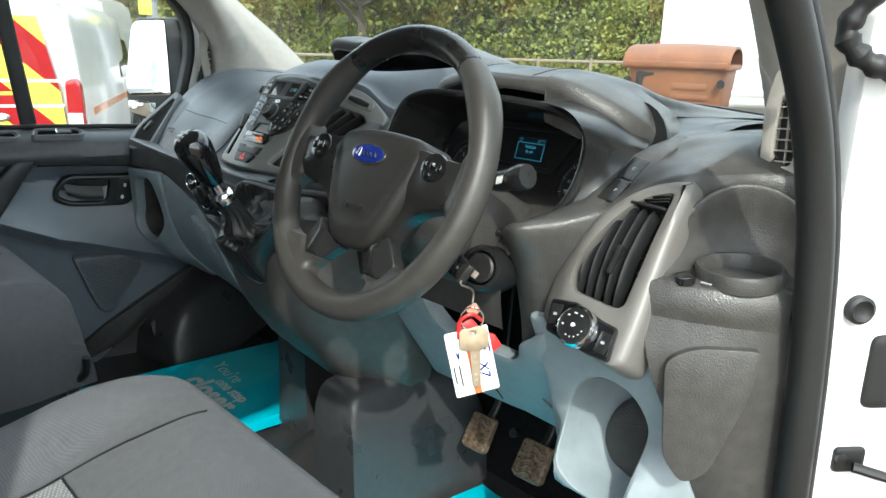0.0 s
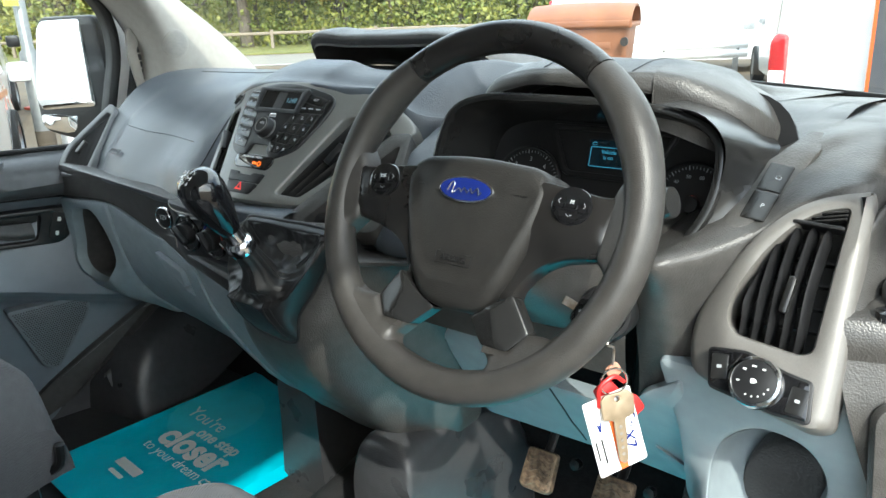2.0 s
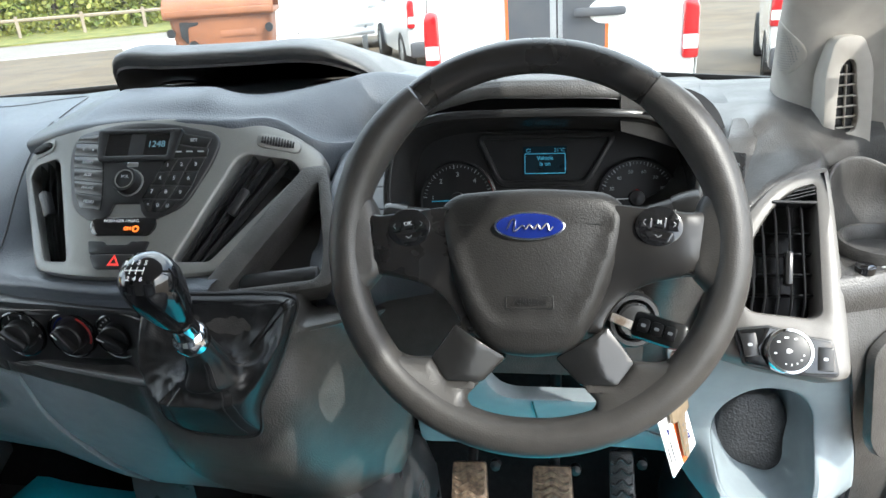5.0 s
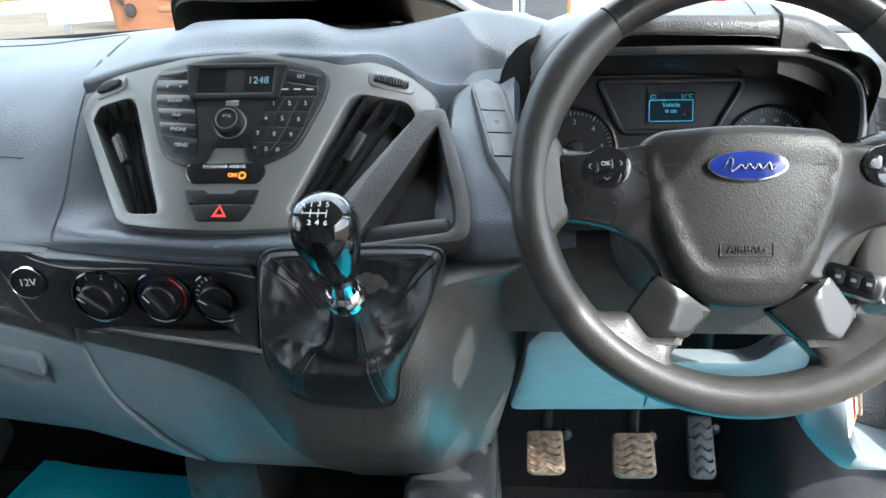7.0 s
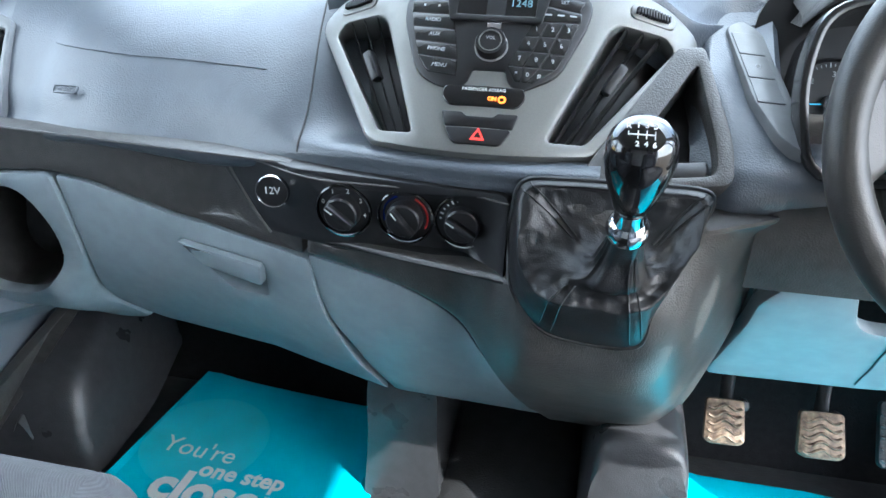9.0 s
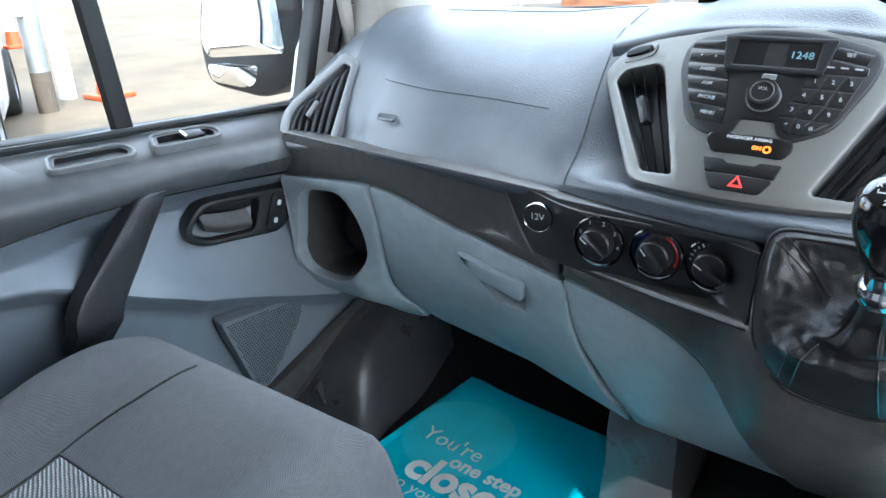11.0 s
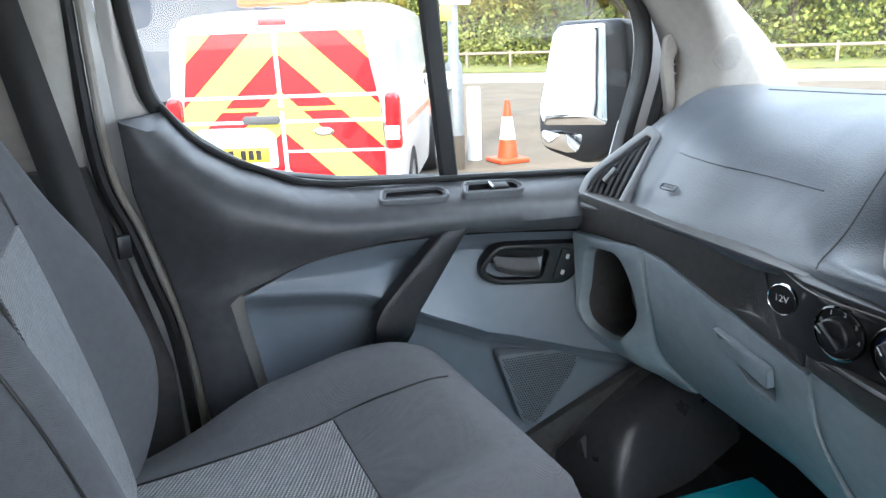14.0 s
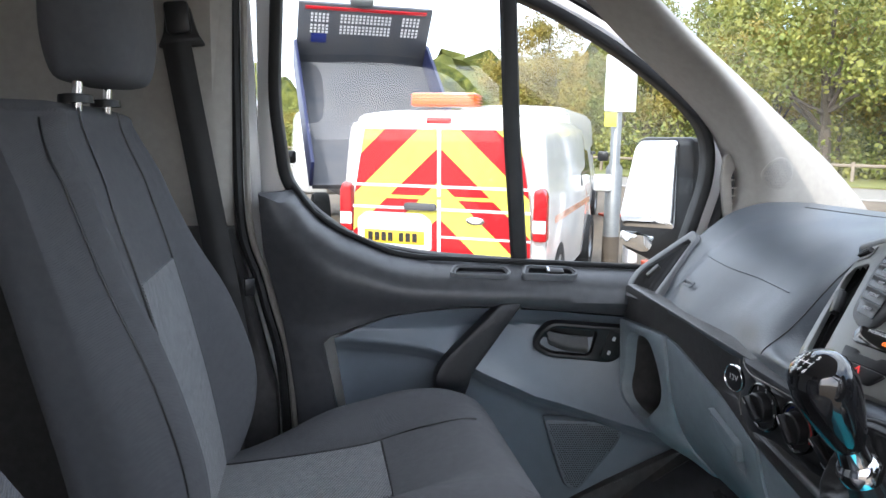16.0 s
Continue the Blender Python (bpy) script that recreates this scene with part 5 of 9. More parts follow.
    op = round_poly([(-0.165, -0.11, 0.03), (0.172, -0.11, 0.03), (0.186, 0.0, 0.03), (0.174, 0.046, 0.04), (0.11, 0.058, 0.05), (-0.12, 0.060, 0.05), (-0.165, 0.046, 0.04), (-0.172, -0.01, 0.03)], 0.03)
    rim = frame3((0.464, 0.684, 1.306), (1, 0, 0), (0, 0.32, 0.947))
    ro = round_poly([(-0.148, -0.085, 0.03), (0.128, -0.082, 0.03), (0.166, -0.005, 0.05), (0.162, 0.056, 0.03), (0.118, 0.0735, 0.05), (0.0, 0.077, 0.1), (-0.105, 0.0765, 0.05), (-0.150, 0.062, 0.04), (-0.162, 0.0, 0.05)], 0.03)
    part("surround", plate(rim, offset(ro, 0.010), 0.03, 0.004, [ro], step=0.02, warp=lambda u, v: -0.026 * smooth01(u, 0.06, 0.16), hole_depth=0.12), SATIND, root, "deep black binnacle rim")
    part("cluster_face", plate(at2(cm, 0, -0.012, 0), offset(op, 0.030), 0.006, 0), FACEM, root, "dark satin dial plate")
    tz = round_poly([(-0.083, 0.014), (0.081, 0.014), (0.048, -0.043), (-0.056, -0.043)], 0.008)
    part("display_frame", plate(at2(cm, 0, 0.0, 0.006), offset(tz, 0.004), 0.006, 0.002, [offset(tz, -0.003)]), BLACK, root)
    dm = at2(cm, -0.001, -0.016, 0.003)
    part("display", plate(dm, rect(0, 0, 0.053, 0.035, 0.002), 0.001, 0), LCDB, root, "dim blue trip display")
    b = rect(0, -0.0035, 0.050, 0.025, 0.002)
    part("display_box", plate(at2(dm, 0, 0, 0.0006), b, 0.0004, 0, [offset(b, -0.0010)]), LCDC, root)
    lettering("display_text", "Vehicle\nis on", at2(dm, 0, -0.0005, 0.0006), 0.0068, LCDC, root, label="cyan display lettering", bold=0.0001)
    lettering("display_text", "21°C", at2(dm, 0.0175, 0.0125, 0.0006), 0.0062, LCDC, root)
    part("display_icon", sweep([at2(dm, -0.020, 0.0125, 0.0006) @ Vector((0.003 * math.cos(a), 0.002 * math.sin(a), 0)) for a in np.linspace(0.4, 5.8, 10)], 0.0004, 4), LCDC, root)
    for sx, nums, a0, a1, n in ((-0.110, ("1", "2", "3", "4", "5"), 3.05, 0.10, 27), (0.109, ("10", "20", "30", "40", "50", "60", "70", "80", "90", "100"), 3.75, -0.6, 45)):
        d = at2(cm, sx, -0.063, 0.001)
        q = 0.80
        part("dial_rim", lathe(d, [(0.062 * q, 0.0), (0.062 * q, 0.004), (0.059 * q, 0.005), (0.057 * q, 0.0)], 48, caps=False), BLACK, root)
        bm = bmesh.new()
        for i in range(n):
            a = a0 + (a1 - a0) * i / (n - 1)
            long = i % (5 if n == 45 else 6) == 0
            block(at2(d, 0.0525 * q * math.cos(a), 0.0525 * q * math.sin(a), 0.0008, math.degrees(a)), 0.005 if long else 0.003, 0.0010 if long else 0.0006, 0.0004, 0, bm=bm)
        part("dial_mark", bm, TICK, root)
        for i, w in enumerate(nums):
            a = a0 + (a1 - a0) * i / (len(nums) - 1)
            lettering("dial_number", w, at2(d, 0.040 * q * math.cos(a), 0.040 * q * math.sin(a), 0.0008), 0.0085 if n == 27 else 0.0060, TICK, root)
        part("needle", block(at2(d, -0.016, -0.001, 0.004, 2), 0.034, 0.0014, 0.001, 0.0003, seg=1), LCDC if sx < 0 else WHITE, root)
        part("needle_cap", lathe(d, [(0.010, 0.001), (0.009, 0.007), (0.0, 0.008)], 24, caps=False), BLACK, root)
    part("brake_lamp", plate(at2(cm, 0.109, -0.057, 0.002), ellipse(0, 0, 0.0042), 0.0005, 0, [ellipse(0, 0, 0.0030)]), REDL, root, "red lit brake warning lamp")
    part("brake_mark", block(at2(cm, 0.109, -0.057, 0.0022), 0.0008, 0.004, 0.0004, 0), REDL, root)
    arc = [(0.058 * math.cos(a), 0.058 * math.sin(a)) for a in np.linspace(0.05, 0.55, 8)]
    part("redline", sweep([at2(cm, -0.110, -0.063, 0.002) @ Vector((a * 0.80, b2 * 0.80, 0)) for a, b2 in arc], 0.0010, 5), REDP, root)
    # switch strips
    for sx, o, xd, yd in ((1, (0.6765, 0.7445, 1.3005), (0.97, -0.10, -0.10), (0.20, 0.77, 0.60)), (-1, (0.268, 0.762, 1.303), (0.94, 0.30, -0.12), (-0.19, 0.86, 0.47))):
        m = frame3(o, xd, yd)
        if sx > 0:
            edge = round_poly([(-0.098, -0.100, 0.004), (-0.060, -0.090, 0.02), (-0.034, -0.074, 0.02), (0.002, -0.040, 0.02), (0.016, 0.03, 0.03), (0.023, 0.068, 0.02), (0.008, 0.106, 0.01), (-0.004, 0.104, 0.01), (-0.012, 0.054, 0.01), (-0.022, 0.036, 0.01), (-0.026, -0.028, 0.02), (-0.050, -0.062, 0.02), (-0.095, -0.090, 0.004)], 0.006)
        else:
            edge = round_poly([(-0.018, -0.050, 0.01), (-0.004, -0.105, 0.02), (0.020, -0.125, 0.01), (0.026, -0.05, 0.01), (0.024, 0.060, 0.01), (0.006, 0.080, 0.01), (-0.018, 0.064, 0.012)], 0.006)
        part("switch_strip", plate(m, edge, 0.02, 0.003, step=0.014, warp=(lambda u, v: -0.004 - 0.40 * max(0.0, -0.026 - u) - 0.40 * max(0.0, v - 0.058)) if sx > 0 else None), DARK if sx > 0 else FRAMEG, root)
        for i in range(2 if sx > 0 else 3):
            b = part("switch", plate(at2(m, -0.003 if sx > 0 else 0.0, (0.018 if sx > 0 else 0.036) - i * 0.037, -0.0028 if sx > 0 else 0.0012), rect(0, 0, 0.024 if sx > 0 else 0.030, 0.0355, 0.002), 0.003, 0.0008), SATIND if sx > 0 else FRAMEG, root)
            if sx > 0 or i == 1:
                mk = at2(m, 0.0, (0.018 if sx > 0 else 0.036) - i * 0.037, -0.0024 if sx > 0 else 0.0016)
                if sx > 0 and i == 1:
                    lettering("switch_mark", "P", mk, 0.007, TICK, b)
                else:
                    part("switch_mark", sweep([mk @ Vector((0.0028 * math.cos(a), 0.0022 * math.sin(a), 0)) for a in np.linspace(0, 6.0, 12)], 0.00035, 4), TICK, b)


dash_pads()
lower_dash()
centre_stack()
heater_controls()
side_vent_passenger()
side_vent_driver()
cup_pod()
instruments()


# ---- steering wheel, column, keys ----
LEAN_W = radians(25)
WHL = frame3((0.466, 0.535, 1.302), (1, 0, 0), (0, math.sin(LEAN_W), math.cos(LEAN_W)))


def steering_wheel():
    root = thing("steering_wheel", WHL.translation, "black four-spoke steering wheel with a grained airbag hub", "steering wheel")
    R = 0.1675
    out = WHL.to_3x3() @ Vector((0, 0, 1))

    def arc(a0, a1, n):
        return [WHL @ Vector((R * math.cos(radians(a)), R * math.sin(radians(a)), 0.0)) for a in np.linspace(a0, a1, n)]

    def grip(t):
        a = (128 + 284 * t) % 360
        k = max(math.exp(-((a - 33) / 13) ** 2), math.exp(-((a - 147) / 13) ** 2))
        low = math.exp(-((a - 270) / 70) ** 2)
        b = max(math.exp(-((a - 52) / 3) ** 2), math.exp(-((a - 128) / 3) ** 2))
        return 0.0160 + 0.0024 * k + 0.0006 * low - 0.0008 * b
    part("rim", sweep(arc(128, 412, 90), grip, 20, up=out, flat=1.12), WHEELM, root, "worn grained rim")
    part("rim_top", sweep(arc(52.4, 127.6, 32), 0.0154, 20, up=out, flat=1.12), SPOKEM, root, "smooth dark upper rim segment")
    dome = lambda u, v: 0.015 - 1.5 * u * u - 0.9 * v * v
    hub = round_poly([(-0.084, 0.030, 0.012), (-0.067, 0.0445, 0.02), (0.0, 0.0485, 0.04), (0.067, 0.0445, 0.02), (0.084, 0.030, 0.012), (0.079, -0.003, 0.03), (0.055, -0.067, 0.03), (0.037, -0.094, 0.02),
                      (0.0, -0.100, 0.04), (-0.037, -0.094, 0.02), (-0.055, -0.067, 0.03), (-0.079, -0.003, 0.03)], 0.02)
    v_line = spline([(-0.074, 0.020, 0), (-0.067, -0.002, 0), (-0.045, -0.057, 0), (-0.030, -0.0715, 0), (0.0, -0.0755, 0), (0.030, -0.0715, 0), (0.045, -0.057, 0), (0.067, -0.002, 0), (0.074, 0.020, 0)], 50)

    def face(u, v):
        """The cover's face: a sunken middle inside a raised V-shaped shoulder."""
        d = min((u - p.x) ** 2 + (v - p.y) ** 2 for p in v_line) ** 0.5
        within = abs(u) < 0.074 and v > -0.0755 + 0.0 * u and abs(u) < 0.070 + 0.42 * min(v, 0.0)
        k = smooth01(d, 0.010, 0.0)
        return dome(u, v) + 0.0022 * k - (0.0012 if within and v < 0.02 else 0.0) * (1 - k)
    part("airbag_hub", plate(WHL, hub, 0.05, 0.009, step=0.006, warp=face), HUBSKIN, root, "coarse grained black airbag cover", sharp=60)
    e = at2(WHL, 0, 0.014, 0.0168)
    em = part("badge", plate(e, ellipse(0, 0, 0.0305, 0.0125, 40), 0.003, 0.001), CHROME, root, "oval chrome-rimmed badge")
    part("badge_field", plate(at2(e, 0, 0, 0.0006), ellipse(0, 0, 0.0288, 0.0108, 40), 0.0012, 0.0004), BLUEP, em, "deep blue oval field")
    wave = spline([(-0.019, -0.003, 0.0011), (-0.015, 0.005, 0.0011), (-0.012, 0.004, 0.0011), (-0.013, -0.005, 0.0011), (-0.006, 0.0, 0.0011), (-0.003, -0.003, 0.0011), (0.0, 0.001, 0.0011), (0.004, -0.003, 0.0011), (0.007, 0.001, 0.0011), (0.010, -0.003, 0.0011), (0.015, 0.002, 0.0011), (0.017, -0.004, 0.0011), (0.020, -0.001, 0.0011)], 70)
    part("badge_flourish", sweep([e @ (p + Vector((0, 0, 0.0006))) for p in wave], 0.0007, 6), CHROME, em, "silver curly flourish")
    ab = at2(WHL, 0, -0.051, face(0, -0.051) + 0.0004)
    part("airbag_frame", plate(ab, rect(0, 0, 0.041, 0.0115, 0.001), 0.0008, 0.0003, [rect(0, 0, 0.0395, 0.010, 0.001)]), BLACK, root)
    lettering("airbag_print", "AIRBAG", ab, 0.0085, BLACK, root, 0.0006)
    for s in (-1, 1):
        part("horn_line", block(at2(WHL, s * 0.052, 0.016, face(0.052, 0.016) + 0.0002), 0.022, 0.0008, 0.0006, 0), BLACK, root)
        M = lambda pts: [Vector((-s * p[0], p[1])) for p in pts][::-s]
        # smooth upper spoke that bends down behind the hub
        sp = M(round_poly([(-0.150, 0.030, 0.006), (-0.136, 0.025, 0.01), (-0.072, 0.034, 0.01), (-0.045, 0.030), (-0.040, -0.078), (-0.062, -0.078, 0.006), (-0.064, -0.066, 0.01), (-0.078, -0.046, 0.02), (-0.100, -0.034, 0.02), (-0.132, -0.028, 0.008), (-0.148, -0.028, 0.004)], 0.006))
        bow = lambda u, v: 0.0065 + 0.0035 * smooth01(abs(u), 0.075, 0.11) * (1 - smooth01(abs(u), 0.125, 0.150)) - 0.010 * smooth01(v, -0.005, -0.040)
        part("spoke", plate(WHL, sp, 0.022, 0.005, step=0.008, warp=bow), SPOKEM, root, "smooth dark satin spoke")
        # grained rim body where the spokes run into it
        rt = M(round_poly([(-0.166, 0.062, 0.01), (-0.153, 0.052, 0.012), (-0.139, 0.030, 0.012), (-0.1375, 0.0, 0.02), (-0.1345, -0.026, 0.008), (-0.146, -0.038, 0.01), (-0.155, -0.054, 0.01), (-0.166, -0.054, 0.01)], 0.01))
        part("rim_root", plate(WHL, rt, 0.024, 0.007, step=0.008, warp=lambda u, v: 0.0075 + 0.006 * smooth01(abs(u), 0.142, 0.162)), WHEELM, root, sharp=60)
        low = [(-0.150, -0.075), (-0.143, -0.072, 0.006), (-0.128, -0.090, 0.02), (-0.112, -0.1020, 0.012), (-0.088, -0.1010, 0.004), (-0.073, -0.1195, 0.003), (-0.043, -0.1205, 0.006), (-0.058, -0.136, 0.008), (-0.052, -0.1455, 0.01), (-0.020, -0.1520, 0.03), (0.004, -0.1525, 0.003), (0.004, -0.166, 0.003)]
        low += [(R * math.cos(radians(a)), R * math.sin(radians(a)), 0.0) for a in (262, 252, 242, 232, 222, 212)]
        part("rim_root", plate(WHL, M(round_poly(low, 0.004)), 0.024, 0.0065, step=0.008, warp=lambda u, v: 0.0045 + 0.010 * smooth01(math.hypot(u, v), 0.138, 0.164)), WHEELM, root, sharp=60)
        tr = M(round_poly([(-0.066, -0.071, 0.003), (-0.040, -0.088), (-0.021, -0.0995, 0.004), (-0.0425, -0.1215, 0.003), (-0.0735, -0.1205, 0.003), (-0.0885, -0.1015, 0.003)], 0.002))
        crease = lambda u, v: 0.0068 - 0.26 * max(0.0, abs(u) - (0.0535 + 0.35 * (-v - 0.095))) - 0.38 * max(0.0, (0.0535 + 0.35 * (-v - 0.095)) - abs(u))
        part("spoke_trim", plate(WHL, tr, 0.016, 0.0014, step=0.005, warp=crease), SATIND, root, "satin lower spoke trim with a crease")
        cp = at2(WHL, s * 0.1075, 0.0135, 0.0105, -s * 6)
        pad = part("control_pad", plate(cp, ellipse(0, 0, 0.0200, 0.0172, 36), 0.006, 0.002), GLOSS, root, "round gloss black control pad")
        for k in range(3):
            part("pad_button", plate(at2(cp, s * (k - 1) * 0.0115, 0.0035 - abs(k - 1) * 0.0015, 0.0005), rect(0, 0, 0.0112, 0.0105, 0.003), 0.0016, 0.0005), GLOSS, pad)
        part("pad_button", plate(at2(cp, 0, -0.0090, 0.0005), round_poly([(-0.0125, 0.0045), (0.0125, 0.0045), (0.008, -0.005), (-0.008, -0.005)], 0.003), 0.0016, 0.0005), GLOSS, pad)
        lettering("pad_print", "OK" if s < 0 else "M", at2(cp, 0, 0.0035, 0.0008), 0.0050, TICK, pad, bold=0.0001)
        for k in (-1, 1):
            part("pad_mark", sweep([at2(cp, k * 0.0125, 0.0025, 0.0008) @ Vector((-k * 0.0012, j * 0.0022, 0)) if j else at2(cp, k * 0.0125, 0.0025, 0.0008) @ Vector((k * 0.0008, 0, 0)) for j in (-1, 0, 1)], 0.0003, 4), TICK, pad)
        part("pad_mark", sweep([at2(cp, 0, -0.0085, 0.0008) @ Vector((j * 0.0026, 0.0013 if j else -0.0008, 0)) for j in (-1, 0, 1)], 0.0003, 4), TICK, pad)
    return root


def column():
    root = thing("steering_column", (0.466, 0.62, 1.12), "dark plastic steering column shroud with stalks", "steering column")
    ax = WHL.to_3x3() @ Vector((0, 0, -1))
    c0 = WHL.translation + ax * 0.045
    rows = []
    for t, w, hu, hd in ((0.0, 0.050, 0.040, 0.062), (0.04, 0.072, 0.046, 0.082), (0.10, 0.082, 0.046, 0.095), (0.17, 0.085, 0.04, 0.10)):
        c = c0 + ax * t
        u, v = WHL.to_3x3() @ Vector((1, 0, 0)), WHL.to_3x3() @ Vector((0, 1, 0))
        ring = []
        for k in range(28):
            a = math.tau * k / 28
            ca, sa = math.cos(a), math.sin(a)
            e = 0.6
            ring.append(c + u * (w * math.copysign(abs(ca) ** e, ca)) + v * ((hu if sa > 0 else hd) * math.copysign(abs(sa) ** e, sa)))
        rows.append(ring)
    part("shroud", skin(rows, closed_v=True, caps=True), DARK, root)
    # ignition barrel on the lower right of the shroud
    im = frame3((0.562, 0.626, 1.184), (0.93, 0.30, 0.1), (0.0, 0.30, 0.95))
    part("ignition_surround", lathe(im, [(0.029, -0.05), (0.029, 0.0), (0.026, 0.006), (0.022, 0.006), (0.021, 0.002)], 32, caps=False), BLACK, root)
    part("ignition_barrel", lathe(im, [(0.019, 0.0), (0.0185, 0.006), (0.016, 0.008), (0.0, 0.008)], 32, caps=False), SATIND, root, "dark ignition barrel")
    # stalks
    for s, end in ((1, (0.618, 0.632, 1.305)), (-1, (0.315, 0.632, 1.295))):
        a = Vector((0.466 + s * 0.06, 0.640, 1.285))
        path = spline([a, Vector((0.466 + s * 0.10, 0.636, 1.290)), vec(end)], 12)
        st = part("stalk", sweep(path, lambda t: 0.009 + 0.005 * smooth01(t, 0.3, 0.7), 14, flat=0.8), BLACK, root, "black column stalk")
        part("stalk_knob", sweep([path[-3], path[-2], path[-1], path[-1] + (path[-1] - path[-2]) * 0.5], lambda t: 0.0160 - 0.004 * abs(t - 0.5), 16), SATIND, st)
        bm = bmesh.new()
        for k in range(5):
            p = path[-4] + (path[-3] - path[-4]) * (k * 0.22)
            block(frame3(p + Vector((0, -0.0172, 0.002)), (1, 0, 0), (0, 0.2, 1)), 0.0012, 0.009, 0.0006, 0, bm=bm)
        part("stalk_print", bm, WHITE, st)
    return root


def keys():
    root = thing("key_bunch", (0.600, 0.560, 1.19), "black car key with red seal, brass key and white orange-striped tag", "keys")
    im = frame3((0.573, 0.574, 1.201), (0.93, -0.33, -0.16), (0.16, 0.55, 0.82))
    fob = part("key_fob", block(at2(im, 0.010, 0, 0.006), 0.050, 0.026, 0.013, 0.005), SATIND, root, "black remote key fob")
    part("key_blade", block(at2(im, -0.022, 0.0, -0.018) @ pose(0, 0, 0, 0, 50, 0), 0.050, 0.009, 0.003, 0.0006, seg=1), STEEL, root, "steel key blade in the ignition")
    for k in range(3):
        part("fob_button", plate(at2(im, -0.004 + k * 0.0125, 0.0, 0.0132), rect(0, 0, 0.0105, 0.013, 0.003), 0.002, 0.0006), BLACK, fob)
        part("button_mark", plate(at2(im, -0.004 + k * 0.0125, 0.0, 0.0136), rect(0, 0, 0.0045, 0.003, 0.001), 0.0003, 0), TICK, fob)
    tm = frame3((0.603, 0.572, 1.090), (0.50, 0.84, 0.19), (-0.33, -0.18, 0.93))
    hang = tm @ Vector((0.013, 0.066, 0.004))
    part("wire_loop", sweep(spline([im @ Vector((0.030, -0.004, 0.006)), im @ Vector((0.036, -0.012, 0.006)), hang + Vector((0, 0, 0.018)), hang], 12), 0.0013, 6), STEEL, root, "steel wire loop")
    ring = frame3(hang + Vector((0, 0, -0.016)), (0.62, 0.75, 0), (0, 0.1, 1))
    part("key_ring", sweep([ring @ Vector((0.0135 * math.cos(a), 0.0135 * math.sin(a), 0.003)) for a in np.linspace(0, math.tau, 28)[:-1]], 0.0011, 6, closed=True), CHROME, root, "split steel ring")
    part("leather_loop", plate(at2(tm, 0.013, 0.060, 0.004, 18), rect(0, 0, 0.015, 0.013, 0.004), 0.003, 0.001), mat("tan leather", (0.42, 0.20, 0.13), 0.6), root)
    part("red_seal", plate(at2(tm, 0.008, 0.026, -0.004, 20), round_poly([(-0.024, -0.028), (0.024, -0.028), (0.024, -0.010), (0.014, -0.004), (0.011, 0.022), (-0.009, 0.022), (-0.011, 0.004), (-0.024, 0.002)], 0.004), 0.006, 0.0015), REDP, root, "red plastic security seal")
    part("seal_strap", sweep(spline([tm @ Vector((-0.010, 0.030, 0.0)), tm @ Vector((-0.006, 0.050, 0.004)), tm @ Vector((0.010, 0.056, 0.006)), tm @ Vector((0.020, 0.046, 0.003))], 14), 0.0022, 8), REDP, root)
    tag = part("tag", plate(tm, rect(0, 0, 0.053, 0.078, 0.003), 0.001, 0.0002), WHITE, root, "white plastic key tag")
    part("tag_stripe", plate(at2(tm, 0.0005, 0, 0.0004), rect(0, 0, 0.0085, 0.0775, 0), 0.0004, 0), ORANGEP, tag, "orange stripe")
    lettering("tag_print", "X7", at2(tm, 0.0125, -0.012, 0.0005, -90), 0.016, BLUEP, tag, label="blue print", shear=0.2, bold=0.0002)
    lettering("tag_print", "Secured By", at2(tm, 0.0185, 0.012, 0.0005, -90), 0.0062, BLUEP, tag)
    for u, v, w in ((0.0235, 0.014, 0.016), (-0.016, -0.014, 0.026), (-0.0225, -0.012, 0.020)):
        part("tag_bar", plate(at2(tm, u, v, 0.0004, 90), rect(0, 0, w, 0.0018, 0), 0.0003, 0), BLUEP if u > 0 else BLACK, tag)
    part("tag_mark", plate(at2(tm, -0.015, 0.012, 0.0004), round_poly([(-0.003, 0.005), (0.0, 0.0), (0.003, 0.005), (0.001, -0.006), (-0.001, -0.006)], 0.0008), 0.0003, 0), BLUEP, tag)
    km = at2(tm, 0.006, 0.024, 0.0065, -8)
    k = part("house_key", plate(km, round_poly([(-0.017, 0.012), (-0.012, 0.016), (0.013, 0.016), (0.018, 0.010), (0.017, -0.008), (0.0065, -0.011), (0.0050, -0.052), (0.001, -0.056), (-0.0040, -0.052), (-0.0055, -0.011), (-0.017, -0.008)], 0.002), 0.0025, 0.0006, [ellipse(0.0, 0.010, 0.0028, n=14)]), BRASS, root, "worn nickel house key")
    for i in range(5):
        part("key_pit", plate(at2(km, 0.0, -0.018 - i * 0.0068, 0.0004), ellipse(0, 0, 0.0018, n=10), 0.0005, 0), STEEL, k)


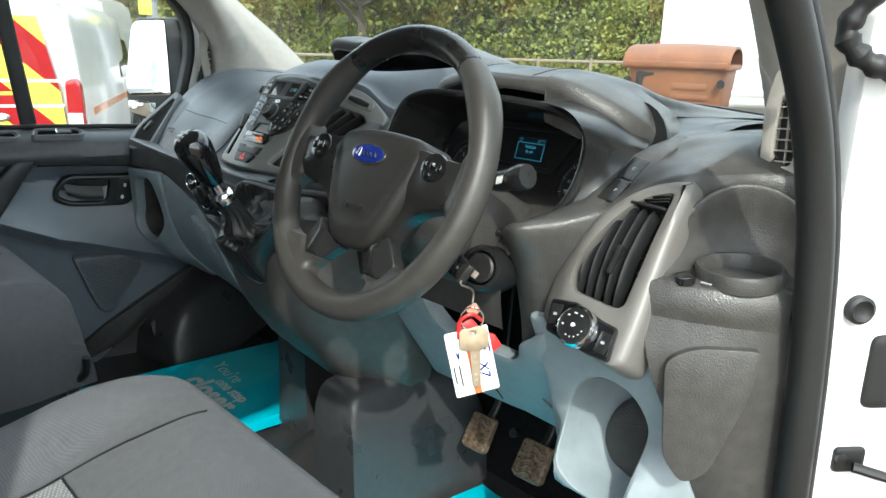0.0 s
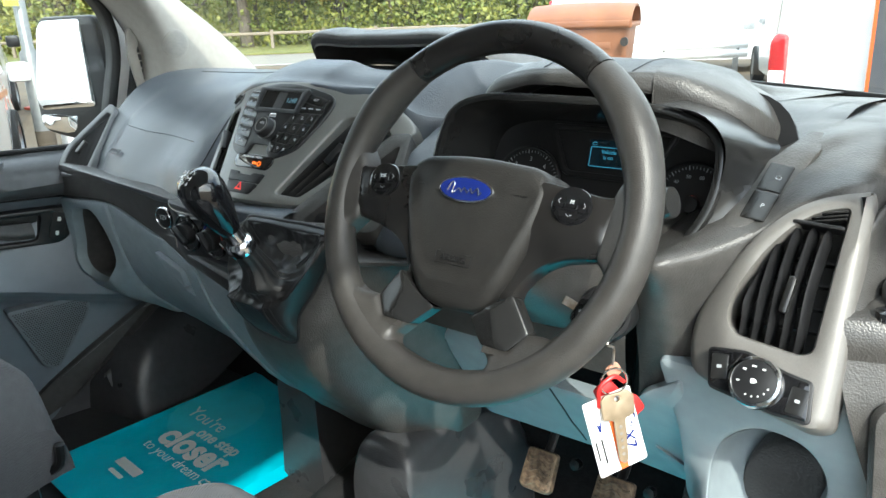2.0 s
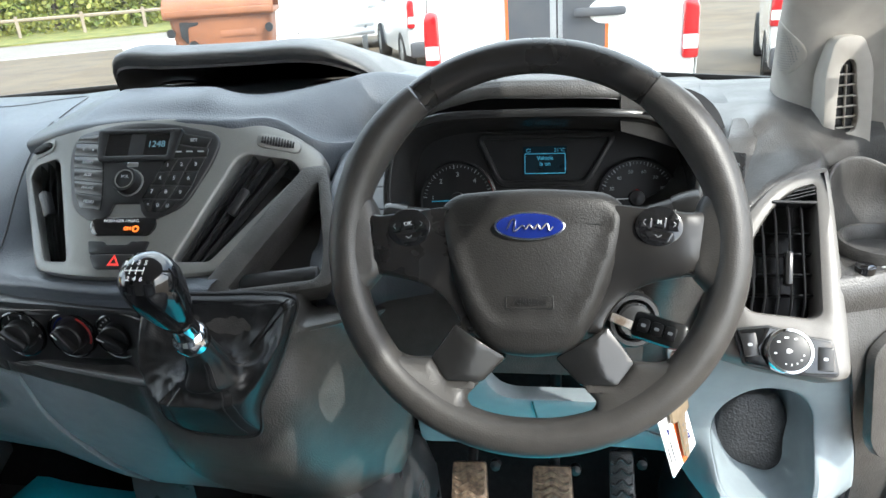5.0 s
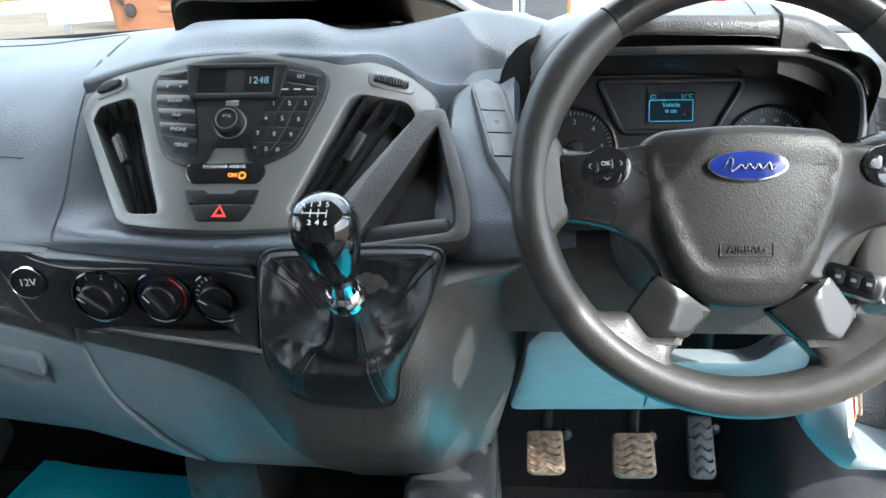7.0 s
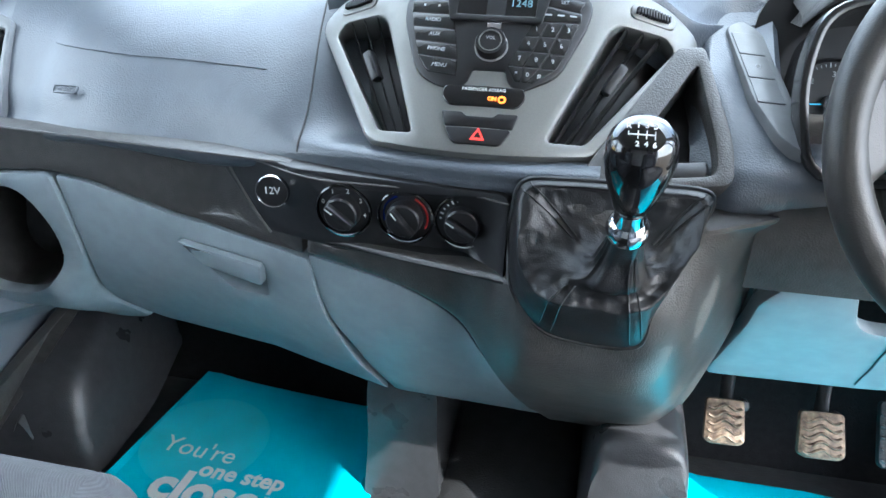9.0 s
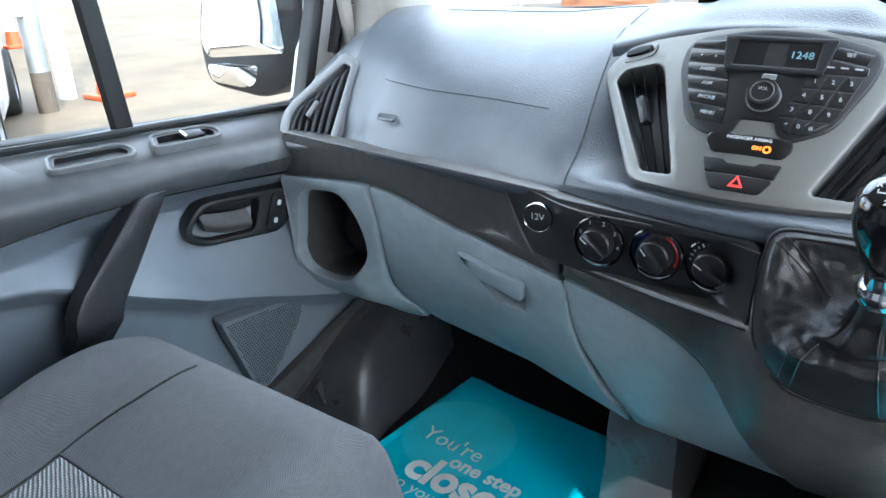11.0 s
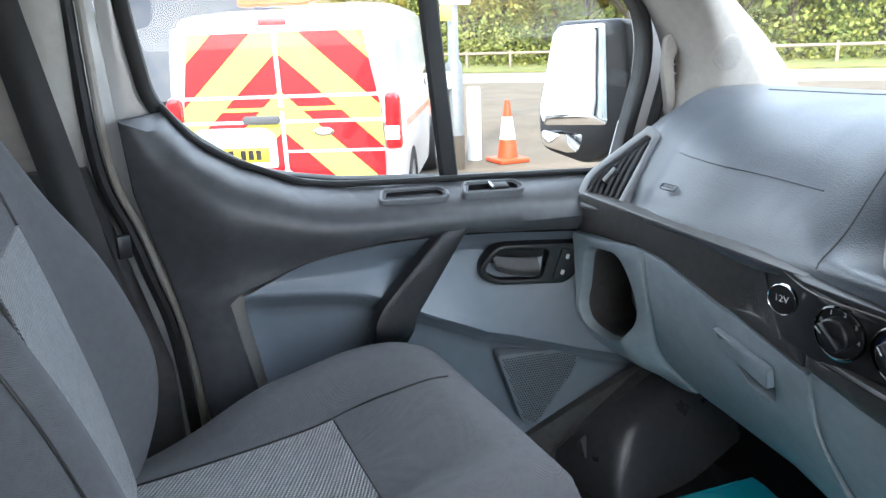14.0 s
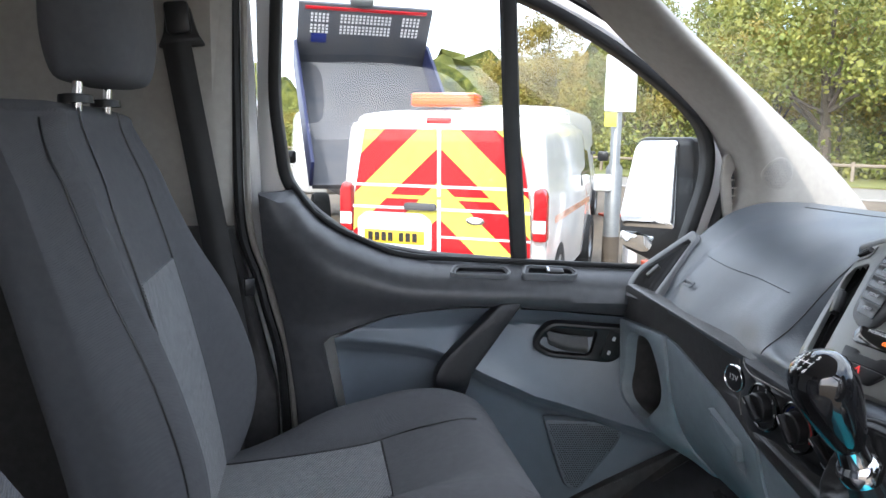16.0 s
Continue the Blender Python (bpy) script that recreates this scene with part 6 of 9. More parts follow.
# ---- gear lever ----
def gear_lever():
    root = thing("gear_lever", (0.15, 0.52, 1.14), "gear lever with a black gloss knob and a creased leather gaiter", "gear lever")
    base, top = Vector((0.148, 0.535, 1.155)), Vector((0.146, 0.482, 1.252))
    ax = (top - base).normalized()
    # leather bag: its outline on the console, the box-like fold standing out from it, a sagging top, then the neck
    outline = [(0.052, 1.221), (0.091, 1.226), (0.134, 1.227), (0.177, 1.228), (0.219, 1.223), (0.212, 1.192), (0.195, 1.150), (0.180, 1.118), (0.170, 1.080), (0.118, 1.076), (0.079, 1.087), (0.050, 1.119), (0.042, 1.157), (0.043, 1.192)]
    fold = [(0.062, 1.217, 0.014), (0.093, 1.220, 0.010), (0.136, 1.219, 0.009), (0.178, 1.220, 0.010), (0.210, 1.220, 0.014), (0.211, 1.193, 0.030), (0.204, 1.178, 0.036), (0.186, 1.150, 0.042), (0.162, 1.136, 0.046),
            (0.130, 1.134, 0.045), (0.089, 1.137, 0.046), (0.070, 1.142, 0.038), (0.055, 1.163, 0.032), (0.054, 1.195, 0.030)]
    lift = lambda u, v, d: Vector((u, front_y(min(u, 0.19), v) - d, v))
    n, nj = 168, 44
    foot, collar = Vector((0.142, 0.532, 1.168)), top - ax * 0.044
    up = ax.cross(Vector((1, 0, 0)))
    ring0 = spline([lift(u, v, 0.004) for u, v in outline], n, True)
    ring1 = spline([lift(u, v, d) for u, v, d in fold], n, True)
    side = [Vector((q.x - foot.x, 0, q.z - foot.z)).normalized() for q in ring1]
    ring3 = [foot + Vector((1, 0, 0)) * d.x * 0.026 + up * d.z * 0.022 + Vector((0, -0.008 * smooth01(d.z, 0.2, -0.8), 0)) for d in side]
    ring2 = [a.lerp(b, 0.60) + Vector((0, 0.012, -0.006)) * smooth01(d.z, -0.3, 0.4) + Vector((0, 0.007, 0.002)) * smooth01(d.z, 0.2, -0.5) for a, b, d in zip(ring1, ring3, side)]
    ring4 = [foot.lerp(collar, 0.5) + Vector((1, 0, 0)) * d.x * 0.0175 + up * d.z * 0.0165 for d in side]
    ring5 = [collar + Vector((1, 0, 0)) * d.x * 0.0145 + up * d.z * 0.0145 for d in side]
    columns = []
    for i in range(n):
        a = ring0[i]
        ctl = [a, a.lerp(ring1[i], 0.45) + Vector((0, -0.005, 0)), a.lerp(ring1[i], 0.9) + Vector((0, -0.001, 0)), ring1[i].lerp(ring2[i], 0.08), ring1[i].lerp(ring2[i], 0.5) + Vector((0, 0.003, 0)), ring2[i], ring3[i], ring4[i], ring5[i]]
        ang = i / n * math.tau
        col = []
        for j, p in enumerate(spline(ctl, nj)):
            k = j / (nj - 1)
            belt = smooth01(k, 0.10, 0.35) * (1 - smooth01(k, 0.72, 0.9))
            q = Vector((p.x * 30, p.z * 34, p.y * 20))
            wob = 0.0045 * noise.noise(q) + 0.0045 * (0.4 - abs(noise.noise(q * 2.3 + Vector((3, 1, 7)))))
            pleat = 0.0016 * math.sin(ang * 11) * smooth01(k, 0.62, 0.85)
            col.append(p + Vector((0, -1, 0.3)) * wob * belt + (p - foot).normalized() * pleat)
        columns.append(col)
    rows = [[columns[i][j] for i in range(n)] for j in range(nj)]
    part("gaiter", skin(rows, closed_v=True), LEATHER, root, "creased black leather gaiter", sharp=80)
    part("gaiter_frame", sweep(ring0, 0.0026, 8, closed=True), BLACK, root)
    for s, reach in ((0, 30), (4, 30), (8.05, 40), (9.95, 26)):
        c = int(s * n / 14)
        for d in (-1, 1):
            part("stitching", sweep([rows[j][(c + d * 2) % n] + Vector((0, -0.0009, 0.0004)) for j in range(2, reach)], 0.0009, 5), LEATHER, root)
    part("lever", sweep([base.lerp(top, 0.3), base.lerp(top, 0.6), top], 0.0085, 14), CHROME, root, "polished lever shaft")
    kx = frame3(top, Vector((1, 0, 0)), ax.cross(Vector((1, 0, 0))))
    part("collar", lathe(kx, [(0.011, -0.045), (0.0165, -0.044), (0.0180, -0.036), (0.0160, -0.029), (0.013, -0.026), (0.012, -0.010), (0.014, -0.004)], 32, caps=False), CHROME, root, "chrome lever collar")
    prof = [(0.012, -0.012), (0.0165, -0.002), (0.0205, 0.014), (0.0248, 0.034), (0.0262, 0.048), (0.0245, 0.062), (0.0185, 0.071), (0.009, 0.0745), (0.0, 0.075)]
    kb = part("knob", lathe(kx, prof, 40, caps=False), GLOSS, root, "gloss black knob with the gear pattern")
    tm = frame3(top + ax * 0.0640 + Vector((0, -0.0105, 0.006)), (1, 0, 0), (0, 0.80, 0.60))
    for w, u, v in (("R", -0.0155, 0.006), ("1", -0.0055, 0.006), ("3", 0.0035, 0.006), ("5", 0.0125, 0.006), ("2", -0.0055, -0.012), ("4", 0.0035, -0.012), ("6", 0.0125, -0.012)):
        lettering("gear_number", w, at2(tm, u * 0.64, v * 0.85 + 0.002, 0.0014 - 5.0 * (u * u + v * v)), 0.0060, WHITE, kb, bold=0.0001)
    for w, h, u, v in ((0.029, 0.0012, -0.0015, -0.003), (0.0012, 0.008, -0.0055, -0.003), (0.0012, 0.008, 0.0035, -0.003), (0.0012, 0.008, 0.0125, -0.003), (0.0012, 0.004, -0.0155, -0.001)):
        part("gear_line", block(at2(tm, u * 0.64, v * 0.85 + 0.002, 0.0012 - 5.0 * (u * u + v * v)), w * 0.64, h * 0.85, 0.0004, 0), WHITE, kb)


# ---- floor things ----
def pedals():
    for x, y, z, w, nm in ((0.338, 0.868, 0.772, 0.058, "clutch"), (0.468, 0.862, 0.776, 0.064, "brake"), (0.575, 0.90, 0.765, 0.040, "accelerator")):
        m = frame3((x, y, z), (1, 0, 0.04), (0, 0.55, 0.83))
        root = thing("pedal", (x, y + 0.05, z), "worn steel-faced %s pedal on a black arm" % nm, "pedal", "foot pedals")
        h = 0.066 if nm != "accelerator" else 0.095
        part("pedal_face", plate(m, round_poly([(-w / 2, -h / 2 + 0.006), (-w * 0.36, -h / 2), (w * 0.36, -h / 2), (w / 2, -h / 2 + 0.006), (w * 0.46, h / 2), (-w * 0.46, h / 2)], 0.007), 0.012, 0.003), PEDALM if nm != "accelerator" else RUBBER, root)
        for k in range(5):
            v = -h * 0.36 + k * h * 0.17
            wave = [m @ Vector((w * 0.40 * (t * 2 - 1), v + 0.004 * math.cos((t * 2 - 1) * 4.5), 0.0006)) for t in np.linspace(0, 1, 13)]
            part("tread", sweep(wave, 0.0024, 6), PEDALM if nm != "accelerator" else RUBBER, root)
        part("pedal_arm", sweep(spline([m @ Vector((0, 0.01, -0.012)), Vector((x + 0.004, y + 0.05, z + 0.05)), Vector((x + 0.006, y + 0.06, z + 0.16)), Vector((x + 0.006, y + 0.07, z + 0.28))], 14), 0.010, 10, flat=0.6), BLACK, root)
        part("pedal_bolt", lathe(frame3((x + 0.035, y + 0.06, z - 0.01), (1, 0, 0), (0, 0.3, 1)), [(0.009, -0.01), (0.009, 0.004), (0.0, 0.006)], 8, caps=False), BLACK, root)


def paper_mat(o, xd, yd, w, h, text):
    m = frame3(o, xd, yd)
    root = thing("paper_floor_mat", o, "turquoise printed paper floor mat lying on the cab floor", "floor mat", "paper mats")
    curl = lambda u, v: 0.010 * (abs(u) / (w / 2)) ** 3 + 0.006 * math.sin(v * 9 + u * 6) + 0.012 * smooth01(v, h * 0.3, h * 0.5) * math.cos(u * 12)
    tear = [Vector((u, h / 2 - (0.030 * math.sin(math.pi * (u + w / 2) / w) if text else 0.0))) for u in np.linspace(w / 2, -w / 2, 13)]
    ps = part("sheet", plate(m, [Vector((-w / 2, -h / 2)), Vector((w / 2, -h / 2))] + tear, 0.0012, 0.0003, step=0.03, warp=curl), PAPER, root)
    if text:
        disc = [q for q in ellipse(-0.105, 0.085, 0.108, n=48)]
        disc = [Vector((max(q.x, -w / 2 + 0.006), q.y)) for q in disc]
        part("printed_disc", plate(m, disc, 0.0003, 0, step=0.03, warp=lambda u, v: curl(u, v) + 0.0016), PAPERL, ps)
        for s, u, v, z, bold in (("You're", -0.100, 0.060, 0.050, 0.0), ("one step", 0.000, 0.024, 0.043, 0.0012), ("closer", -0.022, -0.022, 0.090, 0.0035), ("to your dream car", 0.000, -0.070, 0.036, 0.0)):
            lettering("print", s, at2(m, u, v, 0.003), z, WHITE, ps, warp=lambda c, u=u, v=v: curl(u + c.x, v + c.y), bold=bold)
        for k, (u, v, ww, hh) in enumerate(((-0.078, -0.138, 0.085, 0.022), (-0.078, -0.166, 0.05, 0.010))):
            part("print_bar", plate(at2(m, u, v, 0.0), rect(0, 0, ww, hh, 0.004), 0.0004, 0, step=0.03, warp=lambda a, b, u=u, v=v: curl(a + u, b + v) + 0.002), WHITE, ps)
    return root


def footwell():
    hump = [[(-0.92, 0.66, 0.60), (-0.78, 0.68, 0.60), (-0.70, 0.70, 0.60), (-0.655, 0.71, 0.60), (-0.63, 0.72, 0.60)], [(-0.92, 0.68, 0.67), (-0.78, 0.695, 0.68), (-0.70, 0.71, 0.68), (-0.65, 0.72, 0.66), (-0.625, 0.74, 0.60)],
            [(-0.92, 0.74, 0.76), (-0.79, 0.75, 0.765), (-0.71, 0.76, 0.76), (-0.655, 0.775, 0.73), (-0.625, 0.79, 0.605)], [(-0.92, 0.86, 0.82), (-0.80, 0.87, 0.82), (-0.72, 0.88, 0.81), (-0.665, 0.89, 0.77), (-0.635, 0.90, 0.61)],
            [(-0.92, 1.02, 0.88), (-0.80, 1.02, 0.87), (-0.73, 1.02, 0.86), (-0.68, 1.03, 0.82), (-0.645, 1.03, 0.66)]]
    part("wheel_arch", loft(hump, 24, 28), MATBLACK, label="black moulded wheel arch box in the footwell", category="wheel arch", kind="structure")
    part("wheel_arch", loft([[(-p[0], p[1], p[2]) for p in r] for r in hump], 20, 20), MATBLACK, label="black moulded wheel arch box in the footwell", category="wheel arch", kind="structure")
    rib = [[(-0.775 - 0.028 * t, 0.70 + 0.33 * t, 0.60), (-0.755 - 0.028 * t, 0.70 + 0.33 * t, 0.66 + 0.16 * t), (-0.735 - 0.028 * t, 0.70 + 0.33 * t, 0.70 + 0.19 * t), (-0.715 - 0.028 * t, 0.70 + 0.33 * t, 0.67 + 0.16 * t)] for t in (0, 0.33, 0.66, 1.0)]
    part("arch_rib", loft(rib, 12, 16), MATBLACK, label="raised black rib beside the wheel arch", category="wheel arch", kind="structure")
    # two legs of the console with a low rubber hump between them
    for x0, x1, y0, y1, z1, lab in ((-0.172, -0.072, 0.765, 1.05, 0.90, "dark console leg on the passenger side"), (0.150, 0.262, 0.645, 0.97, 0.885, "dark console leg beside the pedals")):
        prof = []
        for y, dz in ((y0, -0.03), (y0 + 0.012, -0.008), (y0 + 0.05, 0.0), ((y0 + y1) / 2, -0.004), (y1 - 0.05, -0.05), (y1, -0.12)):
            prof.append([(x0 - 0.016, y, 0.58), (x0 - 0.004, y, 0.72), (x0, y, z1 - 0.04 + dz), (x0 + 0.022, y, z1 + dz), (x1 - 0.022, y, z1 + dz), (x1, y, z1 - 0.04 + dz), (x1 + 0.003, y, 0.72), (x1 + 0.010, y, 0.58)])
        g = [spline(r, 40) for r in prof]
        cols = [spline([r[j] for r in g], 20) for j in range(40)]
        part("tunnel", skin([[cols[j][i] for j in range(40)] for i in range(20)], caps=True), MATBLACK, label=lab, category="tunnel", kind="structure")
    t = [[(-0.09, y, 0.595), (-0.06, y, 0.625 + k), (0.03, y, 0.645 + k), (0.12, y, 0.625 + k), (0.16, y, 0.595)] for y, k in ((0.40, 0.0), (0.60, 0.0), (0.75, 0.012), (0.90, 0.05), (1.03, 0.12))]
    part("floor_hump", loft(t, 16, 18), RUBBER, label="black grained rubber floor hump between the seats", category="floor", kind="structure")
    pm = frame3((0.2655, 0.834, 0.722), (0, 1, 0), (0, 0, 1))
    part("blanking_plug", plate(pm, ellipse(0, 0, 0.021, n=28), 0.006, 0.002), MATBLACK, at=pm.translation, label="round black blanking plug in the console leg", category="plug")


# ---- seats ----
def seat(x0, label, group="cab seats"):
    root = thing("seat", (x0, 0.1, 0.60), label, "seat", group)
    W = 0.245
    # cushion: panels sewn from a centre insert and two bolsters
    def cush(u, y):
        side = abs(u) / W
        mid = smooth_at(y, (-0.12, 0.0, 0.10, 0.174, 0.26, 0.325, 0.365, 0.395, 0.41), (0.928, 0.936, 0.946, 0.959, 0.992, 1.008, 0.992, 0.945, 0.90))
        bolster = smooth_at(y, (-0.12, -0.05, 0.0, 0.10, 0.20, 0.28, 0.34), (-0.030, -0.008, 0.004, 0.042, 0.042, 0.018, 0.0))
        return mid + bolster * smooth01(side, 0.44, 0.78) - 0.085 * smooth01(side, 0.80, 1.0) ** 2
    rows = []
    for y in (-0.12, -0.02, 0.08, 0.16, 0.22, 0.28, 0.32, 0.36, 0.39, 0.405, 0.41):
        k = 1 - 0.10 * smooth01(y, 0.26, 0.41)
        row = [(x0 - W * k, y, 0.80), (x0 - W * k * 1.01, y, 0.88)]
        for u in np.linspace(-1, 1, 17):
            row.append((x0 + u * W * k, y, cush(u * W, y)))
        row += [(x0 + W * k * 1.01, y, 0.88), (x0 + W * k, y, 0.80)]
        if y > 0.40:
            row = [(p[0], y, min(p[2], 0.88 - (y - 0.40) * 8)) for p in row]
        rows.append(row)
    part("cushion", loft(rows, 40, 48, 0.0), FABRIC, root, "charcoal twill seat cushion", sharp=60)
    g = [[Vector((x0 + u * 0.100, y, cush(u * 0.100, y) + 0.003)) for u in np.linspace(-1, 1, 9)] for y in np.linspace(-0.10, 0.172, 8)]
    part("cushion_insert", loft(g, 16, 16, 0.006), INSERT, root, "pale grey woven insert", sharp=60)
    for u in (-0.108, 0.108):
        fan = lambda y: u * (1 - 0.42 * smooth01(y, 0.17, 0.34))
        part("seam", sweep([(x0 + fan(y), y, cush(fan(y), y) + 0.0008) for y in np.linspace(-0.1, 0.335 if u < 0 else 0.172, 30)], 0.0016, 6), BLACK, root)
    part("seam", sweep([(x0 + u, 0.174, cush(u, 0.174) + 0.0015) for u in np.linspace(-0.106, 0.106, 14)], 0.0016, 6), BLACK, root)
    part("seat_base", block(pose(x0, 0.11, 0.69), 0.46, 0.50, 0.30, 0.03), BLACK, root, "black plastic seat plinth")
    part("tilt_lever", sweep(spline([(x0 - 0.20 if x0 > 0 else x0 + 0.20, 0.36, 0.80), (x0 + (0.23 if x0 < 0 else -0.23), 0.385, 0.825), (x0 + (0.235 if x0 < 0 else -0.235), 0.39, 0.86)], 10), 0.008, 8), BLACK, root)
    # backrest
    def back(u, z):
        side = abs(u) / 0.25
        y = smooth_at(z, (0.90, 0.934, 1.026, 1.146, 1.28, 1.42, 1.51), (-0.090, -0.093, -0.107, -0.132, -0.165, -0.205, -0.236))
        bolster = smooth_at(z, (0.88, 0.925, 1.02, 1.10, 1.21, 1.31, 1.41, 1.51), (0.0, 0.022, 0.060, 0.068, 0.054, 0.024, 0.010, 0.0))
        return y + bolster * (0.55 if u > 0 else 1.0) * smooth01(side, 0.46, 0.84) - 0.055 * smooth01(side, 0.88, 1.0)
    def half(z):
        t = (z - 0.93) / 0.60
        return 0.252 - 0.022 * smooth01(t, 0.45, 0.85) - 0.045 * smooth01(t, 0.86, 1.0)
    rows = []
    for z in (0.90, 0.98, 1.06, 1.14, 1.22, 1.30, 1.38, 1.42, 1.47, 1.495, 1.51):
        h = half(z)
        f = [(x0 + u * h, back(u * 0.25, z), z) for u in np.linspace(-1, 1, 17)]
        b = [(x0 + h * 1.02, back(0, z) - 0.06, z), (x0 + h * 0.9, back(0, z) - 0.12, z), (x0, back(0, z) - 0.135, z), (x0 - h * 0.9, back(0, z) - 0.12, z), (x0 - h * 1.02, back(0, z) - 0.06, z)]
        rows.append(f + b)
    top = [(p[0] * 0.75 + x0 * 0.25, p[1] * 0.6 + (back(0, 1.51) - 0.07) * 0.4, 1.522) for p in rows[-1]]
    rows.append(top)
    grid = [spline(r, 72, True) for r in rows]
    cols = [spline([r[j] for r in grid], 48) for j in range(72)]
    part("backrest", skin([[cols[j][i] for j in range(72)] for i in range(48)], closed_v=True, caps=True), FABRIC, root, "charcoal twill backrest with side bolsters", sharp=60)
    g = [[Vector((x0 + u * 0.112, back(u * 0.112, z) + 0.004, z)) for u in np.linspace(-1, 1, 9)] for z in np.linspace(0.93, 1.286, 9)]
    part("back_insert", loft(g, 20, 16, 0.006, (0, -1, 0)), INSERT, root, "pale grey woven insert", sharp=60)
    for s in (-1, 1):
        part("seam", sweep([(x0 + s * (0.118 - 0.02 * smooth01(z, 1.35, 1.5)), back(0.118, z) + 0.002, z) for z in np.linspace(0.94, 1.515, 24)], 0.0016, 6), BLACK, root)
        part("seam", sweep([(x0 + s * half(z) * 0.93, back(0.93 * 0.25, z) + 0.002, z) for z in np.linspace(0.94, 1.50, 24)], 0.0016, 6), BLACK, root)
        px = x0 + s * 0.072
        part("headrest_post", sweep([(px, -0.246, 1.48), (px, -0.238, 1.58)], 0.0065, 12), CHROME, root, "chrome headrest post")
        part("post_guide", lathe(pose(px, -0.244, 1.522), [(0.022, 0.0), (0.021, 0.010), (0.012, 0.012), (0.010, 0.006)], 20, caps=False), BLACK, root)
    hr = []
    for z, w, d, sh in ((1.548, 0.072, 0.030, 0.0), (1.558, 0.102, 0.050, 0.0), (1.60, 0.114, 0.060, 0.006), (1.65, 0.118, 0.060, 0.012), (1.72, 0.114, 0.053, 0.02), (1.765, 0.098, 0.038, 0.022), (1.778, 0.062, 0.02, 0.022)):
        hr.append([Vector((x0 + w * math.copysign(abs(math.cos(a)) ** 0.55, math.cos(a)), -0.226 + d * math.copysign(abs(math.sin(a)) ** 0.6, math.sin(a)), z)) for a in np.linspace(0, math.tau, 41)[:-1]])
    cols = [spline([r[j] for r in hr], 26) for j in range(40)]
    part("headrest", skin([[cols[j][i] for j in range(40)] for i in range(26)], closed_v=True, caps=True), FABRIC, root, "charcoal padded headrest", sharp=60)
    return root


def seat_belt():
    root = thing("seat_belt", (-0.84, -0.2, 1.0), "black webbing seat belt hanging from its pillar anchor", "seat belt")
    a, b = Vector((-0.842, -0.190, 1.655)), Vector((-0.80, -0.085, 1.05))
    rows = []
    for t in np.linspace(0, 1, 12):
        p = a.lerp(b, t)
        rows.append([p + Vector((0, -0.026, -0.004)), p + Vector((0.004, 0, 0)), p + Vector((0, 0.026, 0.004))])
    part("webbing", loft(rows, 12, 8, 0.0018, (-1, 0, 0)), SEAL, root, "black woven webbing")
    m = frame3((-0.842, -0.183, 1.675), (0, 1, 0.1), (0, -0.1, 1))
    part("anchor", plate(m, round_poly([(-0.045, -0.028), (0.045, -0.028), (0.030, 0.0), (0.022, 0.05), (-0.022, 0.05), (-0.030, 0.0)], 0.01), 0.014, 0.004), BLACK, root, "black belt anchor loop")
    part("anchor_cover", block(m @ pose(0, 0.025, 0.006), 0.045, 0.06, 0.02, 0.008), BLACK, root)
    part("buckle_stop", block(pose(-0.79, -0.062, 1.195, 0, 0, 20), 0.012, 0.020, 0.035, 0.003), BLACK, root)


# ---- passenger door ----
def sill_z(y):
    return smooth_at(y, (-0.05, 0.0, 0.022, 0.06, 0.115, 0.237, 0.40, 0.60, 1.10), (1.60, 1.42, 1.375, 1.325, 1.286, 1.238, 1.226, 1.219, 1.200))


def ridge_z(y):
    """Height of the shelf edge in the slate trim, falling towards the dash."""
    return smooth_at(y, (-0.1, 0.0, 0.08, 0.2, 0.3, 0.4, 0.5, 0.7, 0.9), (1.10, 1.094, 1.089, 1.080, 1.062, 1.012, 0.965, 0.908, 0.86))


def door_x(y, z):
    r = ridge_z(y)
    g = smooth01(1.10 - r, 0.01, 0.10)
    zz = z
    if z > 1.10:
        zz = 1.10 + (z - 1.10) * 0.122 / max(sill_z(y) - 1.10, 0.05)
        x = smooth_at(zz, (1.10, 1.125, 1.160, 1.185, 1.205, 1.216, 1.228, 1.30, 1.6), (-0.774 - 0.048 * g, -0.768 - 0.020 * g, -0.752, -0.754, -0.775, -0.815, -0.895, -0.915, -0.93))
    elif z >= r:
        x = -0.766 + 0.012 * g - (0.008 + 0.060 * g) * ((z - r) / max(1.10 - r, 0.004)) ** 0.75
    else:
        hid = smooth_at(r - z, (0.0, 0.1, 0.3, 0.6), (-0.766, -0.776, -0.795, -0.815))
        x = smooth_at(r - z, (0.0, 0.012, 0.04, 0.10, 0.2, 0.6), (-0.766 + 0.012 * g, -0.772 + 0.006 * g, -0.804, -0.810, -0.812, -0.816))
        k = smooth01(y, 0.05, 0.13)
        x = x * k + hid * (1 - k)
    return x + 0.11 * (y - 0.45) + 0.032 * smooth01(y, 0.52, 0.76) * smooth01(zz, 1.2, 1.1) - 0.03 * smooth01(y, 0.10, -0.05) * smooth01(zz, 0.75, 1.1)


DOORF = frame3((-0.94, 0.0, 0.0), (0.09, 1, 0), (0, 0, 1))


